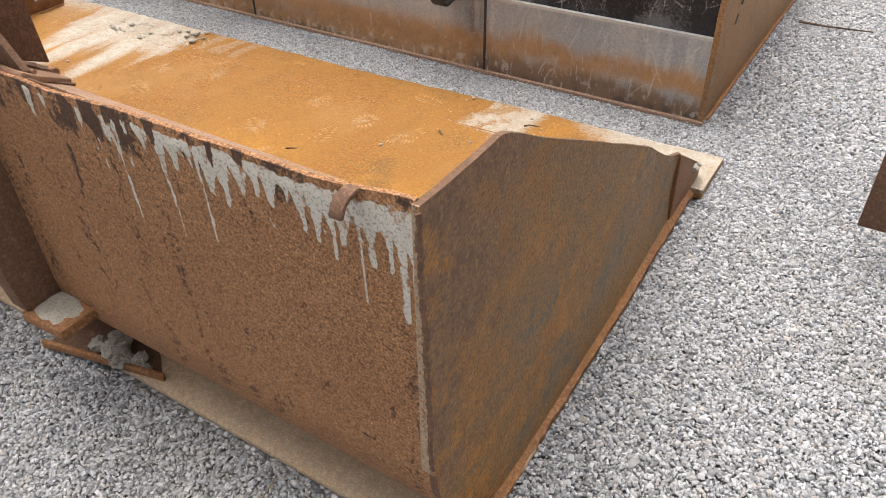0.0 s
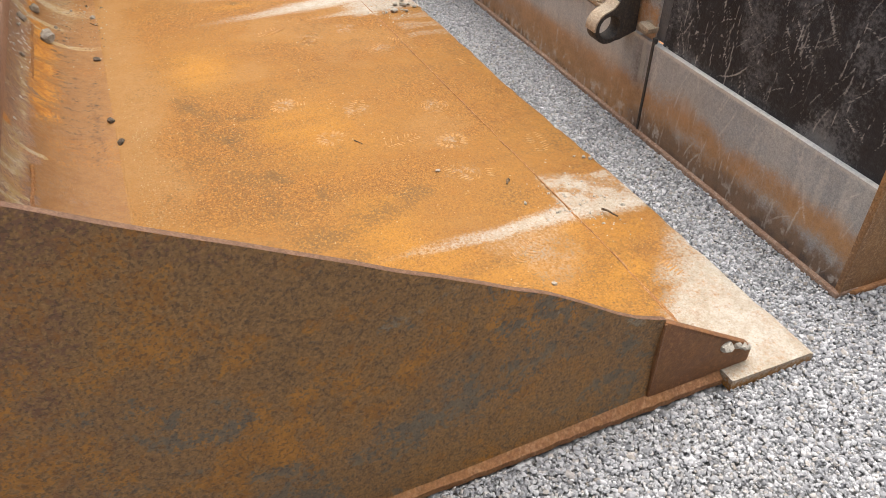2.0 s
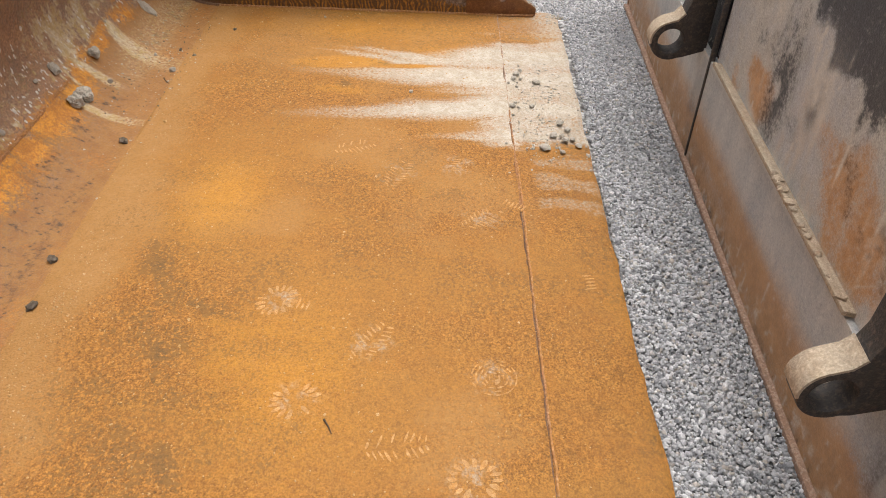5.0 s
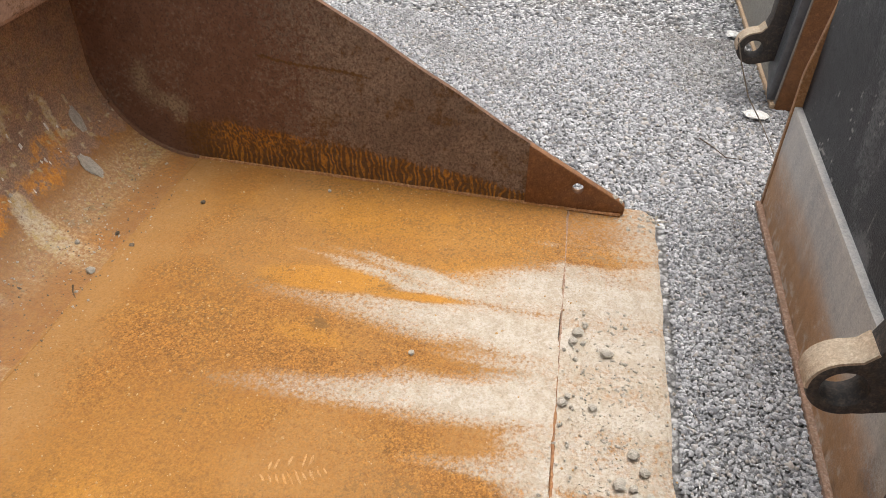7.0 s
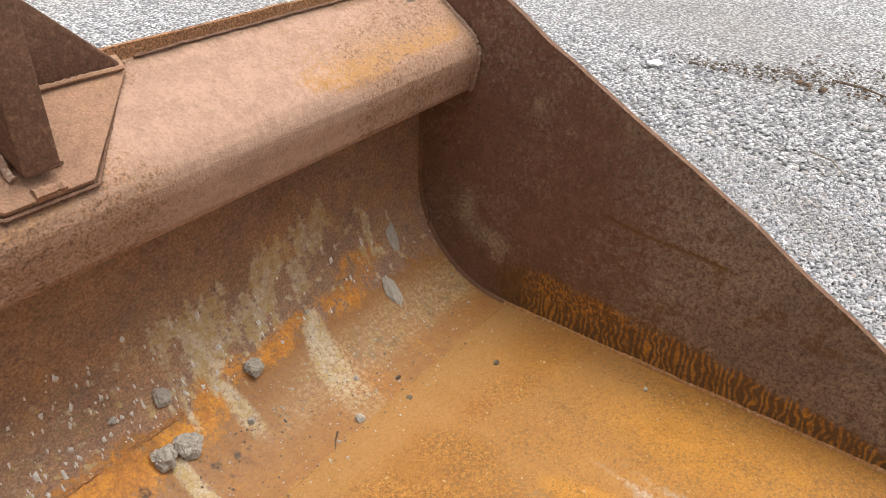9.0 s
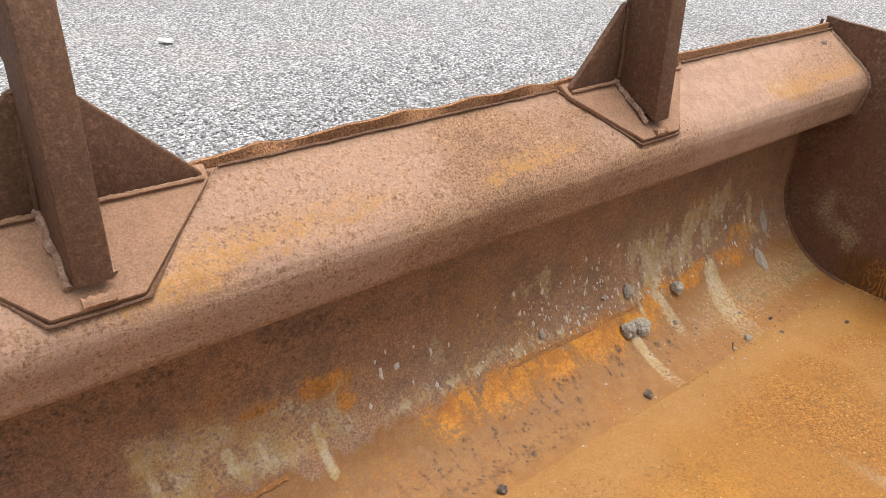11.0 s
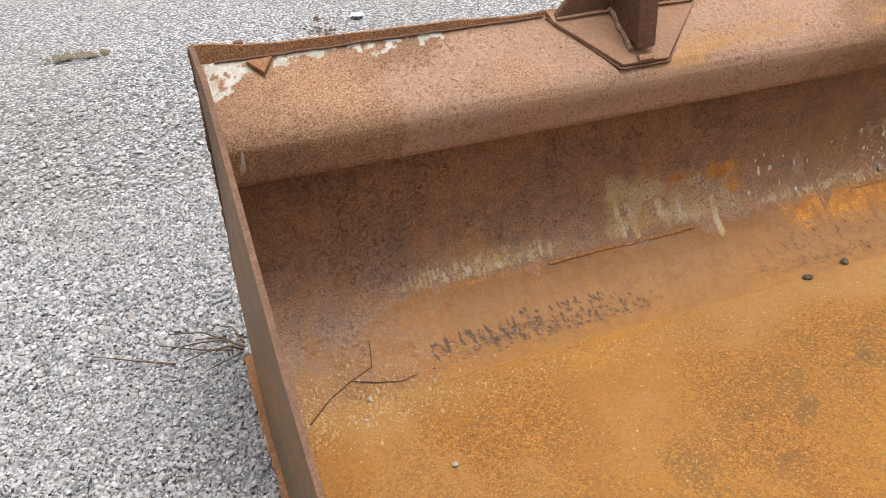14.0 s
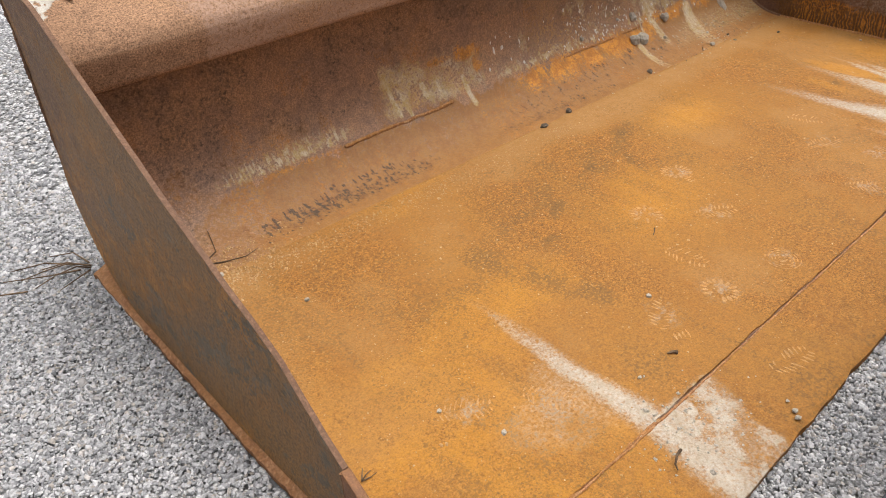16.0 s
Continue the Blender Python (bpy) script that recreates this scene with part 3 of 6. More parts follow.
    line = np.interp(x, [-2.25, -2.167, -1.9, -1.767, -1.595, -1.44, -1.37], [1.15, 1.18, 1.235, 1.283, 1.357, 1.460, 1.495])
    dark = np.maximum(0.50 * np.exp(-((y - line + (g1 - 0.5) * 0.30) / 0.10) ** 2), 0.72 * np.exp(-((y - line + (g1 - 0.5) * 0.10) / 0.034) ** 2) * (0.55 + 0.7 * g2)) * sstep(-2.40, -2.15, x) * sstep(-1.33, -1.42, x) * (0.40 + 0.8 * sstep(0.30, 0.66, g2))
    dark = np.maximum(dark, 0.50 * swipe(x, y, -1.19, 1.40, -1.31, 1.73, 0.075) * (0.30 + 1.0 * sstep(0.30, 0.62, g2)))
    for cx, cy, rx, ry, k in ((-2.17, 1.185, 0.06, 0.045, 0.42), (-1.35, 1.33, 0.20, 0.10, 0.38), (-1.36, 1.50, 0.2, 0.1, 0.3), (-1.71, 1.19, 0.06, 0.09, 0.42), (-1.87, 1.16, 0.07, 0.07, 0.36), (-1.95, 1.35, 0.03, 0.12, 0.50), (-2.08, 1.38, 0.03, 0.10, 0.45), (-1.55, 1.17, 0.05, 0.10, 0.40), (-2.06, 1.44, 0.20, 0.17, 0.30), (-1.19, 0.985, 0.09, 0.03, 0.35), (-3.00, 1.517, 0.022, 0.032, 0.75),
                              (-1.00, 1.45, 0.30, 0.16, 0.34), (-1.6, 1.08, 0.35, 0.07, 0.30), (-0.9, 1.15, 0.25, 0.12, 0.24), (-2.25, 1.65, 0.35, 0.2, 0.26), (-1.45, 1.2, 0.25, 0.14, 0.28), (-0.75, 1.62, 0.2, 0.25, 0.26),
                              (-2.75, 1.35, 0.16, 0.1, 0.24), (-3.30, 1.25, 0.12, 0.15, 0.20)):
        dark = np.maximum(dark, k * blob(x, y, cx, cy, rx, ry, -18) * (0.25 + 1.1 * sstep(0.30, 0.66, g2)))
    dark = np.maximum(dark, 0.27 * sstep(0.46, 0.70, g3) * (0.30 + sstep(0.3, 0.65, g1)) * sstep(2.3, 1.9, y))
    dark = np.maximum(dark, 0.34 * sstep(0.46, 0.74, fbm(x * 13, y * 3.0, 96)) * sstep(0.95, 1.15, y))
    dark = np.maximum(dark, 0.36 * sstep(0.54, 0.68, fbm(x * 5, y * 4.0, 99)) * (0.3 + g2) * sstep(1.0, 1.2, y))
    bright = 0.75 * blob(x, y, -2.36, 1.27, 0.18, 0.12) + 0.72 * sstep(0.2, 0.6, vein + e) + 0.36 * sstep(-3.10, -3.30, x + e) * sstep(1.12, 1.35, y + (n - 0.5) * 0.3) * sstep(2.05, 1.85, y) * (0.55 + n) + 0.6 * blob(x, y, -2.96, 1.52, 0.035, 0.12, -6)
    bright = bright + 0.5 * blob(x, y, -1.75, 1.55, 0.25, 0.16) + 0.5 * sstep(0.48, 0.68, fbm(x * 2.5, y * 2.5, 31)) * (0.4 + g2) + 0.13 * sstep(1.15, 1.38, y + (n - 0.5) * 0.3) * sstep(-2.75, -2.5, x) * (0.4 + g2) + 0.3 * blob(x, y, -3.4, 1.6, 0.08, 0.35)
    sandy = (0.40 + 0.6 * sstep(-1.3, -1.9, x)) * sstep(1.22, 0.98, y + (n - 0.5) * 0.22) + 0.5 * sstep(0.5, 0.68, fbm(x * 3.1, y * 3.1, 77))
    return pale, dark, bright * 0.9, sandy


def strokes(x, z, seed, count, box_, long, wide):
    """Short upright dabs, thick in the middle, strewn inside box_ = x0, x1, z0, z1."""
    rng = np.random.RandomState(seed)
    out = np.zeros_like(x)
    for _ in range(count):
        cx, cz = rng.uniform(box_[0], box_[1]), rng.uniform(box_[2], box_[3])
        half, w, lean = long * rng.uniform(0.4, 1.0), wide * rng.uniform(0.6, 1.3), rng.normal(0.0, 0.15)
        near = (np.abs(x - cx) < 0.03 + half) & (np.abs(z - cz) < 0.02 + half)
        dx, dz = x[near] - cx, z[near] - cz
        out[near] = np.maximum(out[near], rng.uniform(0.6, 1.0) * sstep(1.0, 0.45, np.hypot((dx - lean * dz) / w, dz / half)))
    return out


# flaking paint and cement on the back: x, height, half width, half height, strength
FLAKES = ((-3.17, 0.32, 0.055, 0.055, 0.8), (-3.15, 0.25, 0.030, 0.060, 0.75), (-3.05, 0.27, 0.030, 0.050, 0.8), (-3.01, 0.22, 0.026, 0.035, 0.7), (-2.90, 0.29, 0.038, 0.035, 0.75),
          (-2.88, 0.22, 0.045, 0.060, 0.85), (-2.79, 0.285, 0.030, 0.026, 0.8), (-2.80, 0.20, 0.018, 0.040, 0.5), (-3.38, 0.27, 0.012, 0.055, 0.8), (-3.35, 0.23, 0.008, 0.050, 0.7), (-2.44, 0.30, 0.020, 0.035, 0.6), (-2.40, 0.31, 0.035, 0.022, 0.5),
          (-2.25, 0.26, 0.020, 0.016, 0.6), (-2.08, 0.24, 0.030, 0.035, 0.45))


def shell_stain_and_sheen(x, y, z):
    n = fbm(x * 9, z * 9, 11)
    v = fbm(x * 34, z * 7, 13)            # runs downwards
    w = fbm(x * 14, z * 14, 14)
    rag = 1.1 * (fbm(x * 26, z * 9, 21) - 0.5) + 0.9 * (fbm(x * 70, z * 28, 22) - 0.5)
    chips = sstep(0.36, 0.52, 0.5 * fbm(x * 60, z * 34, 29) + 0.5 * vnoise(x * 150, z * 110, 30))
    # below the knuckle weld the rust is orange, above it brown
    low = sstep(0.150, 0.128, z + (v - 0.5) * 0.06 + (n - 0.5) * 0.05 + 0.05 * sstep(-0.78, -0.60, x))
    low = low * (1 - 0.25 * sstep(-0.98, -0.72, x + (n - 0.5) * 0.2))
    other = np.maximum(low * (0.70 + 0.4 * v), sstep(0.085, 0.045, z + 0.025 * sstep(-0.9, -0.7, x) + (n - 0.5) * 0.03))
    other = np.maximum(other, 0.35 * sstep(0.52, 0.66, fbm(x * 7, z * 5, 24)) * sstep(0.5, 0.2, z))
    near = sstep(0.045, 0.08, z)
    gold = sstep(0.36, 0.50, 0.6 * fbm(x * 30, z * 13, 18) + 0.4 * fbm(x * 80, z * 45, 26))
    bright = 1.0 * near * (0.35 + 0.65 * gold) * np.exp(-((z - 0.118 - (w - 0.5) * 0.04) / 0.036) ** 2) * sstep(-1.92, -2.12, x) * sstep(-2.92, -2.80, x)
    thread = 0.85 * gold * np.exp(-((z - 0.152 - 0.06 * sstep(-3.1, -3.4, x) - (w - 0.5) * 0.06) / 0.020) ** 2) * sstep(-2.74, -2.84, x) * sstep(-3.46, -3.36, x)
    bright = np.maximum(bright, thread)
    for cx, cz, rx, rz, k in ((-3.25, 0.145, 0.060, 0.035, 0.9), (-3.33, 0.17, 0.05, 0.035, 0.5), (-3.02, 0.145, 0.055, 0.028, 0.85), (-2.85, 0.125, 0.035, 0.035, 0.9), (-1.83, 0.275, 0.055, 0.035, 0.9), (-1.72, 0.21, 0.04, 0.03, 0.4), (-2.90, 0.16, 0.05, 0.03, 0.7)):
        spot = blob(x, z, cx, cz, rx, rz)
        bright = np.maximum(bright, k * sstep(0.25, 0.8, spot + 0.5 * rag) * sstep(0.05, 0.2, spot) * (0.35 + 0.6 * gold))
    bright = np.maximum(bright, 0.22 * sstep(0.50, 0.66, fbm(x * 16, z * 5, 17)) * sstep(0.62, 0.30, z))
    pale = np.zeros_like(x)
    for cx, cz, rx, rz, k in FLAKES:
        spot = blob(x, z, cx, cz, rx * 1.5, rz * 1.5)
        pale = np.maximum(pale, 1.05 * k * sstep(0.34, 0.72, spot + 1.35 * rag) * sstep(0.06, 0.25, spot) * (0.62 + 0.38 * chips))
    # a broad scab of old paint, cream and olive, orange at its end
    head = np.interp(x, [-1.90, -1.86, -1.80, -1.70, -1.60, -1.50, -1.42, -1.40], [0.22, 0.27, 0.325, 0.300, 0.308, 0.298, 0.340, 0.30])
    scab = sstep(-0.03, 0.035, head - z + 0.05 * rag) * sstep(0.140, 0.175, z + 0.03 * rag) * sstep(-1.90, -1.85, x + 0.03 * rag) * sstep(-1.395, -1.425, x + 0.03 * rag)
    pale = np.maximum(pale, scab * (0.36 + 0.30 * sstep(0.42, 0.60, w)))
    for x0, z0, x1, z1, w0 in ((-1.436, 0.300, -1.466, 0.160, 0.012), (-1.588, 0.225, -1.600, 0.185, 0.014), (-1.656, 0.215, -1.660, 0.190, 0.010), (-1.775, 0.200, -1.784, 0.118, 0.013), (-1.50, 0.20, -1.51, 0.15, 0.010)):
        pale = np.maximum(pale, 1.1 * sstep(0.35, 0.75, swipe(x, z, x0, z0, x1, z1, w0) + 0.35 * rag))
    core = np.maximum(blob(x, z, -1.80, 0.285, 0.055, 0.045), np.maximum(blob(x, z, -1.86, 0.235, 0.030, 0.035), 0.8 * blob(x, z, -1.68, 0.285, 0.10, 0.020)))
    bright = np.maximum(bright, 0.75 * scab * sstep(0.2, 0.7, core + 0.4 * rag))
    bright = np.maximum(bright, 0.34 * scab * sstep(0.36, 0.56, fbm(x * 20, z * 12, 36)))
    pale = pale * (1 - 0.75 * scab * sstep(0.3, 0.7, core + 0.4 * rag))
    bright = np.maximum(bright, 0.5 * gold * np.exp(-((z - 0.139) / 0.008) ** 2) * sstep(-1.22, -1.16, x) * sstep(-0.82, -0.95, x))
    # cement that ran down and widened towards the floor
    for x0, z0, x1, z1, w0, w1 in ((-3.140, 0.172, -3.095, 0.042, 0.010, 0.052), (-2.877, 0.150, -2.882, 0.068, 0.010, 0.026), (-2.717, 0.098, -2.718, 0.036, 0.014, 0.022), (-2.792, 0.165, -2.786, 0.105, 0.005, 0.008), (-3.455, 0.215, -3.450, 0.185, 0.010, 0.008)):
        t = np.clip((z - z0) / (z1 - z0), -0.2, 1.3)
        pale = np.maximum(pale, sstep(1.25, 0.55, np.abs(x - x0 - (x1 - x0) * t + 0.012 * rag) / (w0 + (w1 - w0) * np.sqrt(np.clip(t, 0, 1)))) * sstep(-0.08, 0.10, t) * sstep(1.25, 0.85, t + 0.2 * rag) * (0.92 - 0.35 * np.clip(t, 0, 1)))
    # grey dust towards the far corner's foot
    pale = np.maximum(pale, 0.40 * sstep(0.15, 0.07, z) * sstep(-2.78, -3.05, x) * sstep(0.034, 0.055, z) * (0.3 + 1.1 * n))
    # greyish sheen of the curve above the weld, painted as pale specks
    painted_sheen = np.exp(-((z - 0.165 - 0.02 * (n - 0.5)) / np.where(z > 0.165, 0.032, 0.014)) ** 2) * (1.15 * sstep(-0.70, -0.90, x) * sstep(-1.30, -1.20, x) + 0.85 * sstep(-1.86, -1.98, x) * sstep(-2.72, -2.25, x))
    pale = np.maximum(pale, painted_sheen * (0.34 + 0.66 * sstep(0.46, 0.66, 0.6 * vnoise(x * 150, z * 60, 16) + 0.4 * vnoise(x * 280, z * 150, 15))))
    pale = np.maximum(pale, 0.22 * sstep(-1.60, -2.3, x) * sstep(0.10, 0.2, z) * sstep(0.62, 0.45, z) * (0.45 + n))
    # spatter of cement
    pale = np.maximum(pale, 0.95 * sstep(0.84, 0.90, vnoise(x * 85, z * 85, 4)) * sstep(0.40, 0.2, z) * sstep(0.12, 0.16, z) * (0.22 + 0.9 * sstep(-2.2, -2.5, x)))
    # black dabs along the foot, and grit where the plate meets the floor
    foot = sstep(0.12, 0.09, z)
    dark = foot * strokes(x, y, 31, 44, (-1.06, -0.81, 0.835, 0.885), 0.022, 0.0060)
    dark = np.maximum(dark, foot * 0.9 * strokes(x, y, 32, 95, (-1.38, -1.06, 0.815, 0.900), 0.014, 0.0048))
    dark = np.maximum(dark, foot * 0.75 * strokes(x, y, 33, 150, (-1.50, -0.80, 0.850, 0.915), 0.007, 0.0045))
    dark = np.maximum(dark, foot * 0.65 * strokes(x, y, 34, 130, (-2.42, -1.80, 0.868, 0.918), 0.007, 0.0050))
    dark = np.maximum(dark, foot * 0.34 * np.maximum(swipe(x, y, -0.83, 0.870, -1.42, 0.885, 0.038), 0.7 * swipe(x, y, -1.82, 0.895, -2.38, 0.905, 0.025)) * (0.5 + n))
    dark = np.maximum(dark, 0.42 * sstep(0.54, 0.66, fbm(x * 90, z * 90, 23)) * sstep(0.10, 0.07, z + (w - 0.5) * 0.05) * sstep(0.040, 0.06, z) * (0.2 + sstep(-1.75, -2.1, x)))
    dark = np.maximum(dark, 0.30 * sstep(0.40, 0.70, fbm(x * 12, z * 4, 28)) * (1 - 0.6 * sstep(-1.8, -2.5, x)) * sstep(0.12, 0.2, z))
    dark = np.maximum(dark, 0.28 * sstep(0.52, 0.68, fbm(x * 8, z * 16, 27)) * sstep(0.15, 0.22, z))
    dark = np.maximum(dark, 0.26 * sstep(0.42, 0.62, fbm(x * 11, z * 18, 37)) * sstep(-1.0, -0.75, x) * sstep(0.24, 0.10, z))
    return pale, dark, bright, other


DRIPS = ((-1.18, 0.06, 0.008), (-1.14, 0.035, 0.006), (-1.05, 0.05, 0.007), (-1.015, 0.115, 0.007), (-0.985, 0.06, 0.012), (-0.968, 0.205, 0.010), (-0.945, 0.09, 0.010),
         (-0.90, 0.05, 0.014), (-0.868, 0.10, 0.008), (-0.862, 0.21, 0.006), (-0.835, 0.065, 0.014), (-0.80, 0.05, 0.008), (-0.785, 0.195, 0.006), (-0.765, 0.09, 0.016),
         (-0.735, 0.10, 0.013), (-0.70, 0.065, 0.014), (-0.67, 0.06, 0.010), (-0.645, 0.07, 0.012), (-0.615, 0.05, 0.010), (-0.59, 0.09, 0.016), (-0.565, 0.105, 0.014),
         (-0.54, 0.12, 0.010), (-0.52, 0.10, 0.018), (-0.494, 0.185, 0.005), (-0.475, 0.11, 0.016), (-0.445, 0.12, 0.014), (-0.426, 0.20, 0.017), (-0.410, 0.17, 0.013))


def back_stain(x, y, z):
    n = fbm(x * 34, z * 26, 41)
    h = fbm(x * 60, z * 22, 42)
    top = np.interp(x, [-1.3, -1.1, -0.75, -0.5, -0.41], [0.813, 0.813, 0.821, 0.827, 0.837]) - 0.003 - 0.004 * fbm(x * 30, 0 * z, 45)
    d = top - z
    depth = 0.010 + 0.038 * sstep(-0.66, -0.52, x) + 0.040 * (fbm(x * 22, 0 * z, 44) - 0.42)
    pale = 0.9 * sstep(0.008, -0.006, d - depth + (n - 0.5) * 0.045) * sstep(-1.02, -0.90, x + (n - 0.5) * 0.2)
    # fine spatter round the splashes
    spat = sstep(0.80, 0.88, vnoise(x * 150, z * 120, 48)) * sstep(0.17, 0.02, d + (n - 0.5) * 0.08) * sstep(-1.25, -1.05, x)
    pale = np.maximum(pale, 0.8 * spat)
    for dx, length, w in DRIPS:      # each splash is wide at the rim and runs out to a point
        t = d / length
        width = w * (0.30 + 1.55 * np.clip(1 - d / np.minimum(length, 0.085), 0, 1) ** 1.5) * (0.45 + 1.1 * n)
        pale = np.maximum(pale, sstep(1.25, 0.70, np.abs(x - dx - 0.02 * d + (h - 0.5) * 0.008) / width) * sstep(1.05, 0.93, t + (h - 0.5) * 0.3) * (0.5 + 0.7 * sstep(0.25, 0.45, h)))
    gap = sstep(0.58, 0.64, fbm(x * 40, z * 12, 46)) * sstep(0.10, 0.03, d) * (1 - 0.75 * sstep(-0.66, -0.58, x))
    pale = pale * (1 - 0.95 * gap) * sstep(0.004, 0.012, d + (h - 0.5) * 0.014) * (0.50 + 0.5 * sstep(0.34, 0.47, fbm(x * 55, z * 38, 49)))
    dark = np.maximum(0.9 * gap, 0.60 * sstep(0.48, 0.62, fbm(x * 22, z * 10, 47)) * sstep(0.72, 0.80, z))
    dark = np.maximum(dark, 0.75 * blob(x, z, -0.93, 0.79, 0.03, 0.05))
    dark = np.maximum(dark, 0.40 * sstep(0.58, 0.72, fbm(x * 30, z * 7, 53)))
    dark = np.maximum(dark, 0.75 * sstep(0.012, 0.004, np.abs(x + 1.115 - 0.25 * (z - 0.66) + 0.02 * (n - 0.5))) * sstep(0.56, 0.62, z) * sstep(0.76, 0.70, z) * sstep(0.35, 0.5, h))
    dark = np.maximum(dark, 0.8 * scratches(x, z, 52, 90, (-1.5, -0.42, 0.15, 0.76), 0.09, 0.0018, 0.9) * (0.3 + h))
    pale = np.maximum(pale, 0.45 * scratches(x, z, 54, 45, (-1.2, -0.42, 0.2, 0.70), 0.05, 0.0014, 0.9))
    bright = 0.28 * sstep(0.40, 0.75, fbm(x * 7, z * 5, 59)) * (0.3 + 1.2 * n) + 0.15 * sstep(0.45, 0.25, z)
    dust = 0.95 * sstep(0.24, 0.05, z + (n - 0.5) * 0.08)
    return pale, dark, bright, dust


def side_stain_out(x, y, z):
    n = fbm(y * 5, z * 5, 61)
    along = fbm((y * 0.94 + z * 0.35) * 2.2, (z * 0.94 - y * 0.35) * 6, 67)      # wipes that run up the plate
    spots = fbm(y * 26, z * 30, 69)
    dark = 0.22 * sstep(0.35, 0.75, along) * sstep(0.75, 0.35, z + (n - 0.5) * 0.2) * (0.1 + 1.5 * sstep(0.35, 0.65, spots)) + 0.14 * sstep(1.05, 1.6, y) * (0.5 + n)
    band = np.exp(-((z - 0.26 - (y - 1.15) * 0.26 + (n - 0.5) * 0.2) / 0.11) ** 2)
    bright = 0.48 * band * sstep(0.30, 0.7, fbm(y * 4, z * 7, 71)) * (0.1 + 1.5 * sstep(0.35, 0.65, spots)) + 0.16 * sstep(0.35, 0.65, n) * sstep(0.55, 0.2, z) * (0.1 + 1.5 * sstep(0.35, 0.65, spots))
    bright = bright + 0.30 * sstep(0.40, 0.65, fbm(y * 3, z * 3, 70)) * (0.2 + 1.3 * sstep(0.35, 0.65, spots))
    speck = 0.25 + 1.2 * sstep(0.35, 0.65, spots)
    bright = np.maximum(bright, 0.75 * speck * np.maximum(swipe(y, z, 1.00, 0.335, 1.30, 0.362, 0.030), np.maximum(swipe(y, z, 1.16, 0.225, 1.40, 0.360, 0.032), 0.7 * swipe(y, z, 0.72, 0.10, 1.05, 0.12, 0.05))))
    dark = np.maximum(dark, 0.60 * speck * np.maximum(swipe(y, z, 0.78, 0.280, 1.02, 0.266, 0.018), swipe(y, z, 1.10, 0.09, 1.75, 0.30, 0.042)))
    other = np.maximum(0.55 * sstep(0.55, 0.78, z + (n - 0.5) * 0.25), 0.5 * sstep(1.05, 0.75, y + (n - 0.5) * 0.3) * sstep(0.15, 0.3, z))
    bright = np.maximum(bright, 0.5 * sstep(0.52, 0.64, fbm(y * 9, z * 12, 66)) * speck * sstep(1.5, 1.1, y))
    dark = np.maximum(dark, 0.5 * sstep(0.54, 0.66, fbm(y * 7, z * 11, 64)) * speck * sstep(0.55, 0.35, z) * sstep(0.70, 0.85, y))
    pale = 0.28 * swipe(y, z, 1.34, 0.450, 1.46, 0.495, 0.014) + 0.24 * sstep(0.5, 0.75, along) * sstep(1.2, 1.6, y) * (0.5 + spots)
    top = side_edge(y) - z
    pale = np.maximum(pale, 0.45 * sstep(0.58, 0.70, fbm(y * 30, z * 30, 72)) * sstep(0.030, 0.008, top) * sstep(0.5, 0.6, vnoise(y * 5, 0 * y, 68)))
    pale = np.maximum(pale, 0.7 * sstep(0.004, 0.001, np.abs(z - 0.36 + 0.35 * (y - 1.62) + 0.02 * np.sin(y * 40))) * sstep(1.56, 1.60, y) * sstep(1.72, 1.66, y) * spots)
    return pale, dark, bright, other


def side_edge(y):
    """Height of the side plates' upper edge."""
    return np.interp(y, [0.650, 0.862, 0.885, 0.92, 1.00, 1.10, 1.30, 1.40, 1.50, 1.60, 1.70, 1.80, 1.85, 1.915], [0.838, 0.830, 0.822, 0.803, 0.757, 0.703, 0.597, 0.541, 0.487, 0.433, 0.370, 0.302, 0.274, 0.252])


def far_edge(y):
    """The same of the far plate, which is worn a little lower."""
    return np.interp(y, [0.650, 0.830, 0.860, 1.00, 1.22, 1.36, 1.49, 1.62, 1.705, 1.865, 1.915], [0.837, 0.822, 0.808, 0.725, 0.607, 0.536, 0.465, 0.385, 0.338, 0.241, 0.216])


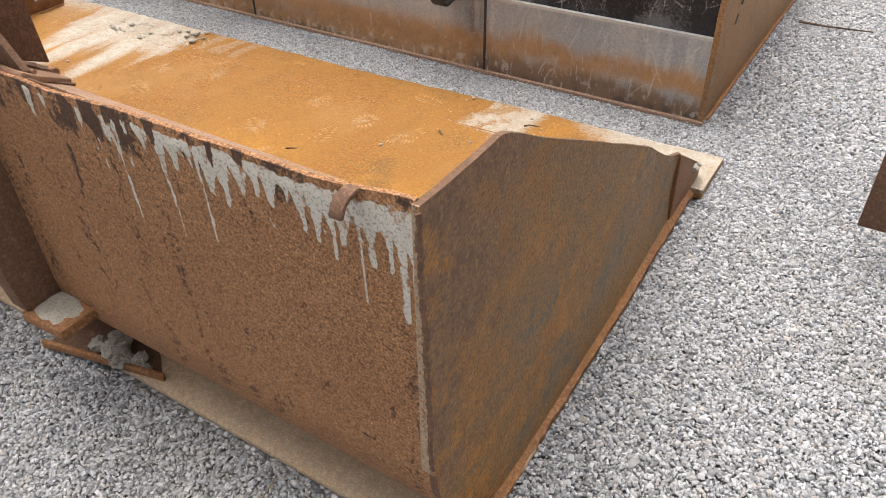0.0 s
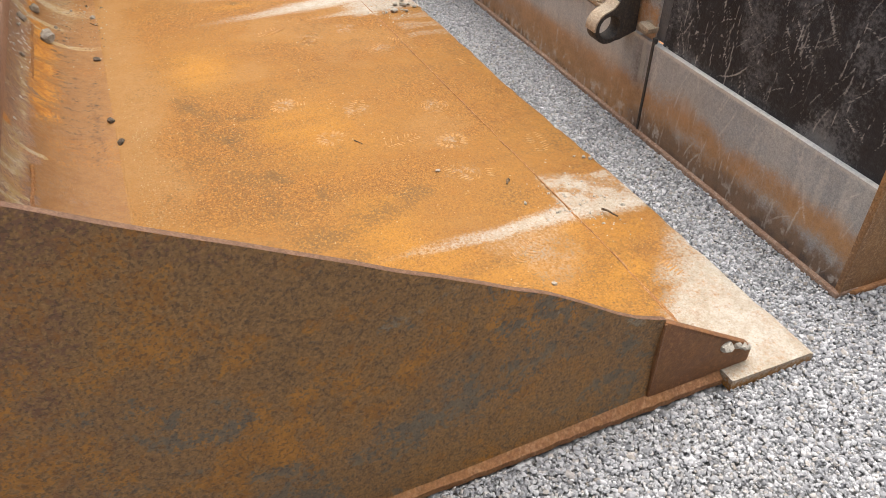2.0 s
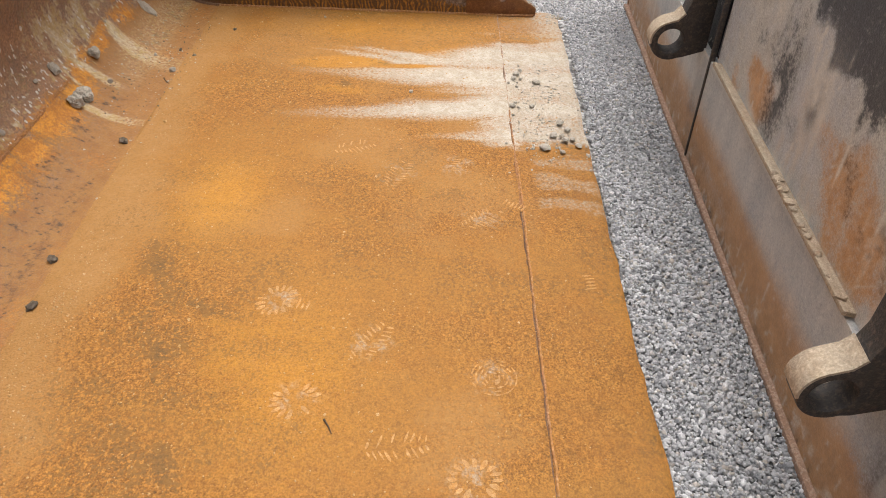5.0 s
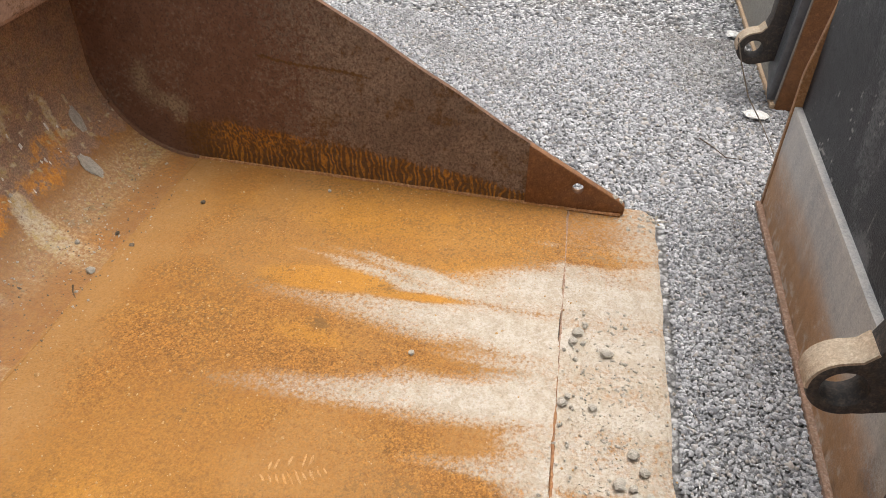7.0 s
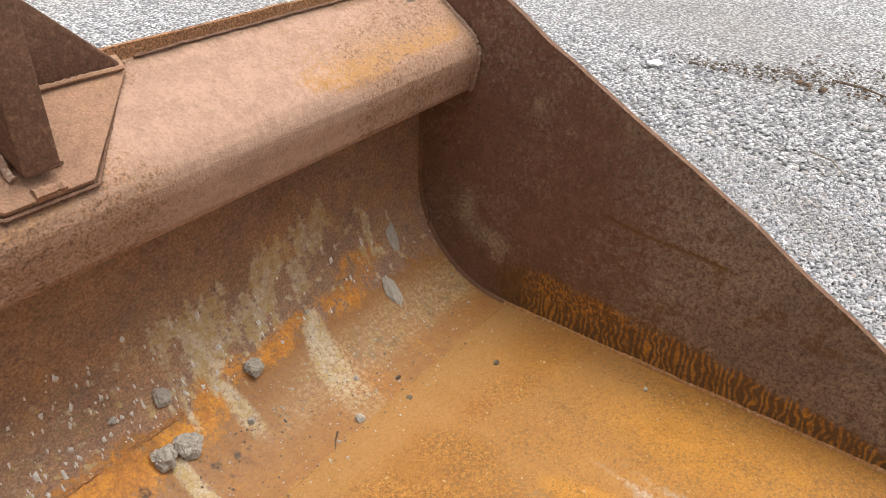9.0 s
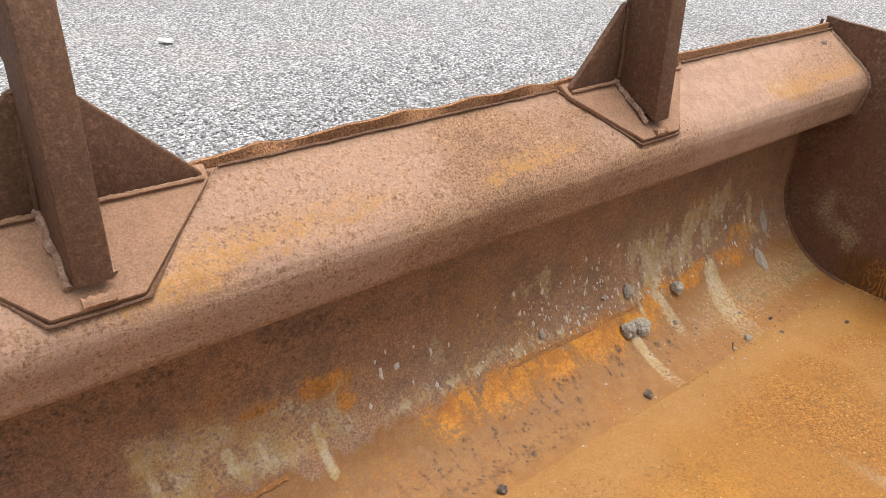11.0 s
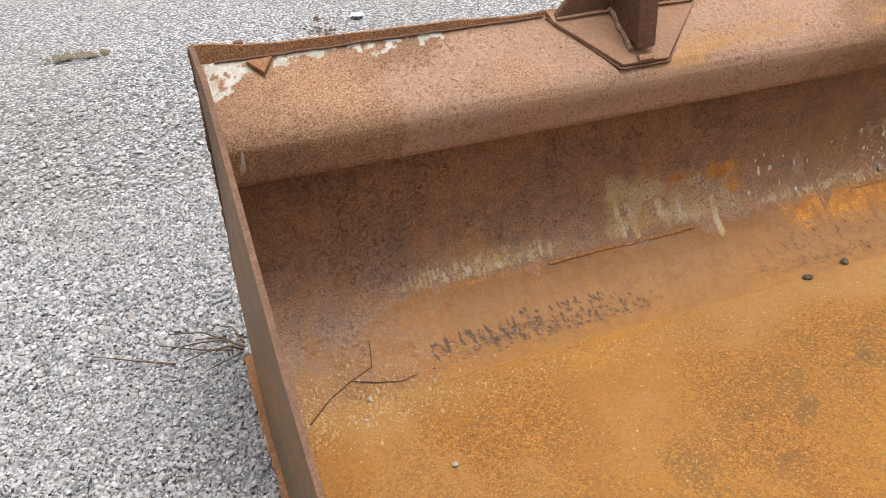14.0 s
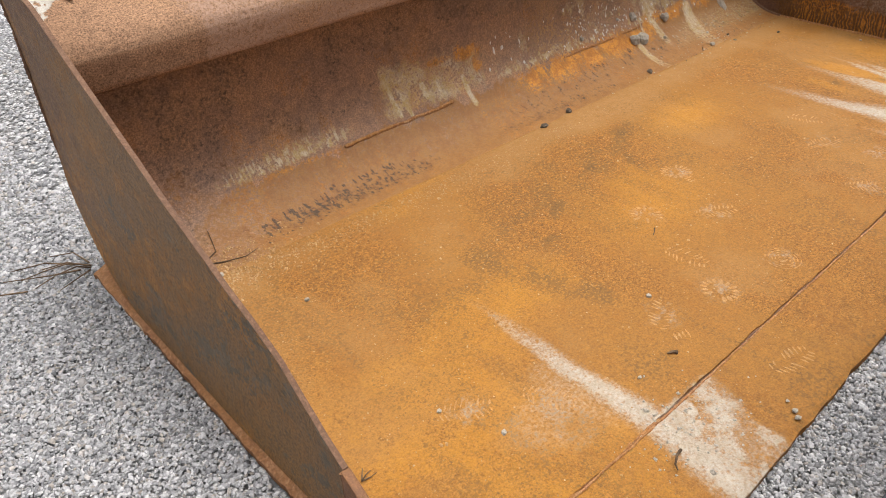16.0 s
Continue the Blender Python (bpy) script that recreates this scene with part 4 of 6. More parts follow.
def side_stain_in(x, y, z):
    n = fbm(y * 8, z * 8, 79)
    w = fbm(y * 24, z * 24, 80)
    # a band of wet rust along the foot, with short bright runs in it
    tip = np.interp(y, [0.88, 1.0, 1.3, 1.7, 1.98], [0.175, 0.180, 0.160, 0.115, 0.060])
    band = sstep(1.15, 0.70, z / tip + (fbm(y * 14, z * 6, 76) - 0.5) * 0.35) * sstep(0.84, 0.98, y) * sstep(2.02, 1.95, y)
    up = z / tip
    warp = y * 66 + 1.8 * (fbm(y * 9, z * 5, 74) - 0.5) + 1.0 * (vnoise(y * 60, z * 45, 75) - 0.5) + 4.0 * z
    ripple = sstep(0.35, 0.85, 0.5 + 0.5 * np.sin(2 * math.pi * warp))
    speck = sstep(0.40, 0.58, 0.5 * vnoise(y * 190, z * 130, 84) + 0.5 * vnoise(y * 330, z * 260, 85))
    late = 0.45 * sstep(1.15, 1.45, y)
    mix_ = sstep(0.35 + late, 0.75 + late, up + 0.25 * (n - 0.5))       # ripples below, specks above
    run = ripple * (1 - mix_) + speck * mix_
    gone = sstep(0.93, 1.10, y + 0.10 * (n - 0.5)) * sstep(1.05, 0.80, up)
    bright = band * (0.22 + 0.85 * run) * (0.30 + 0.70 * gone)
    dark = band * (0.82 - 0.62 * run * (0.35 + 0.65 * gone))
    dark = np.maximum(dark, 0.7 * band * sstep(1.65, 1.85, y) * sstep(0.55, 0.25, up) * sstep(0.45, 0.60, vnoise(y * 62, z * 30, 83)))
    dark = np.maximum(dark, 0.95 * sstep(0.0052, 0.0022, np.abs(z - 0.362 + 0.10 * (y - 1.31) + 0.004 * np.sin(y * 21))) * sstep(1.16, 1.20, y) * sstep(1.52, 1.45, y))
    dark = np.maximum(dark, 0.45 * sstep(0.50, 0.66, w) * sstep(1.05, 1.5, y + 0.3 * (0.4 - z)))
    pale = 0.8 * blob(y, z, 0.82, 0.27, 0.03, 0.06) * (0.3 + w) + 0.8 * sstep(0.45, 0.60, w) * blob(y, z, 0.905, 0.19, 0.06, 0.04, -35) + 0.55 * sstep(0.50, 0.66, w) * blob(y, z, 1.12, 0.57, 0.16, 0.05) + 0.4 * sstep(0.5, 0.66, w) * blob(y, z, 0.93, 0.60, 0.09, 0.02, -15)
    other = (0.75 - 0.6 * sstep(1.05, 1.55, y)) * (0.5 + n) + 0.5 * sstep(0.2, 0.1, z) * sstep(1.15, 0.9, y)
    return pale, dark, bright, other


def beam_stain_and_shade(x, y, z):
    n = fbm(x * 30, y * 30, 89)
    holes = fbm(x * 24, y * 24, 97)
    edge = y - 0.678 - 0.062 * blob(x, y, -0.420, 0.7, 0.07, 5) - (fbm(x * 55, y * 55, 90) - 0.5) * 0.05
    pale = 0.95 * sstep(0.021, 0.008, edge) * sstep(-1.08, -0.94, x + (n - 0.5) * 0.2) * sstep(0.40, 0.50, holes + 0.14 * sstep(-0.95, -0.5, x)) * (0.25 + 0.75 * sstep(0.36, 0.46, fbm(x * 70, y * 70, 86)))
    pale = np.maximum(pale, 0.7 * sstep(-0.436, -0.420, x + (n - 0.5) * 0.03) * sstep(0.81, 0.76, y) * sstep(0.35, 0.5, holes))
    pale = np.maximum(pale, 0.95 * sstep(0.006, 0.002, np.abs(x + 0.446 + 0.1 * (z - 0.64))) * sstep(0.605, 0.62, z) * sstep(0.675, 0.655, z))
    dark = (0.26 - 0.08 * sstep(-1.8, -2.6, x)) * sstep(0.698, 0.655, z + (n - 0.5) * 0.02)      # front face darkened below the slope, its shade painted in
    # darker line along the back edge, and a few blotches
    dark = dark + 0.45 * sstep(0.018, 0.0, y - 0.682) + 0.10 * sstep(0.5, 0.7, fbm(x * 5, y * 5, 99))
    bright = 0.5 * sstep(0.46, 0.66, fbm(x * 4, y * 14, 101)) * sstep(-0.8, -1.5, x) * (0.5 + 0.8 * blob(0 * x, z, 0, 0.705, 1, 0.03))
    other = 0.6 * sstep(0.45, 0.65, fbm(x * 2.3, y * 5, 103)) + 0.5 * sstep(-1.9, -2.8, x)
    return pale, dark, bright, other


# ---- ground ----
def build_ground():
    bm = bmesh.new()
    s = 120.0
    vs = [bm.verts.new((x, y, -0.010)) for x, y in ((-s, -s), (s, -s), (s, s), (-s, s))]
    bm.faces.new(vs)
    ob = part("ground", bm, M_ground, None, smooth=False)
    tagged(ob, "flat yard of pale grey crushed gravel", "ground", kind="structure")


def in_bucket(x, y):
    first = (x > -3.652) & (x < -0.372) & (y > 0.70) & (y < YLIP - 0.012)
    first |= (x > XL - 0.01) & (x < XR + 0.01) & (y > 0.68) & (y < 2.0)
    second = (x > -3.76) & (x < -0.515) & (y > 2.56)
    third = (x < -4.42) & (y > 2.68)
    return first | second | third


def build_gravel():
    rng = np.random.RandomState(7)
    spots, sizes = [], []
    # x0, x1, y0, y1, pitch, stone length, second layer
    done = []
    for x0, x1, y0, y1, pitch, length, more in (
            (-3.80, -0.36, 2.24, 2.59, 0.0070, 0.0070, 0.35), (-0.42, 0.75, 0.55, 2.59, 0.0077, 0.0076, 0.25), (-1.95, -0.42, 0.06, 0.73, 0.0076, 0.0076, 0.3),
            (-5.0, -3.58, 0.55, 2.75, 0.0102, 0.0096, 0.1), (-0.55, 0.90, 2.59, 4.2, 0.0112, 0.0106, 0.1), (-0.42, 0.80, -0.5, 0.55, 0.0107, 0.0102, 0.1),
            (-6.2, 1.4, -2.3, 3.6, 0.0225, 0.0150, 0.0)):
        gx, gy = np.meshgrid(np.arange(x0, x1, pitch), np.arange(y0, y1, pitch * 0.87), indexing="ij")
        gx = gx + (np.arange(gx.shape[1]) % 2)[None] * pitch / 2
        x, y = gx.ravel() + rng.normal(0, pitch * 0.28, gx.size), gy.ravel() + rng.normal(0, pitch * 0.28, gx.size)
        z = rng.uniform(-0.003, 0.002, x.size)
        k = int(x.size * more)
        x = np.concatenate([x, rng.uniform(x0, x1, k)])
        y = np.concatenate([y, rng.uniform(y0, y1, k)])
        z = np.concatenate([z, rng.uniform(0.001, 0.005, k)])
        keep = ~in_bucket(x, y)
        for a0, a1, b0, b1 in done:
            keep &= ~((x > a0) & (x < a1) & (y > b0) & (y < b1))
        if more == 0:       # the stones thin out towards the distance
            keep &= rng.uniform(0, 1, x.size) < np.clip(1.25 - np.hypot((x + 2.0) / 4.4, (y - 1.3) / 3.2), 0, 1)
        done.append((x0, x1, y0, y1))
        z = z + 0.010 * (fbm(x * 3, y * 3, 9) - 0.5)
        spots.append(np.stack([x, y, z], -1)[keep])
        sizes.append((length * rng.lognormal(0, 0.28, x.size)).clip(0.004, 0.022)[keep])
    spots = np.concatenate(spots)
    co, faces, tone = scatter(spots, np.concatenate(sizes), 8, 0.5)
    # two soft bands of darker, browner stones
    px, py = np.repeat(spots[:, 0], 8), np.repeat(spots[:, 1], 8)
    dark_band = np.maximum(swipe(px, py, -5.70, 1.50, -4.95, 2.55, 0.13), 0.6 * swipe(px, py, -4.75, 1.35, -4.45, 1.75, 0.09))
    tone[:, 0] *= 1 - 0.55 * dark_band * (0.4 + fbm(px * 4, py * 4, 151))
    tone[:, 1] = np.maximum(tone[:, 1], 0.35 * dark_band)
    me = quads("gravel", co, faces)
    att = me.color_attributes.new("tone", "FLOAT_COLOR", "POINT")
    att.data.foreach_set("color", tone.astype(np.float32).ravel())
    ob = finish("gravel", me, M_gravel, smooth=False)
    tagged(ob, "loose angular grey crushed stone covering the yard", "gravel", kind="stuff")


build_ground()
build_gravel()


# ---- the first bucket ----
def side_foot(y):
    d = np.clip(YB + RC - y, 0, RC + TW)
    return np.where(y < YB + RC, ZF + RC - np.sqrt(np.maximum((RC + TW) ** 2 - d * d, 0)), ZF - TW)


def build_side(parent, x_in, x_out, worn):
    """One side plate, with its welded corner piece at the lip and the strip along its foot."""
    ys = np.unique(np.concatenate([[0.653, 0.6545, 0.655, 0.657, 0.661, 0.668, 0.678], np.linspace(0.69, 1.915, 320 if worn else 560)]))
    vs = np.linspace(0, 1, 66 if worn else 110) ** (1.6 if worn else 1.25)
    wob = lambda y: 0.004 * (vnoise(y * 14, y * 0, 5 + worn) - 0.5)
    edge_z = side_edge if worn else far_edge
    shape = lambda y, v: side_foot(y) + v * (edge_z(y) + wob(y) - side_foot(y))
    toe = lambda y: 0.0 * y if worn else 0.030 * np.clip((y - 0.95) / 1.23, 0, 1.2)
    if worn:        # bent: the upper edge leans in towards the front, the foot stands out at the rear
        top_x = lambda y: np.interp(y, [0.65, 1.0, 1.4, 1.6, 1.72, 1.82, 1.92], [-0.394, -0.400, -0.404, -0.411, -0.419, -0.415, -0.407])
        low_x = lambda y: np.interp(y, [0.65, 0.95, 1.5, 1.92], [-0.390, -0.387, -0.394, -0.407])
        outer = lambda y, v: low_x(y) + v * (top_x(y) - low_x(y)) - 0.006 * np.sin(v * math.pi)
        inner_x = lambda y, v: x_in + v * (top_x(y) - 0.011 - x_in)
    else:
        outer = lambda y, v: x_out + toe(y)
        inner_x = lambda y, v: x_in + toe(y)
    out = slab("side_plate", ys, vs, lambda y, v: (outer(y, v), y, shape(y, v)), lambda y, v: (inner_x(y, v), y, shape(y, v)),
               side_stain_out, M_side, parent, "dark olive-brown rusted steel side plate", stain_back=side_stain_in)
    out.data.materials.append(M_inside)
    out.data.materials.append(M_rust)
    n = len(ys) * len(vs)
    out.data.materials.append(M_back)
    rear = 0.656 - base_of(out).y       # its rear end is as rusty as the back
    out.data.polygons.foreach_set("material_index", [(3 if p.center.y < rear else 2) if min(p.vertices) < n <= max(p.vertices) else int(min(p.vertices) >= n) for p in out.data.polygons])
    x_back, x_in, x_out = x_in, x_in + (0 if worn else 0.026), x_out + (0 if worn else 0.026)
    xa, xb = (x_in - 0.004, x_out + 0.004) if x_out > x_in else (x_out - 0.004, x_in + 0.004)
    top = 0.250 if worn else 0.216
    bm = prism([(xa, 1.912, ZF - 0.01), (xa, 2.178, ZF - 0.002), (xa, 2.180, 0.072 if worn else 0.060), (xa, 2.165, 0.090 if worn else 0.074), (xa, 1.912, top)], (xb - xa, 0, 0), 0.004,
               hole=((xa, 2.100 if worn else 2.050, 0.106 if worn else 0.101), 0.0150, (0, 1, 0), (0, 0, 1)))
    tip = part("corner_plate", bm, M_tip, out, "dark rust-red corner plate with a round bolt hole")
    for k, (y, z, r) in enumerate(((2.100, 0.107, 0.017), (2.128, 0.100, 0.013), (2.150, 0.090, 0.011), (2.165, 0.080, 0.012)) if worn else ((2.150, 0.082, 0.008), (2.165, 0.070, 0.009))):
        part("concrete_crumb", lump(((xa + xb) / 2 + (0.006 if x_out > x_in else 0), y, z), r, 90 + k, 0.7, 2), M_clod, tip)
    part("weld_seam", bead(((xa + xb) / 2 + (0.008 if x_out > x_in else -0.008), 1.914, ZF), ((xa + xb) / 2 + (0.008 if x_out > x_in else -0.008), 1.914, top - 0.006), 0.0030, seed=3, wander=0.12), M_tip, tip)
    inner = x_in + (-0.003 if x_out > x_in else 0.003)
    part("foot_weld", bead((inner - (0 if worn else 0.026), 0.95, ZF), (inner + (0 if worn else 0.003), 2.17, ZF), 0.0052, 0.008, seed=11 + worn, wander=0.12), M_weld, out)
    pts = [(inner - x_in + x_back, *[float(c) for c in shell_point(np.array(s))]) for s in np.linspace(0.0, 0.72, 60)]
    part("back_weld", tube(pts, [0.006 + 0.002 * (k % 2) for k in range(60)], 6, 0.1), M_side, out)
    part("corner_weld", bead(((-0.398 if worn else x_in) + 0.002, 0.6535, 0.33), ((-0.399 if worn else x_in) + 0.002, 0.6535, 0.830), 0.0045, 0.007, seed=15 + worn), M_rust, out)
    # strip along the foot
    x0, x1 = sorted((x_out, x_out + (0.026 if x_out > x_in else -0.024)))
    bm = bmesh.new()
    n = 70
    rng = random.Random(21 + worn)
    rows = []
    for k in range(n + 1):
        y = 0.650 + (2.105 - 0.650) * k / n
        o = rng.uniform(-0.0025, 0.0025)
        xo, xi = (float(np.interp(y, [0.65, 1.5, 2.1], [-0.370, -0.380, -0.392])) + o, -0.409) if worn else (x0 + o, x1 + 0.002)
        rows.append([bm.verts.new(p) for p in ((xi, y, -0.002), (xo, y, -0.002), (xo, y, 0.014 + rng.uniform(-0.001, 0.001)), (xi, y, 0.030))])
    for a, b in zip(rows, rows[1:]):
        for j in range(4):
            bm.faces.new((a[j], a[(j + 1) % 4], b[(j + 1) % 4], b[j]))
    bm.faces.new(rows[0][::-1])
    bm.faces.new(rows[-1])
    part("foot_strip", bm, M_edge, out, "orange-rusted strip along the plate's foot")
    return out


BEAM = ((0.674, 0.801), (0.682, 0.794), (0.745, 0.752), (0.800, 0.7145), (0.818, 0.699), (0.829, 0.682), (0.834, 0.664), (0.833, 0.645), (0.826, 0.612), (0.821, 0.588), (0.816, 0.578), (0.806, 0.573), (0.76, 0.571), (0.674, 0.571))


def beam_at(v):
    """y, z along the beam's outer face; v counts the corners of its profile."""
    k = np.arange(len(BEAM))
    return np.interp(v, k, [p[0] for p in BEAM]), np.interp(v, k, [p[1] for p in BEAM])


def slope(x, s, up=0.0):
    """A point on the beam's sloping top: s metres down from its back edge, up metres off it."""
    d, n = Vector((0, 0.826, -0.564)), Vector((0, 0.564, 0.826))
    return Vector((x, 0.668, 0.8035)) + d * s + n * up


def build_post(parent, x, seed):
    """A lug plate that stands on the beam, with its foot pad, two gussets and the boss of its pin."""
    w = 0.026
    pad = [slope(x + 0.190, 0.0), slope(x - 0.218, 0.0), slope(x - 0.215, 0.03), slope(x - 0.060, 0.184), slope(x + 0.064, 0.184), slope(x + 0.185, 0.035)]
    foot = part("foot_pad", prism(pad, slope(0, 0, 0.013) - slope(0, 0, 0), 0.004), M_pad, parent, "tapered foot pad welded on the beam")
    ring = [slope(x + 0.193, 0.012, 0.003), slope(x + 0.068, 0.188, 0.003), slope(x - 0.064, 0.188, 0.003), slope(x - 0.222, 0.014, 0.003)]
    for k in range(3):
        part("weld_bead", bead(ring[k], ring[k + 1], 0.0030, seed=seed + k, wander=0.10), M_rust, foot)
    body = [(x - w, 0.690, 0.800), (x - w, 0.818, 0.738), (x - w, 0.806, 1.02), (x - w, 0.790, 1.19), (x - w, 0.74, 1.27), (x - w, 0.60, 1.27), (x - w, 0.53, 1.18), (x - w, 0.55, 1.06), (x - w, 0.62, 1.028), (x - w, 0.690, 1.005)]
    lug = part("lug_plate", prism(body, (2 * w, 0, 0), 0.005), M_rust, parent, "thick brown rusted upright lug plate")
    ear = [(x - w, 0.662, 0.33), (x - w, 0.660, 0.77), (x - w, 0.605, 0.75), (x - w, 0.572, 0.66), (x - w, 0.565, 0.36), (x - w, 0.575, 0.27), (x - w, 0.664, 0.235)]
    part("rear_ear", prism(ear, (2 * w, 0, 0), 0.005), M_rust, parent, "brown rusted ear on the outside of the back")
    part("toe_weld", bead(slope(x - w + 0.004, 0.176, 0.014), slope(x + w - 0.004, 0.176, 0.014), 0.008, 0.006, seed=seed + 9, wander=0.04), M_pad, lug)
    part("side_weld", bead(slope(x + w + 0.004, 0.02, 0.017), slope(x + w + 0.004, 0.15, 0.017), 0.0062, seed=seed + 4), M_weld_grey, lug)
    part("side_weld", bead(slope(x - w - 0.004, 0.02, 0.017), slope(x - w - 0.004, 0.15, 0.017), 0.0056, seed=seed + 5), M_weld_grey, lug)
    for side, reach in ((1, 0.176), (-1, 0.206)):
        xa = x + side * (w - 0.002)
        tri = [(xa, 0.684, 0.800), (x + side * reach, 0.684, 0.798), (x + side * reach, 0.684, 0.808), (xa + side * 0.010, 0.684, 0.970), (xa, 0.684, 0.974)]
        g = part("gusset", prism(tri, (0, 0.014, 0), 0.003), M_rust, parent, "triangular brown steel gusset")
        part("gusset_weld", bead((xa, 0.703, 0.803), (x + side * reach, 0.703, 0.801), 0.0042, seed=seed + 7 + side, wander=0.12), M_pad, g)
        part("upright_weld", bead((xa + side * 0.004, 0.702, 0.81), (xa + side * 0.004, 0.702, 0.975), 0.0042, seed=seed + 17 + side), M_rust, g)
    bm = tube([(x + w - 0.004, 0.640, 1.098), (x + w + 0.045, 0.640, 1.098)], 0.046, 24)
    boss = part("pin_boss", bm, M_rust, parent, "round rusted pin boss")
    part("pin", tube([(x + w + 0.03, 0.640, 1.098), (x + w + 0.075, 0.640, 1.098)], 0.024, 20), M_darkclod, boss, "dark steel pin")


def build_first_bucket():
    b = thing("loader_bucket", (-2.0, 1.5, 0.0), "large rusty orange loader bucket lying open on the gravel", "loader bucket", "buckets in the yard")
    # floor, from the foot of the back to the weld before the cutting edge
    xs = np.concatenate([np.arange(XL - 0.004, -1.5, 0.009), np.arange(-1.5, XR + 0.004, 0.007)])
    seam = lambda x: YS + 0.027 * np.minimum(x + 1.1, 0.2)
    ys = np.linspace(0, 1, 154)
    dent = lambda x, y: 0.004 * (fbm(x * 2.2, y * 2.2, 2) - 0.5) + 0.0012 * (fbm(x * 14, y * 14, 8) - 0.5)
    chip = lambda x: seam(x) - 0.0035 + 0.004 * (vnoise(x * 45, 0 * x, 57) - 0.5) + 0.005 * (vnoise(x * 11, 0 * x, 58) - 0.5)
    floor = slab("floor_plate", xs, ys, lambda x, v: (x, YB + RC + v * (chip(x) - YB - RC), ZF + dent(x, YB + RC + v * (chip(x) - YB - RC))),
                 lambda x, v: (x, YB + RC + v * (chip(x) - YB - RC), 0.0 * x + 0.004), floor_stain, M_floor, b,
                 "orange rusted floor plate with pale concrete streaks", plain_back=True)
    # cutting edge with a worn lip
    def lip(x):
        w = 0.012 * (fbm(x * 3.0, 0 * x, 15) - 0.5) + 0.006 * (vnoise(x * 20, 0 * x, 16) - 0.5)
        return YLIP + w + 0.020 * sstep(-1.50, -1.46, x) - 0.012 * sstep(-0.9, -1.4, x) * sstep(-1.50, -1.46, x) + 0.020 * np.minimum(x + 1.1, 0) + 0.004 * sstep(-0.6, -0.4, x) - 0.03 * sstep(-3.58, -3.63, x)
    xs2 = np.concatenate([np.arange(-3.612, -0.366, 0.009), [-0.366]])
    vs = np.concatenate([np.linspace(0, 0.94, 26), [0.97, 0.985, 1.0]])
    drop = lambda v: 0.006 * sstep(0.94, 1.0, v)
    edge = slab("cutting_edge", xs2, vs, lambda x, v: (x, seam(x) + 0.0005 + v * (lip(x) - seam(x)), ZF - 0.0038 - drop(v) + dent(x, seam(x) + v * 0.2)),
                lambda x, v: (x, seam(x) + 0.0005 + v * (lip(x) - seam(x) - 0.002), 0.0 * x - 0.002), floor_stain, M_floor, b, "thick worn cutting edge along the lip", plain_back=True)
    for k in range(5):
        xa = XR - 0.01 + (XL - XR) * k / 5
        deep = (0.0040, 0.0075, 0.0075, 0.0070, 0.0070)[k]
        part("lip_weld", bead((xa, float(seam(xa)) - 0.001, ZF - deep), (xa + (XL - XR) / 5, float(seam(xa + (XL - XR) / 5)) - 0.001, ZF - deep), 0.0040, 0.010, seed=31 + k, wander=0.30), (M_weld, M_rust, M_rust, M_edge, M_weld_grey)[k], edge)
    for k in range(6):
        xa, xb = XR - 0.01 - 0.36 * k, XR - 0.01 - 0.36 * (k + 1)
        part("worn_edge", bead((xa, float(seam(xa)) + 0.0036, ZF - 0.0032), (xb, float(seam(xb)) + 0.0036, ZF - 0.0032), 0.0028, 0.007, seed=131 + k, wander=0.30), M_weld, edge)
    part("foot_weld", bead((XR, YB + RC, ZF - 0.0035), (XL, YB + RC, ZF - 0.0035), 0.0048, 0.02, seed=5, wander=0.06), M_floor, floor)
    part("knuckle_weld", bead((-1.215, 0.7335, 0.140), (-1.69, 0.7335, 0.140), 0.0062, 0.010, seed=6, wander=0.3), M_weld, floor)
    part("knuckle_weld", bead((-2.29, 0.7335, 0.140), (-2.78, 0.7335, 0.140), 0.0056, 0.010, seed=7, wander=0.3), M_weld, floor)
    # wear plate under the foot of the back
    bm = prism([(-3.66, 0.695, -0.004), (-0.372, 0.697, -0.004), (-0.372, 1.0, -0.004), (-3.66, 1.0, -0.004)], (0, 0, 0.017), 0.003)
    part("base_plate", bm, M_flange, b, "dusty base plate under the back")
    # the back, curved at its foot
    us = np.concatenate([np.arange(XL - 0.006, -1.55, 0.0068), np.arange(-1.55, XE, 0.0036)])
    arc = RC * math.pi / 2
    ss = np.concatenate([np.linspace(0, arc, 84)[:-1], np.linspace(arc, arc + 0.19, 30)[:-1], np.linspace(arc + 0.19, 0.798 - ZF - RC + arc, 70)])
    f = lambda x, s: (x, shell_point(s)[0] + 0.004 * (fbm(x * 2, s * 2, 25) - 0.5), shell_point(s)[1])
    g = lambda x, s: (x, shell_point(s, TW)[0], shell_point(s, TW)[1])
    part_back = slab("back_plate", us, ss, f, g, shell_stain_and_sheen, M_shell, b, "curved brown rusted back plate", stain_back=back_stain)
    part_back.data.materials.append(M_back)
    n = len(us) * len(ss)
    outer = [int(all(i >= n for i in p.vertices)) for p in part_back.data.polygons]
    part_back.data.polygons.foreach_set("material_index", outer)
    # rim along the top of the back, buckled between the lugs
    xs3 = np.concatenate([np.linspace(XL, -1.2, 250)[:-1], np.linspace(-1.2, XE, 220)])
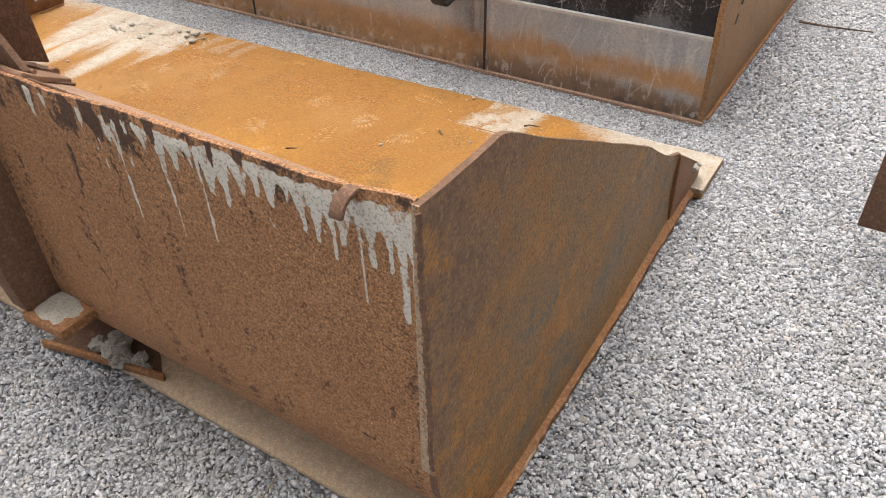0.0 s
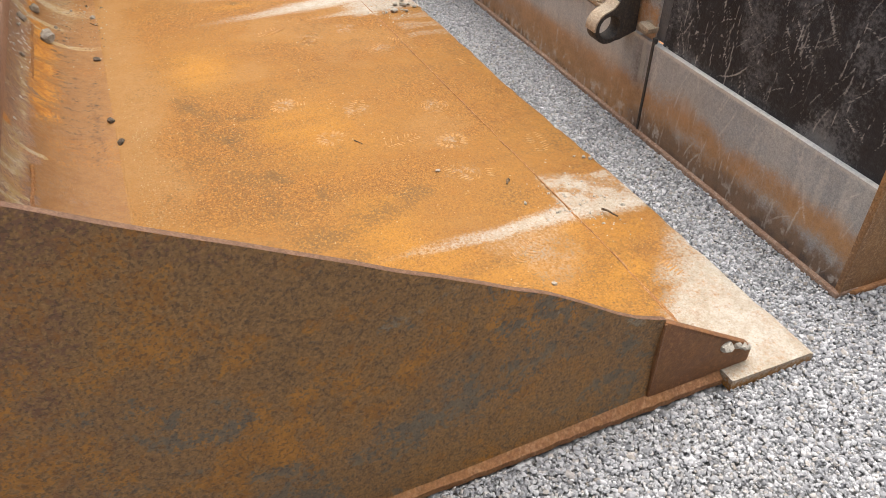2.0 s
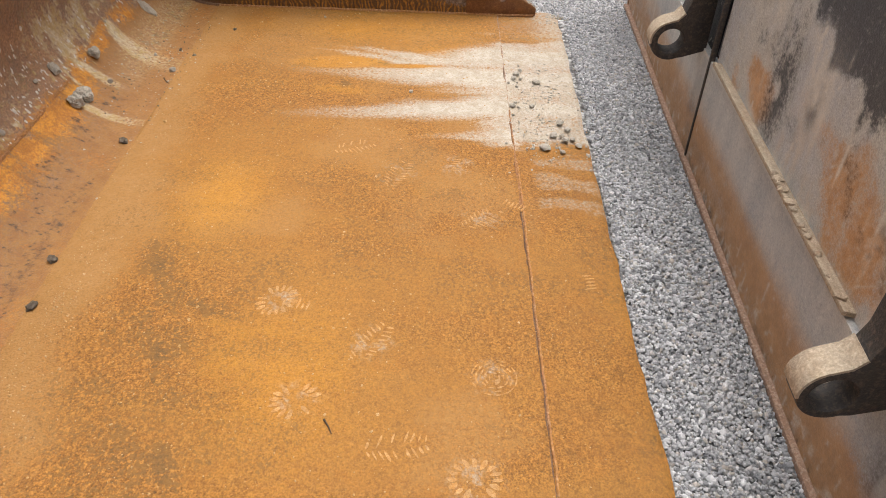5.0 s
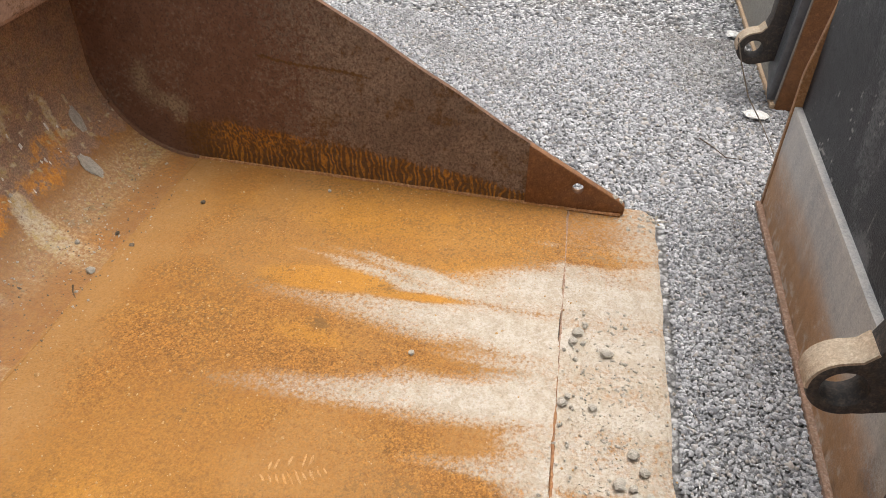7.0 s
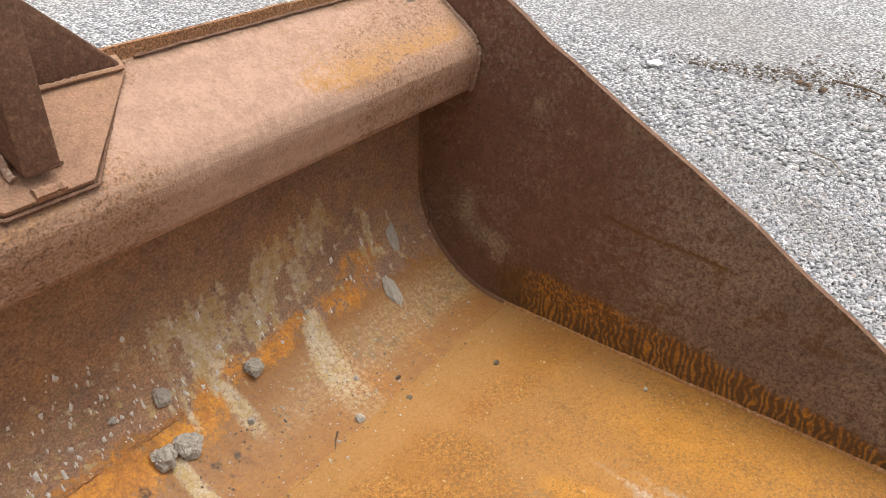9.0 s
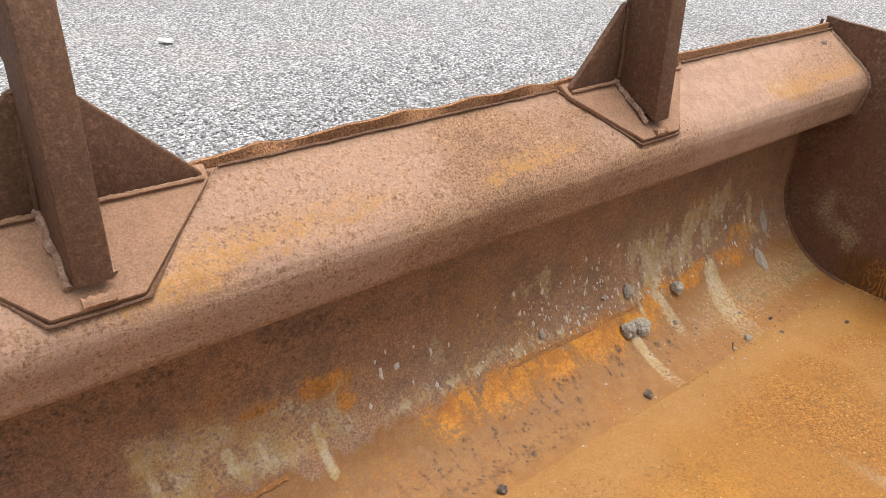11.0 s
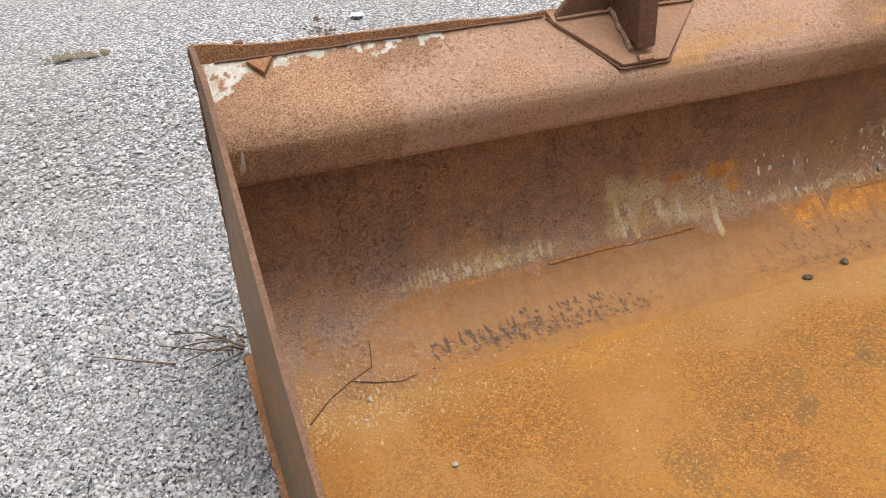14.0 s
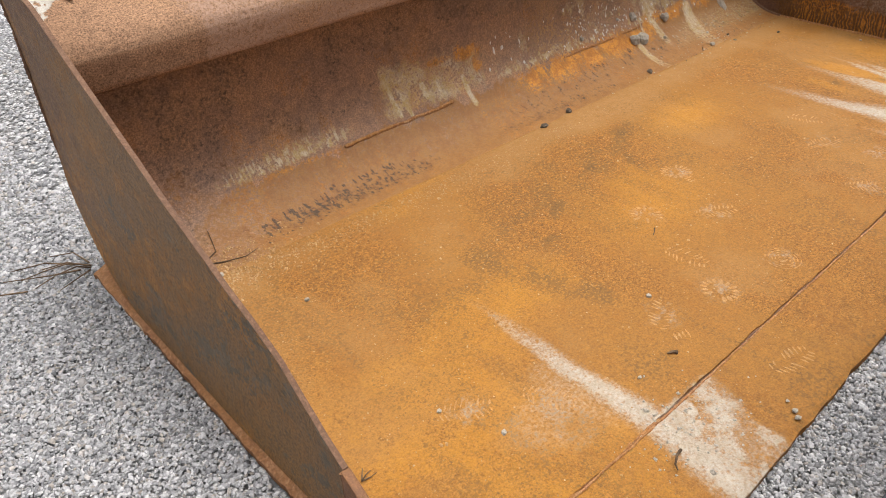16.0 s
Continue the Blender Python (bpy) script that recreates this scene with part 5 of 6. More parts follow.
    buckle = lambda x: (0.006 * np.sin(x * 19.0) + 0.004 * np.sin(x * 41.0 + 1.0)) * sstep(-1.60, -1.75, x) * sstep(-2.46, -2.34, x) + 0.003 * (vnoise(x * 22, 0 * x, 30) - 0.5)
    high = lambda x: np.interp(x, [-1.3, -1.1, -0.75, -0.5, -0.41], [0.813, 0.813, 0.821, 0.827, 0.837]) + 0.008 * (vnoise(x * 7, 0 * x, 33) - 0.5) + 0.7 * buckle(x + 0.03) + 0.006 * sstep(-1.62, -1.8, x)
    slab("rim", xs3, np.linspace(0, 1, 9), lambda x, v: (x, 0.6665 + buckle(x) * v, 0.795 + v * (high(x) - 0.795)),
         lambda x, v: (x, 0.6548 + (0.003 + buckle(x)) * v, 0.795 + v * (high(x) - 0.795)), None, M_back, b, "thin brown rim along the top", stain_back=back_stain)
    # folded beam along the top of the back
    xs4 = np.concatenate([np.arange(XL + 0.001, -1.0, 0.014), np.arange(-1.0, XE, 0.006)])
    vs4 = np.concatenate([np.linspace(0, 1, 5)[:-1], np.linspace(1, 3, 26)[:-1], np.linspace(3, 13, 41)])
    ripple = lambda x, v: 0.002 * (fbm(x * 3, v, 35) - 0.5)
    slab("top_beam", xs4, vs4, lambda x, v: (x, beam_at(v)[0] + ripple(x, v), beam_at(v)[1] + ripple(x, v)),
         lambda x, v: (x, 0.674 + 0.9 * (beam_at(v)[0] - 0.674), 0.675 + 0.9 * (beam_at(v)[1] - 0.675)), beam_stain_and_shade, M_beam, b, "folded dusty brown top beam")
    part("beam_weld", bead((XR - 0.02, 0.677, 0.803), (-1.2, 0.677, 0.803), 0.0026, seed=41), M_rust, b)
    part("beam_weld", bead((-1.64, 0.677, 0.803), (-2.41, 0.677, 0.803), 0.0026, seed=42), M_rust, b)
    part("beam_weld", bead((-2.85, 0.677, 0.803), (XL, 0.677, 0.803), 0.0026, seed=43), M_rust, b)
    part("beam_weld", bead((-0.42, 0.812, 0.5745), (-0.62, 0.812, 0.5755), 0.0026, seed=46, wander=0.4), M_rust, b)
    for x, seed in ((XL + 0.006, 44), (XE - 0.006, 45)):
        pts = [(x, *[float(c) for c in beam_at(np.array(v))]) for v in np.linspace(0.5, 10.5, 50)]
        part("end_weld", tube(pts, [0.0062 + 0.0012 * math.sin(k * 1.9) for k in range(50)], 7, 0.08, seed), M_weld_grey, b)
    build_side(b, XR, XR + 0.011, 1)
    build_side(b, XL, XL - 0.015, 0)
    build_post(b, -1.400, 100)
    build_post(b, -2.606, 200)
    # a small triangular plate left on the beam's end
    tri = [slope(-0.500, 0.022), slope(-0.557, 0.017), slope(-0.531, 0.058)]
    part("lift_tab", prism(tri, slope(0, 0, 0.014) - slope(0, 0, 0), 0.003), M_edge, b, "small triangular tab")
    # no hole is cut: a thin dark plate paints the shade of a slot
    slot = [slope(-3.50, 0.040), slope(-3.528, 0.046), slope(-3.515, 0.056), slope(-3.492, 0.050)]
    part("slot", prism(slot, slope(0, 0, 0.0015) - slope(0, 0, 0), 0.0), M_darkclod, b, "thin dark plate standing for a slot's shaded opening")
    # bent hook on the outside of the back
    pts = [(-0.494, 0.660, 0.829), (-0.495, 0.649, 0.830), (-0.496, 0.637, 0.826), (-0.497, 0.628, 0.819), (-0.497, 0.623, 0.810), (-0.497, 0.621, 0.803)]
    bm = bmesh.new()
    rows = []
    for k, p in enumerate(pts):
        d = Vector(pts[min(k + 1, 5)]) - Vector(pts[max(k - 1, 0)])
        n = Vector((1, 0, 0)).cross(d).normalized() * 0.0045
        rows.append([bm.verts.new(Vector(p) + o) for o in (Vector((-0.011, 0, 0)) + n, Vector((0.011, 0, 0)) + n, Vector((0.011, 0, 0)) - n, Vector((-0.011, 0, 0)) - n)])
    for r0, r1 in zip(rows, rows[1:]):
        for j in range(4):
            bm.faces.new((r0[j], r0[(j + 1) % 4], r1[(j + 1) % 4], r1[j]))
    bm.faces.new(rows[0][::-1])
    bm.faces.new(rows[-1])
    bmesh.ops.recalc_face_normals(bm, faces=bm.faces)
    bevel(bm, 0.004)
    part("hook", bm, M_rust, b, "bent flat-bar hook, brown and dusty")
    # lower stop block and the rib beside it
    blk = part("stop_block", prism([(-1.262, 0.574, 0.240), (-1.262, 0.662, 0.240), (-1.392, 0.662, 0.240), (-1.392, 0.568, 0.240)], (0, 0, 0.027), 0.005), M_edge, b, "thick steel stop block with dried concrete")
    part("concrete_cake", crust((-1.335, 0.625, 0.266), 0.060, 0.046, 0.006, 51), M_clod, blk, "dried concrete on the block")
    part("rib", prism([(-1.205, 0.718, 0.012), (-1.56, 0.640, 0.012), (-1.56, 0.652, 0.012), (-1.21, 0.728, 0.012)], (0, 0, 0.022), 0.003), M_edge, b, "thin rusted rib at the foot")
    part("rib", prism([(-1.56, 0.64, 0.012), (-1.215, 0.722, 0.012), (-1.32, 0.80, 0.012), (-1.56, 0.80, 0.012)], (0, 0, 0.004), 0.001), M_rust, b, "web plate of the rib")
    for k, (x, y, r) in enumerate(((-1.375, 0.722, 0.034), (-1.335, 0.705, 0.026), (-1.43, 0.712, 0.024), (-1.30, 0.728, 0.020), (-1.40, 0.745, 0.026), (-1.27, 0.722, 0.012))):
        part("concrete_cake", lump((x, y, 0.018 + r * 0.4), r, 60 + k, 0.65, 3, 0.5), M_clod, b, "dried concrete in the pocket")
    return b


bucket = build_first_bucket()


# ---- the second bucket, its back towards the first ----
BX0, BX1, BY, BZ = -3.762, -0.512, 2.566, 0.315


def low_stain_and_glint(x, y, z):
    v = fbm(x * 30, z * 5, 111)
    n = fbm(x * 5, z * 7, 113)
    bright = 0.95 * np.exp(-((z - 0.140 - (n - 0.5) * 0.10) / 0.058) ** 2) * (0.60 + 0.6 * v) + 0.25 * sstep(0.10, 0.02, z) * v + 0.6 * sstep(-1.42, -1.50, x) * sstep(0.18, 0.06, z + (n - 0.5) * 0.1) * (0.6 + n)
    other = (0.95 - 0.5 * sstep(-1.42, -1.5, x)) * sstep(0.13, 0.06, z + (v - 0.5) * 0.08 + (n - 0.5) * 0.05)
    dark = 0.65 * blob(x, z, -1.44, 0.22, 0.05, 0.09) + 0.6 * blob(x, z, -2.71, 0.20, 0.05, 0.08) + 0.2 * sstep(0.55, 0.7, n) + 0.45 * sstep(0.05, 0.02, z) * sstep(0.4, 0.6, v)
    pale = 0.55 * scratches(x, z, 5, 130, (-1.4, -0.55, 0.03, 0.31), 0.13) + 0.5 * scratches(x, z, 6, 90, (-3.7, -1.4, 0.03, 0.31), 0.13)
    pale = np.maximum(pale, 0.50 * sstep(0.54, 0.68, fbm(x * 70, z * 36, 117)) * sstep(0.10, 0.04, z + (n - 0.5) * 0.05))
    pale = np.maximum(pale, 0.42 * sstep(0.45, 0.72, v) * sstep(0.12, 0.2, z))
    pale = np.maximum(pale, 0.50 * sstep(-1.45, -1.60, x) * sstep(0.09, 0.20, z + (n - 0.5) * 0.08) * (0.4 + v))
    # painted pale line where the plate's upper edge catches the light
    pale = np.maximum(pale, 0.7 * sstep(0.010, 0.004, np.abs(z - 0.311)) * (0.3 + n))
    return pale, dark, bright, other


def mid_stain(x, y, z):
    v = fbm(x * 22, z * 4, 121)
    n = fbm(x * 5, z * 6, 123)
    w = fbm(x * 18, z * 14, 124)
    bright = 0.95 * sstep(0.46, 0.66, n + 0.25 * blob(x, z, -2.33, 0.40, 0.12, 0.10) + 0.30 * blob(x, z, -1.93, 0.46, 0.16, 0.09) - 0.2 * blob(x, z, -2.35, 0.62, 0.2, 0.08)) * sstep(0.66, 0.46, z + (v - 0.5) * 0.2) * (0.35 + v)
    other = 0.40 * sstep(0.40, 0.68, v) * sstep(0.66, 0.4, z)
    dark = 0.95 * sstep(0.0, 0.08, z - 0.63 + 0.10 * sstep(-2.25, -1.85, x) + (v - 0.5) * 0.20 + (w - 0.5) * 0.14)
    dark = np.maximum(dark, 0.95 * sstep(0.30, 0.52, fbm(x * 12, z * 9, 125)) * (blob(x, z, -2.24, 0.45, 0.06, 0.15) + blob(x, z, -2.075, 0.51, 0.035, 0.07)))
    dark = np.maximum(dark, 0.35 * sstep(0.56, 0.68, w) * sstep(0.36, 0.42, z))
    dark = np.maximum(dark, 0.97 * sstep(-1.56, -1.50, x + (w - 0.5) * 0.06) * sstep(0.43, 0.50, z + (w - 0.5) * 0.06))
    pale = (0.6 - 0.3 * np.clip(dark, 0, 1)) * scratches(x, z, 7, 80, (-2.6, -1.5, 0.33, 0.80), 0.12) + 0.45 * sstep(0.36, 0.32, z) * (0.4 + v) + 0.35 * blob(x, z, -2.05, 0.54, 0.10, 0.12) + 0.48 * sstep(0.42, 0.68, v) * (1 - np.clip(dark, 0, 1))
    return pale, dark, bright, other


def black_stain(x, y, z):
    v = fbm(x * 20, z * 5, 131)
    pale = 0.85 * scratches(x, z, 8, 200, (-1.34, -0.53, 0.33, 0.68), 0.13, 0.0012, 0.6) + 0.7 * scratches(x, z, 9, 60, (-3.75, -2.75, 0.33, 0.84), 0.16)
    pale = np.maximum(pale, 0.34 * scratches(x, z, 10, 30, (-1.34, -0.53, 0.33, 0.60), 0.16, 0.007, 0.5))
    pale = np.maximum(pale, 0.9 * sstep(0.86, 0.92, vnoise(x * 110, z * 110, 133)) * sstep(0.45, 0.65, vnoise(x * 5, z * 5, 134)))
    other = 0.60 * sstep(0.42, 0.70, fbm(x * 9, z * 4, 137)) * (0.3 + v) + 0.5 * sstep(0.37, 0.33, z) * v
    return pale, 0.0 * x, 0.0 * x, other


def build_lug(parent, x0, x1, cy, cz, face, top, r=0.066, hole=0.033):
    """A hook lug: a tall plate with a round eye at its foot."""
    pts = []
    for a in np.linspace(-62, -252, 20):
        pts.append((x0, cy + r * math.cos(radians(a)), cz + r * math.sin(radians(a))))
    pts += [(x0, cy + 0.008, cz + 0.060), (x0, cy + 0.024, cz + 0.080), (x0, cy + 0.033, cz + 0.110), (x0, cy + 0.035, cz + 0.19), (x0, cy + 0.041, cz + 0.30), (x0, cy + 0.046, top), (x0, face + 0.006, top), (x0, face + 0.006, cz - 0.025), (x0, cy + 0.040, cz - 0.046)]
    bm = prism(pts, (x1 - x0, 0, 0), 0.004, hole=((x0, cy, cz), hole, (0, 1, 0), (0, 0, 1)))
    lug = part("hook_lug", bm, M_ear, parent, "thick dirty hook lug with a round eye")
    # dust on its upper edge
    bm = bmesh.new()
    rows = []
    edge = pts[11:22]
    for k, p in enumerate(edge):
        a, b_ = Vector(edge[max(k - 1, 0)]), Vector(edge[min(k + 1, len(edge) - 1)])
        nrm = Vector((1, 0, 0)).cross(b_ - a).normalized() * 0.0025
        if nrm.y > 0:
            nrm = -nrm
        rows.append([bm.verts.new(Vector(p) + nrm), bm.verts.new(Vector(p) + nrm + Vector((x1 - x0, 0, 0))), bm.verts.new(Vector(p) - nrm + Vector((x1 - x0, 0, 0))), bm.verts.new(Vector(p) - nrm)])
    for r0, r1 in zip(rows, rows[1:]):
        for j in range(4):
            bm.faces.new((r0[j], r0[(j + 1) % 4], r1[(j + 1) % 4], r1[j]))
    bm.faces.new(rows[0][::-1])
    bm.faces.new(rows[-1])
    part("dust_layer", bm, M_eartop, lug, "pale dried dirt on the lug's upper edge")
    return lug


def build_second_bucket():
    b = thing("loader_bucket", (-2.15, 3.2, 0.0), "grey and black steel loader bucket seen from its back", "loader bucket", "buckets in the yard")
    xs = np.concatenate([np.arange(BX0, -1.45, 0.010), np.arange(-1.45, BX1 + 0.002, 0.0042)])
    zs = np.concatenate([np.linspace(0.008, 0.30, 56), [0.308, 0.312, BZ]])
    wave = lambda x, z: 0.004 * (fbm(x * 1.5, z * 3, 141) - 0.5)
    slab("lower_plate", xs, zs, lambda x, z: (x, BY + wave(x, z), z), lambda x, z: (x, BY + 0.022 + 0 * x, z), low_stain_and_glint, M_grey, b, "grey steel lower plate, rusty towards the ground", plain_back=True)
    part("bottom_edge", prism([(BX0 - 0.004, BY - 0.015, -0.004), (BX1 + 0.006, BY - 0.015, -0.004), (BX1 + 0.006, BY + 0.06, -0.004), (BX0 - 0.004, BY + 0.06, -0.004)], (0, 0, 0.018), 0.004),
         M_weld_grey, b, "dusty bottom edge")
    zu = np.linspace(BZ - 0.004, 0.69, 96)
    zh = np.linspace(BZ - 0.004, 0.86, 66)
    slab("upper_plate", np.arange(-1.372, BX1 - 0.014, 0.0042), zu, lambda x, z: (x, BY + 0.018 + 0.05 * (z - BZ) + wave(x, z), z), lambda x, z: (x, BY + 0.034 + 0.05 * (z - BZ), z), black_stain, M_black, b, "scuffed black upper plate", plain_back=True)
    slab("upper_plate", np.arange(-2.640, -1.409, 0.0085), zh, lambda x, z: (x, BY + 0.014 + wave(x, z), z), lambda x, z: (x, BY + 0.034 + 0 * x, z), mid_stain, M_mid, b, "rust-streaked grey centre plate", plain_back=True)
    slab("upper_plate", np.arange(BX0 + 0.014, -2.676, 0.0085), zh, lambda x, z: (x, BY + 0.018 + wave(x, z), z), lambda x, z: (x, BY + 0.034 + 0 * x, z), black_stain, M_black, b, "scuffed black upper plate", plain_back=True)
    part("top_ledge", prism([(-0.80, BY + 0.050, 0.680), (BX1 - 0.020, BY + 0.050, 0.680), (BX1 - 0.020, BY + 0.16, 0.680), (-0.82, BY + 0.16, 0.680)], (0, 0, 0.016), 0.004), M_flange, b, "dusty top ledge")
    for x, z1, m in ((-1.400, 0.335, M_ear), (-2.658, 0.50, M_ear)):
        part("rib", prism([(x - 0.005, BY + 0.01, 0.01), (x + 0.005, BY + 0.01, 0.01), (x + 0.011, BY + 0.01, z1), (x + 0.001, BY + 0.01, z1)], (0, -0.015, 0), 0.002), m, b, "welded upright rib")
    for x in (-1.391, -2.658):
        part("joint_strip", prism([(x - 0.026, BY + 0.022, 0.32), (x + 0.026, BY + 0.022, 0.32), (x + 0.026, BY + 0.036, 0.80), (x - 0.026, BY + 0.036, 0.80)], (0, 0.012, 0), 0.002), M_black, b, "dark strip behind the joint")
    bar = part("cross_bar", prism([(-2.61, BY + 0.016, 0.318), (-1.69, BY + 0.016, 0.318), (-1.69, BY - 0.010, 0.324), (-2.61, BY - 0.010, 0.324)], (0, 0, 0.012), 0.003), M_eartop, b, "cross bar caked with pale dirt")
    rng = random.Random(12)
    for k in range(16):
        x = rng.uniform(-2.1, -1.72)
        part("dirt_clump", lump((x, BY - 0.004, 0.336), rng.uniform(0.006, 0.013), 300 + k, 0.7, 1), M_eartop, bar)
    build_lug(b, -1.555, -1.500, 2.469, 0.341, BY, 0.93, 0.053, 0.036)
    build_lug(b, -2.785, -2.730, 2.471, 0.331, BY, 0.93, 0.055, 0.035)
    part("stop_block", prism([(-1.468, 2.546, 0.346), (-1.460, 2.546, 0.366), (-1.410, 2.548, 0.358), (-1.416, 2.548, 0.338)], (0, 0.05, 0.0), 0.003), M_eartop, b, "short square stop caked with pale dirt")
    part("dirt_clump", lump((-1.468, 2.580, 0.466), 0.015, 333, 0.7, 3, 0.5), M_eartop, b)
    part("latch", prism([(-1.470, BY + 0.016, 0.462), (-1.425, BY + 0.016, 0.440), (-1.418, BY + 0.016, 0.450), (-1.452, BY + 0.016, 0.478)], (0, -0.012, 0), 0.003), M_flange, b, "small worn latch plate")
    # side plates
    for x0, x1 in ((BX1 - 0.014, BX1 + 0.004), (BX0 - 0.004, BX0 + 0.014)):
        prof = [(x0, BY - 0.003, 0.012), (x0, BY - 0.003, 0.40), (x0, BY + 0.035, 0.692), (x0, 2.80, 0.70), (x0, 3.30, 0.60), (x0, 4.10, 0.20), (x0, 4.35, 0.04), (x0, 4.35, 0.0), (x0, BY + 0.05, 0.0)]
        sp = part("side_plate", prism(prof, (x1 - x0, 0, 0), 0.003), M_bside, b, "tan rusted side plate with old weld scars")
        if x1 > -1:
            part("foot_strip", prism([(x1 - 0.002, BY + 0.02, -0.004), (x1 + 0.012, BY + 0.05, -0.004), (x1 + 0.012, 4.3, -0.004), (x1 - 0.002, 4.3, -0.004)], (0, 0, 0.014), 0.003), M_edge, sp)
            for k, (y, z, a) in enumerate(((2.80, 0.36, 0.05), (2.84, 0.40, 0.06), (2.76, 0.30, 0.03))):
                part("weld_scar", bead((x1 + 0.001, y, z), (x1 + 0.001, y + 0.02, z + a), 0.004, seed=70 + k), M_darkclod, sp)
    part("corner_weld", bead((BX1 + 0.002, BY - 0.002, 0.01), (BX1 + 0.002, BY - 0.002, 0.40), 0.0042, seed=77), M_bside, b)
    # inside, only there to close it
    part("floor_plate", prism([(BX0 + 0.014, BY + 0.022, 0.0), (BX1 - 0.014, BY + 0.022, 0.0), (BX1 - 0.014, 4.40, 0.0), (BX0 + 0.014, 4.40, 0.0)], (0, 0, 0.02), 0.002), M_edge, b, "rusty floor plate")


build_second_bucket()


def build_third_bucket():
    b = thing("loader_bucket", (-5.9, 3.2, 0.0), "pale grey loader bucket standing beyond the others", "loader bucket", "buckets in the yard")
    y, x1 = 2.690, -4.405
    part("back_plate", prism([(-7.4, y, 0.0), (x1, y, 0.0), (x1, y + 0.03, 0.62), (-7.4, y + 0.03, 0.62)], (0, 0.02, 0), 0.003), M_panel, b, "pale grey back plate")
    part("bottom_edge", box(-7.4, x1 + 0.005, y - 0.012, y + 0.03, -0.004, 0.014), M_flange, b)
    part("side_plate", prism([(x1, y + 0.002, 0.0), (x1, y + 0.03, 0.66), (x1, 3.1, 0.66), (x1, 4.2, 0.05), (x1, 4.2, 0.0)], (0.016, 0, 0), 0.003), M_tip, b, "rust-red side plate")
    part("floor_plate", prism([(-7.384, y + 0.026, 0.0), (x1, y + 0.026, 0.0), (x1, 4.22, 0.0), (-7.384, 4.22, 0.0)], (0, 0, 0.018), 0.002), M_edge, b, "rusty floor plate")
    part("side_plate", prism([(-7.4, y + 0.026, 0.0), (-7.4, y + 0.03, 0.66), (-7.4, 3.1, 0.66), (-7.4, 4.2, 0.05), (-7.4, 4.2, 0.0)], (0.016, 0, 0), 0.003), M_tip, b, "rust-red side plate")
    build_lug(b, -4.545, -4.485, 2.592, 0.170, y, 0.80, 0.056, 0.030)
    part("upright", prism([(-4.53, y + 0.004, 0.10), (-4.42, y + 0.004, 0.02), (-4.42, y + 0.035, 0.70), (-4.53, y + 0.035, 0.70)], (0, -0.03, 0), 0.004), M_black, b, "black painted upright")


build_third_bucket()


# ---- the upright steel plate at the yard's side ----
def build_plate():
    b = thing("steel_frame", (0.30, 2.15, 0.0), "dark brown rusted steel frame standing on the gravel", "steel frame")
    part("upright_plate", prism([(0.062, 2.040, 0.098), (0.52, 2.052, 0.098), (0.52, 2.060, 0.42), (0.066, 2.048, 0.42)], (0, 0.03, 0), 0.004), M_rust, b, "dark rusted upright plate with pale scuffs")
    part("skid", box(0.24, 0.50, 2.07, 2.30, -0.004, 0.11, 0.004), M_rust, b, "steel skid under the plate")


build_plate()


# ---- clods, stones, prints and litter ----
def build_clod(x, y, r, seed, mat, name, label, squash=0.75, detail=2, lift=0.6):
    z = shell_floor(x, y) + r * squash * lift
    bm = lump((0, 0, 0), r, seed, squash, detail)
    bmesh.ops.recalc_face_normals(bm, faces=bm.faces)
    me = bpy.data.meshes.new(name)
    bm.to_mesh(me)
    bm.free()
    ob = finish(name, me, mat)
    ob.location = (x, y, z)
    if y < YB + RC:      # turned to lie on the curved foot
        a = math.asin(min(1.0, (YB + RC - y) / RC))
        ob.rotation_euler = (-a, 0, 0)
        if squash < 0.3:     # a flake that ran down the plate
            ob.scale = (0.55, 1.35, 1.0)
        d = r * squash * lift
        ob.location = (x, y + d * math.sin(a), shell_floor(x, y) + d * math.cos(a))
    tagged(ob, label, name.replace("_", " "), "loose stones in the bucket")


for k, (x, y, r, q) in enumerate(((-2.702, 0.768, 0.021, 0.8), (-2.750, 0.772, 0.022, 0.8), (-2.950, 0.735, 0.019, 0.8), (-2.757, 0.706, 0.014, 0.7), (-3.372, 0.760, 0.032, 0.20),
                                  (-3.454, 0.697, 0.024, 0.20), (-2.16 - 0.5, 0.70, 0.008, 0.7), (-2.42, 0.71, 0.009, 0.7))):
    build_clod(x, y, r, 400 + k, M_clod, "concrete_clod", "grey dried concrete clod stuck to the bucket's back", q, 4)
for k, (x, y, r) in enumerate(((-2.087, 0.944, 0.0125), (-1.931, 0.963, 0.0115), (-2.608, 0.929, 0.011), (-3.380, 1.067, 0.006), (-3.20, 0.92, 0.006))):
    build_clod(x, y, r, 430 + k, M_darkclod, "stone", "small dark brown stone on the bucket's floor", 0.75, 3)
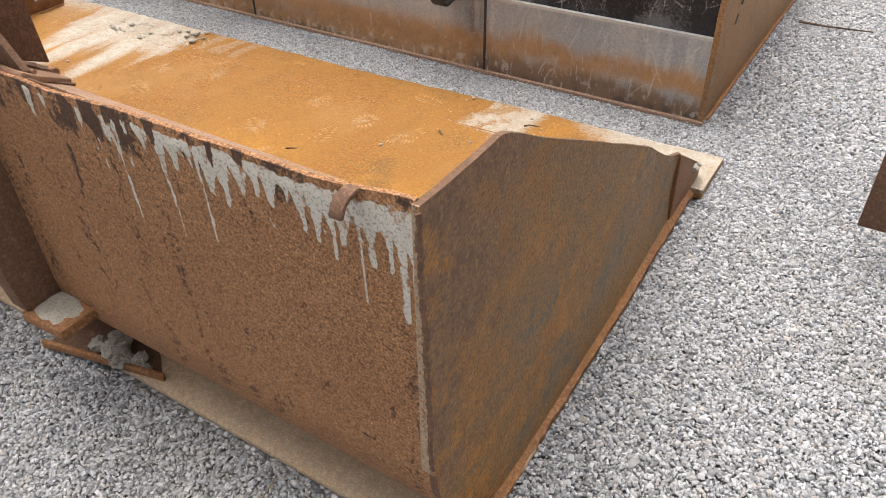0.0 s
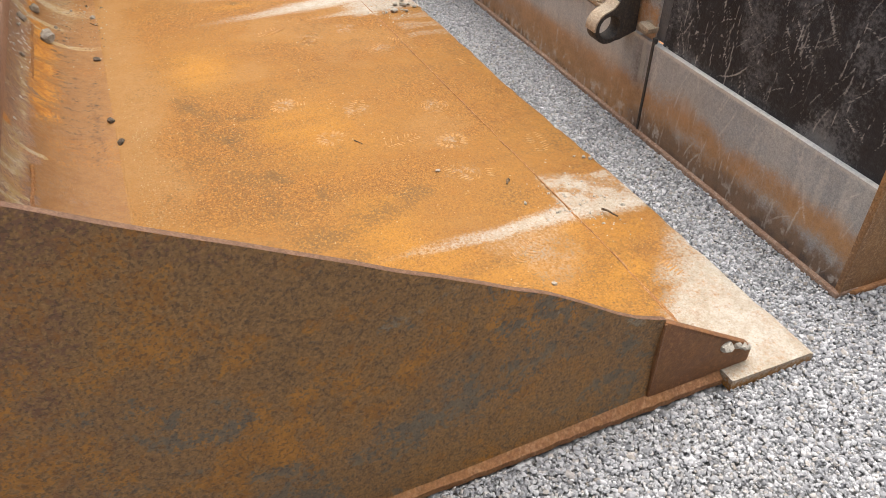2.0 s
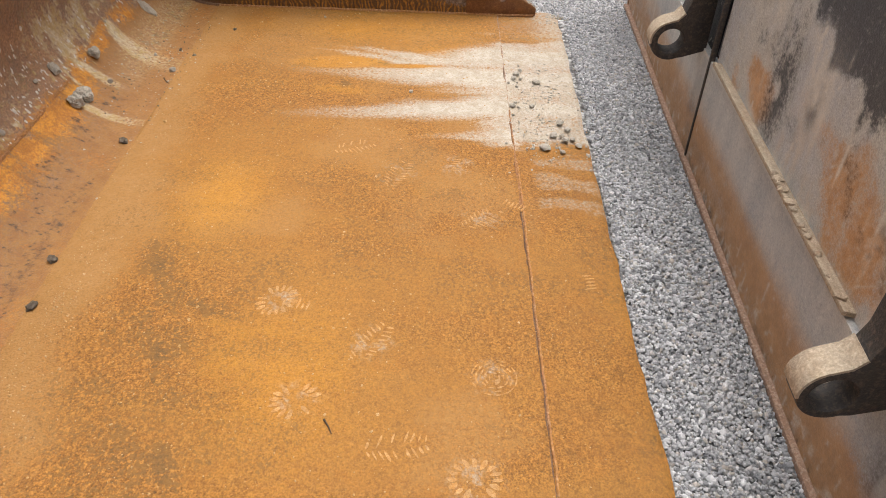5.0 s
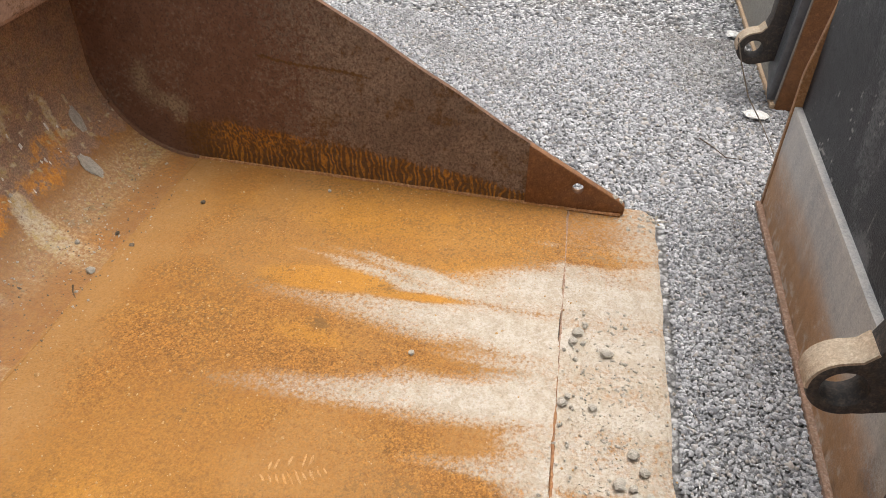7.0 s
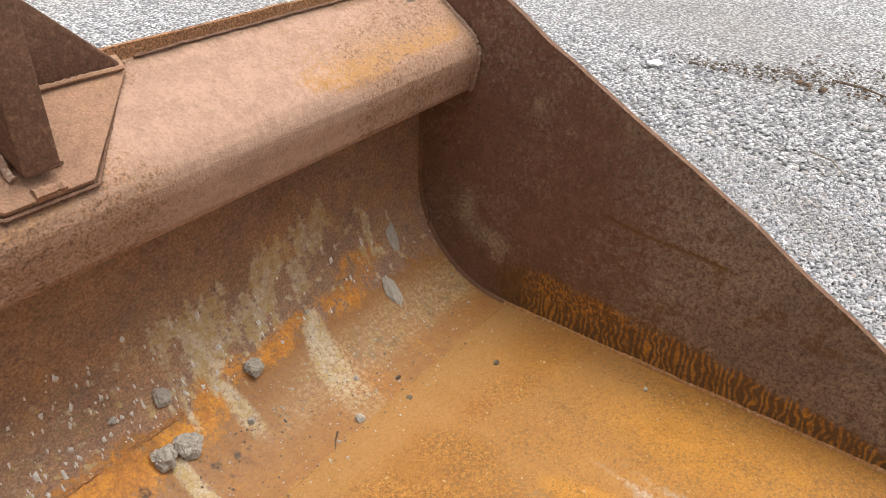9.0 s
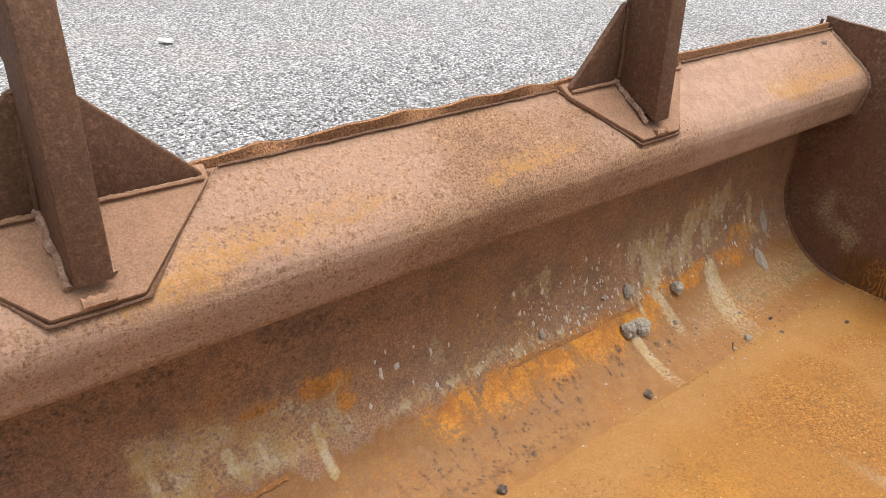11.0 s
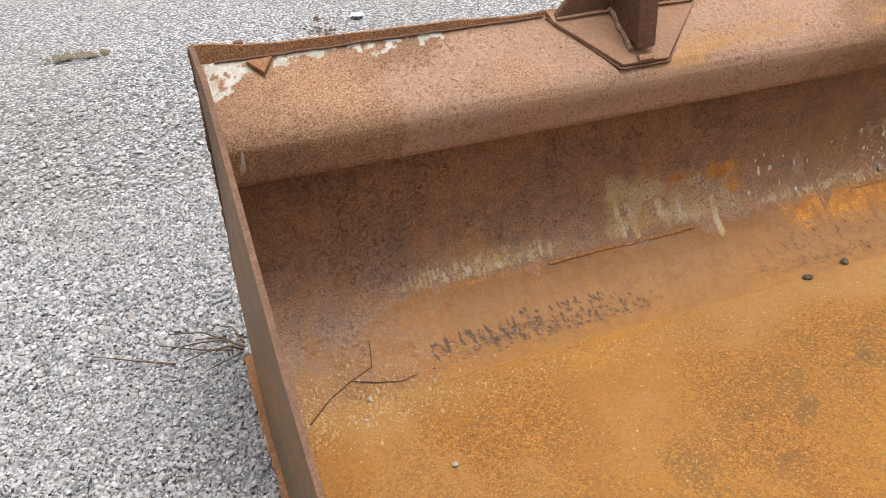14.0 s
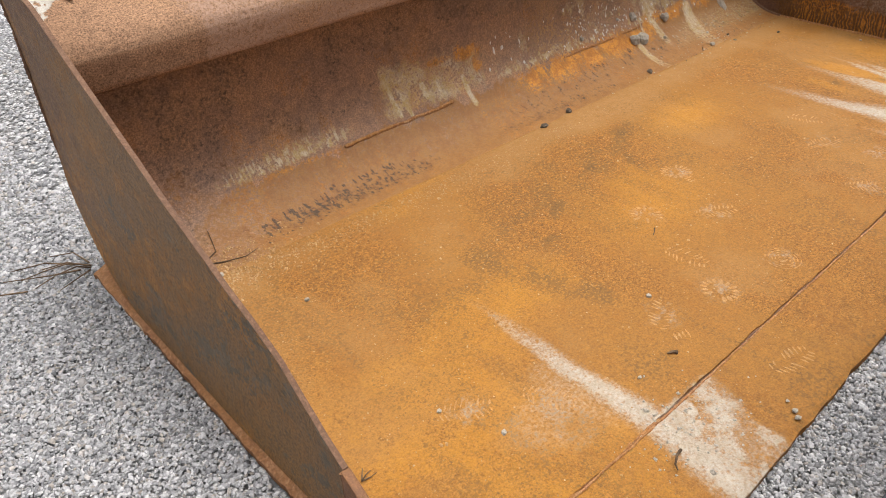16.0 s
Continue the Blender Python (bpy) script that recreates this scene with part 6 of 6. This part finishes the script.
for k, (x, y, r) in enumerate(((-3.050, 0.938, 0.012), (-3.127, 0.858, 0.008), (-2.88, 0.80, 0.009), (-3.13, 0.715, 0.006), (-0.738, 1.222, 0.009), (-0.735, 1.765, 0.006), (-0.795, 1.905, 0.006), (-1.385, 1.835, 0.008), (-0.625, 0.955, 0.009), (-0.60, 1.02, 0.006),
                               (-1.27, 2.300, 0.007), (-1.285, 2.285, 0.006), (-1.30, 2.26, 0.004), (-3.51, 1.38, 0.006), (-2.95, 1.74, 0.008), (-1.13, 2.0, 0.006))):
    build_clod(x, y, r, 450 + k, M_clod, "pebble", "small pale grey pebble on the bucket's floor", 0.75, 1)
for k, (x, y, r) in enumerate(((-3.036, 2.147, 0.013), (-2.88, 2.065, 0.010), (-2.64, 2.150, 0.014), (-2.682, 2.213, 0.014), (-2.705, 2.205, 0.010), (-2.78, 2.205, 0.011), (-3.09, 2.085, 0.012), (-2.88, 2.125, 0.009),
                               (-3.06, 2.075, 0.009), (-2.71, 2.180, 0.011), (-2.745, 2.225, 0.009), (-2.655, 2.250, 0.010), (-3.12, 2.10, 0.007), (-2.90, 2.075, 0.007), (-2.69, 2.235, 0.010), (-2.62, 2.20, 0.008))):
    build_clod(x, y, r, 480 + k, M_clod, "concrete_clod", "crumbled grey concrete clod on the pale lip", 0.55, 2)


def build_crumbs(name, label, count, where, size, mat, seed):
    """A strewing of grit too fine to pick apart, resting on the bucket's inside."""
    r = np.random.RandomState(seed)
    pts = []
    while len(pts) < count:
        x, y = where(r)
        if XL + 0.01 < x < XR - 0.01 and 0.70 < y < YLIP - 0.02:
            pts.append((x, y, shell_floor(x, y) + 0.001 - (0.004 if y > YS else 0)))
    s = (size * r.lognormal(0, 0.45, count)).clip(0.0012, 0.012)
    co, faces, tone = scatter(np.array(pts), s, seed + 1)
    ob = finish(name, quads(name, co, faces), mat, smooth=False)
    tagged(ob, label, "grit", kind="stuff")


build_crumbs("floor_grit", "sandy rust crumbs strewn over the bucket's floor", 4600, lambda r: (r.uniform(XL, XR), 0.95 + 1.35 * r.beta(0.9, 1.3)), 0.0021, M_crumb, 21)
build_crumbs("corner_grit", "sandy crumbs gathered in the bucket's rear corner", 1500, lambda r: (XR - abs(r.normal(0, 0.20)), 0.96 + r.normal(0, 0.055)), 0.0046, M_crumb, 23)
build_crumbs("foot_grit", "rust crumbs along the foot of the bucket's back", 1300, lambda r: (r.choice([r.uniform(-1.5, -0.6), r.uniform(-2.2, -0.6)]), 0.99 + abs(r.normal(0, 0.05))), 0.0026, M_crumb, 25)
build_crumbs("lip_grit", "grey concrete grit on the pale lip", 520, lambda r: (r.choice([-3.05, -2.72, -1.1, -2.9]) + r.normal(0, 0.09), 2.16 + r.normal(0, 0.06)), 0.0045, M_clod, 27)
build_crumbs("back_grit", "grey concrete grit on the curved foot of the back", 260, lambda r: (-3.10 + r.normal(0, 0.30), r.uniform(0.76, 1.0)), 0.0030, M_clod, 29)
build_crumbs("dark_grit", "dark rust scales on the curved foot of the back", 320, lambda r: (r.uniform(-3.5, -2.7), r.uniform(0.80, 0.98)), 0.0024, M_darkclod, 35)
build_crumbs("tip_grit", "gravel kicked up beside the corner of the lip", 26, lambda r: (-3.565 + r.normal(0, 0.03), 2.235 + r.normal(0, 0.022)), 0.012, M_clod, 33)


def build_spatter():
    """Splashes of cement stuck to the steep part of the back: small drops drawn out downwards."""
    r = np.random.RandomState(41)
    n = 240
    x = np.where(r.uniform(0, 1, n) < 0.7, r.normal(-2.62, 0.20, n), r.uniform(-3.5, -1.9, n))
    z = 0.14 + 0.22 * r.beta(1.2, 2.6, n)
    keep = (x > -3.55) & (x < -1.8)
    x, z = x[keep], z[keep]
    a = np.arccos(np.clip(1 - (z - ZF) / RC, 0, 1))
    y = YB + RC - RC * np.sin(a)
    co, faces, tone = scatter(np.zeros((len(x), 3)), (0.0060 * r.lognormal(0, 0.5, len(x))).clip(0.003, 0.016), 42, 0.45)
    co = co.reshape(-1, 8, 3) * np.array([0.75, 1.0, 1.0]) * np.stack([np.ones(len(x)), r.uniform(0.9, 1.9, len(x)), np.ones(len(x))], -1)[:, None]
    c, s = np.cos(a)[:, None], np.sin(a)[:, None]
    out = np.stack([co[:, :, 0] + x[:, None], co[:, :, 1] * c + co[:, :, 2] * s + y[:, None], -co[:, :, 1] * s + co[:, :, 2] * c + z[:, None]], -1)
    ob = finish("cement_spatter", quads("cement_spatter", out.reshape(-1, 3), faces), M_scab, smooth=False)
    tagged(ob, "pale drops of dried cement stuck to the bucket's back", "cement spatter", kind="stuff")


build_spatter()


def print_mesh(kind, cx, cy, turn, seed):
    """Tread marks of a boot in the rust dust: thin pale bars."""
    r = random.Random(seed)
    bars = []      # centre x, y, direction, half length, half width
    if kind == "heel":
        for k in range(15):
            a = radians(-160 + 320 / 14 * k)
            u, v = 0.034 * math.cos(a), 0.042 * math.sin(a)
            bars.append((u, v, math.atan2(v, u), 0.0115 + r.uniform(-0.003, 0.002), 0.0046))
    elif kind == "ball":
        for ring, rad_ in enumerate((0.010, 0.019, 0.028, 0.037, 0.046)):
            n = 4 + 3 * ring
            for k in range(n):
                a = 2 * math.pi * k / n + r.uniform(-0.05, 0.05)
                if r.random() < 0.35:
                    continue
                bars.append((rad_ * math.cos(a), rad_ * math.sin(a), a + math.pi / 2, rad_ * math.pi / n * 0.85, 0.0018))
        bars += [(0.0, 0.008, 0.2, 0.010, 0.005), (0.006, -0.012, 1.0, 0.010, 0.005)]
    elif kind == "bars":
        for k in range(6):
            bars.append((0.011 * k - 0.028, r.uniform(-0.003, 0.003), math.pi / 2, 0.014 + r.uniform(-0.005, 0.003), 0.0027))
    else:
        for j in range(10):
            v = 0.0125 * (j - 4.5)
            half = 0.036 * math.sqrt(max(0.05, 1 - (v / 0.068) ** 2))
            for side in (-1, 1):
                bars.append((side * half * 0.52, v + r.uniform(-0.001, 0.001), side * 0.38 + r.uniform(-0.1, 0.1), half * r.uniform(0.30, 0.46), r.uniform(0.0018, 0.0028)))
    bm = bmesh.new()
    c, s = math.cos(radians(turn)), math.sin(radians(turn))
    for u, v, a, l, w in bars:
        if r.random() < 0.12:
            continue
        top = []
        for k in range(8):
            t = 2 * math.pi * k / 8
            du, dv = l * math.cos(t) * (1 + 0.25 * r.uniform(-1, 1)), w * math.sin(t) * (1 + 0.4 * r.uniform(-1, 1))
            pu, pv = u + du * math.cos(a) - dv * math.sin(a), v + du * math.sin(a) + dv * math.cos(a)
            x, y = cx + pu * c - pv * s, cy + pu * s + pv * c
            z = ZF + float(0.004 * (fbm(np.array(x * 2.2), np.array(y * 2.2), 2) - 0.5)) - (0.004 if y > YS else 0)
            top.append((x, y, z))
        f = bm.faces.new([bm.verts.new((x, y, z + 0.0011)) for x, y, z in top])
        low = [bm.verts.new((x, y, z - 0.002)) for x, y, z in top]
        for k in range(8):
            bm.faces.new((f.verts[k], low[k], low[(k + 1) % 8], f.verts[(k + 1) % 8]))
    return bm


PRINTS = (("heel", -1.535, 1.945, 180), ("ball", -1.775, 1.985, 95), ("sole", -1.86, 1.725, 60), ("bars", -1.97, 1.545, 80), ("heel", -1.98, 1.50, 60), ("heel", -1.70, 1.59, 20),
          ("sole", -2.49, 1.735, 70), ("bars", -2.54, 1.895, 175), ("sole", -2.30, 1.965, 40), ("bars", -2.36, 2.05, 60), ("sole", -1.35, 1.90, 120), ("bars", -1.32, 1.98, 150),
          ("sole", -0.94, 1.90, 30), ("sole", -0.78, 1.80, 60), ("bars", -2.08, 2.215, 10), ("sole", -1.43, 2.20, 80), ("sole", -1.60, 1.80, 10), ("bars", -0.74, 2.22, 20), ("sole", -2.62, 1.60, 20))
for k, (kind, x, y, turn) in enumerate(PRINTS):
    part("boot_print", print_mesh(kind, x, y, turn, 500 + k), M_print, bucket, "pale boot tread mark in rust dust", smooth=False)["kind"] = "stuff"


def build_twig(name, label, points, radius, mat, category="twig"):
    a = Vector(points[0][0])
    bm = bmesh.new()
    for k, line in enumerate(points):
        t = tube([Vector(p) - a for p in line], [radius * (1 - 0.55 * j / max(1, len(line) - 1)) for j in range(len(line))], 5, 0.15, k)
        me = bpy.data.meshes.new("tmp")
        t.to_mesh(me)
        t.free()
        bm.from_mesh(me)
        bpy.data.meshes.remove(me)
    bmesh.ops.recalc_face_normals(bm, faces=bm.faces)
    me = bpy.data.meshes.new(name)
    bm.to_mesh(me)
    bm.free()
    ob = finish(name, me, mat)
    ob.location = a
    tagged(ob, label, category)


def rest(*pts):
    return [(x, y, shell_floor(x, y) + h) for x, y, h in pts]


build_twig("twig", "thin forked dark twig lying in the bucket's corner",
           [rest((-0.475, 0.985, 0.004), (-0.54, 0.92, 0.003), (-0.60, 0.885, 0.003), (-0.66, 0.862, 0.003), (-0.668, 0.83, 0.004), (-0.675, 0.795, 0.003)),
            rest((-0.60, 0.885, 0.003), (-0.66, 0.91, 0.004), (-0.72, 0.925, 0.003), (-0.765, 0.918, 0.006))], 0.0024, M_twig)
build_twig("twig", "short dark twig on the bucket's floor", [rest((-2.995, 0.926, 0.002), (-2.975, 0.938, 0.002), (-2.957, 0.956, 0.002))], 0.0022, M_twig)
build_twig("twig", "short dark twig on the bucket's floor", [rest((-1.655, 1.655, 0.003), (-1.638, 1.666, 0.003), (-1.622, 1.674, 0.003))], 0.0022, M_twig)
build_twig("twig", "curled brown leaf stalk by the pale patch", [rest((-1.02, 2.185, 0.006), (-1.00, 2.19, 0.012), (-0.98, 2.20, 0.008), (-0.975, 2.21, 0.003))], 0.0036, M_twig)
build_twig("dead_leaf", "small curled brown leaf on the bucket's floor", [rest((-1.258, 2.010, 0.003), (-1.250, 2.002, 0.006), (-1.240, 1.996, 0.003))], 0.006, M_twig, "leaf")
build_twig("twig", "dry curled tuft on the bucket's floor", [rest((-0.50, 1.80, 0.002), (-0.515, 1.795, 0.005), (-0.53, 1.79, 0.002)), rest((-0.50, 1.80, 0.002), (-0.52, 1.805, 0.003), (-0.535, 1.803, 0.002)), rest((-0.50, 1.80, 0.002), (-0.512, 1.785, 0.004), (-0.52, 1.775, 0.002))], 0.0018, M_twig)
for stalk in (((-0.38, 0.60, 0.012), (-0.33, 0.57, 0.030), (-0.27, 0.55, 0.024), (-0.20, 0.53, 0.012)), ((-0.375, 0.61, 0.012), (-0.34, 0.61, 0.034), (-0.28, 0.60, 0.026), (-0.22, 0.60, 0.012)),
              ((-0.37, 0.59, 0.012), (-0.33, 0.545, 0.020), (-0.26, 0.515, 0.012)), ((-0.38, 0.58, 0.012), (-0.36, 0.52, 0.028), (-0.30, 0.46, 0.012)), ((-0.37, 0.62, 0.012), (-0.34, 0.65, 0.024), (-0.27, 0.66, 0.012)),
              ((-0.345, 0.56, 0.012), (-0.28, 0.50, 0.020), (-0.19, 0.46, 0.012)), ((-0.35, 0.60, 0.012), (-0.27, 0.575, 0.018), (-0.16, 0.50, 0.012))):
    build_twig("dry_stalk", "bent dry stalk on the gravel beside the bucket", [list(stalk)], 0.0030, M_twig, "dry stalk")
build_twig("twig", "thin dry stick on the gravel", [[(-0.20, 0.60, 0.012), (-0.10, 0.55, 0.018), (0.02, 0.47, 0.012)]], 0.0030, M_twig)
build_twig("twig", "thin dry stick on the gravel", [[(-0.42, 3.68, 0.012), (-0.30, 3.66, 0.018), (-0.12, 3.70, 0.012)]], 0.006, M_twig)
build_twig("twig", "thin stalk on the gravel behind the bucket", [[(-0.80, 0.50, 0.012), (-0.78, 0.58, 0.020), (-0.80, 0.66, 0.014)]], 0.0035, M_straw)
build_twig("wire", "thin slack wire hanging from the third bucket's lug", [[(-4.50, 2.535, 0.20), (-4.44, 2.555, 0.135), (-4.32, 2.58, 0.07), (-4.20, 2.62, 0.03), (-4.05, 2.64, 0.012)]], 0.003, M_darkclod, "wire")
build_twig("wire", "thin wire lying on the gravel", [[(-4.10, 2.42, 0.012), (-4.044, 2.456, 0.016), (-3.994, 2.490, 0.012), (-3.992, 2.540, 0.012)]], 0.0022, M_twig, "wire")


def build_scrap(x, y, r, seed, label):
    bm = lump((0, 0, 0), r, seed, 0.22, 3)
    me = bpy.data.meshes.new("scrap")
    bm.to_mesh(me)
    bm.free()
    ob = finish("scrap", me, M_white)
    ob.location = (x, y, 0.014)
    tagged(ob, label, "litter")


build_scrap(-4.31, 2.615, 0.036, 601, "crumpled white scrap on the gravel")
build_scrap(-5.03, 2.62, 0.030, 602, "crumpled white scrap on the gravel")
build_scrap(-1.58, -2.585, 0.045, 603, "pale stone scrap on the gravel")
build_scrap(-2.92, -3.19, 0.045, 604, "pale stone scrap on the gravel")
build_scrap(-4.85, 0.85, 0.040, 605, "pale flat scrap on the gravel")


def build_dirt(x, y, rx, ry, seed, count, mat, label, size=0.016):
    """A low spill of dirt on the gravel, made of many crumbs."""
    r = np.random.RandomState(seed)
    px, py = x + r.normal(0, rx, count), y + r.normal(0, ry, count)
    co, faces, tone = scatter(np.stack([px, py, 0.008 + r.uniform(0, 0.006, count)], -1), (size * r.lognormal(0, 0.4, count)).clip(0.006, 0.05), seed + 1, 0.45)
    ob = finish("dirt_spill", quads("dirt_spill", co, faces), mat, smooth=False)
    tagged(ob, label, "dirt", kind="stuff")


build_dirt(-6.15, 1.72, 0.06, 0.14, 701, 110, M_darkclod, "dark dirt and bark spilled on the gravel")
build_dirt(-6.0, 1.20, 0.03, 0.26, 702, 60, M_twig, "thin scatter of dirt on the gravel")
build_dirt(-1.29, -2.34, 0.07, 0.06, 703, 34, M_darkclod, "small dark dirt spot on the gravel")
build_dirt(-1.32, -2.58, 0.05, 0.04, 704, 14, M_darkclod, "small dark dirt spot on the gravel")
build_dirt(0.15, -2.50, 0.07, 0.03, 705, 110, M_straw, "small heap of dry straw and dirt on the gravel")
for k, (x, y, rx, ry, count) in enumerate(((-6.02, 0.75, 0.05, 0.13, 150), (-6.13, 1.10, 0.05, 0.16, 220), (-5.64, 1.78, 0.08, 0.16, 110), (-6.35, 1.35, 0.10, 0.25, 150))):
    build_dirt(x, y, rx, ry, 710 + k, count, M_darkclod, "thin scatter of dark dirt on the gravel", 0.0085)
build_twig("twig", "thin dry stick lying on the far gravel", [[(-6.15, 1.22, 0.012), (-6.10, 1.36, 0.022), (-6.06, 1.46, 0.016), (-6.02, 1.57, 0.012)]], 0.006, M_twig)
build_twig("dry_stalk", "bent pale stalk on the gravel", [[(-5.20, 1.34, 0.012), (-5.14, 1.43, 0.020), (-5.06, 1.49, 0.012)]], 0.0035, M_straw, "dry stalk")
build_twig("dry_stalk", "bent pale stalk on the gravel", [[(-4.57, 1.29, 0.012), (-4.47, 1.31, 0.024), (-4.39, 1.38, 0.012)]], 0.0035, M_straw, "dry stalk")
build_scrap(-5.82, 0.45, 0.040, 606, "pale flat scrap on the gravel")
build_scrap(-4.84, 0.92, 0.030, 607, "pale flat scrap on the gravel")
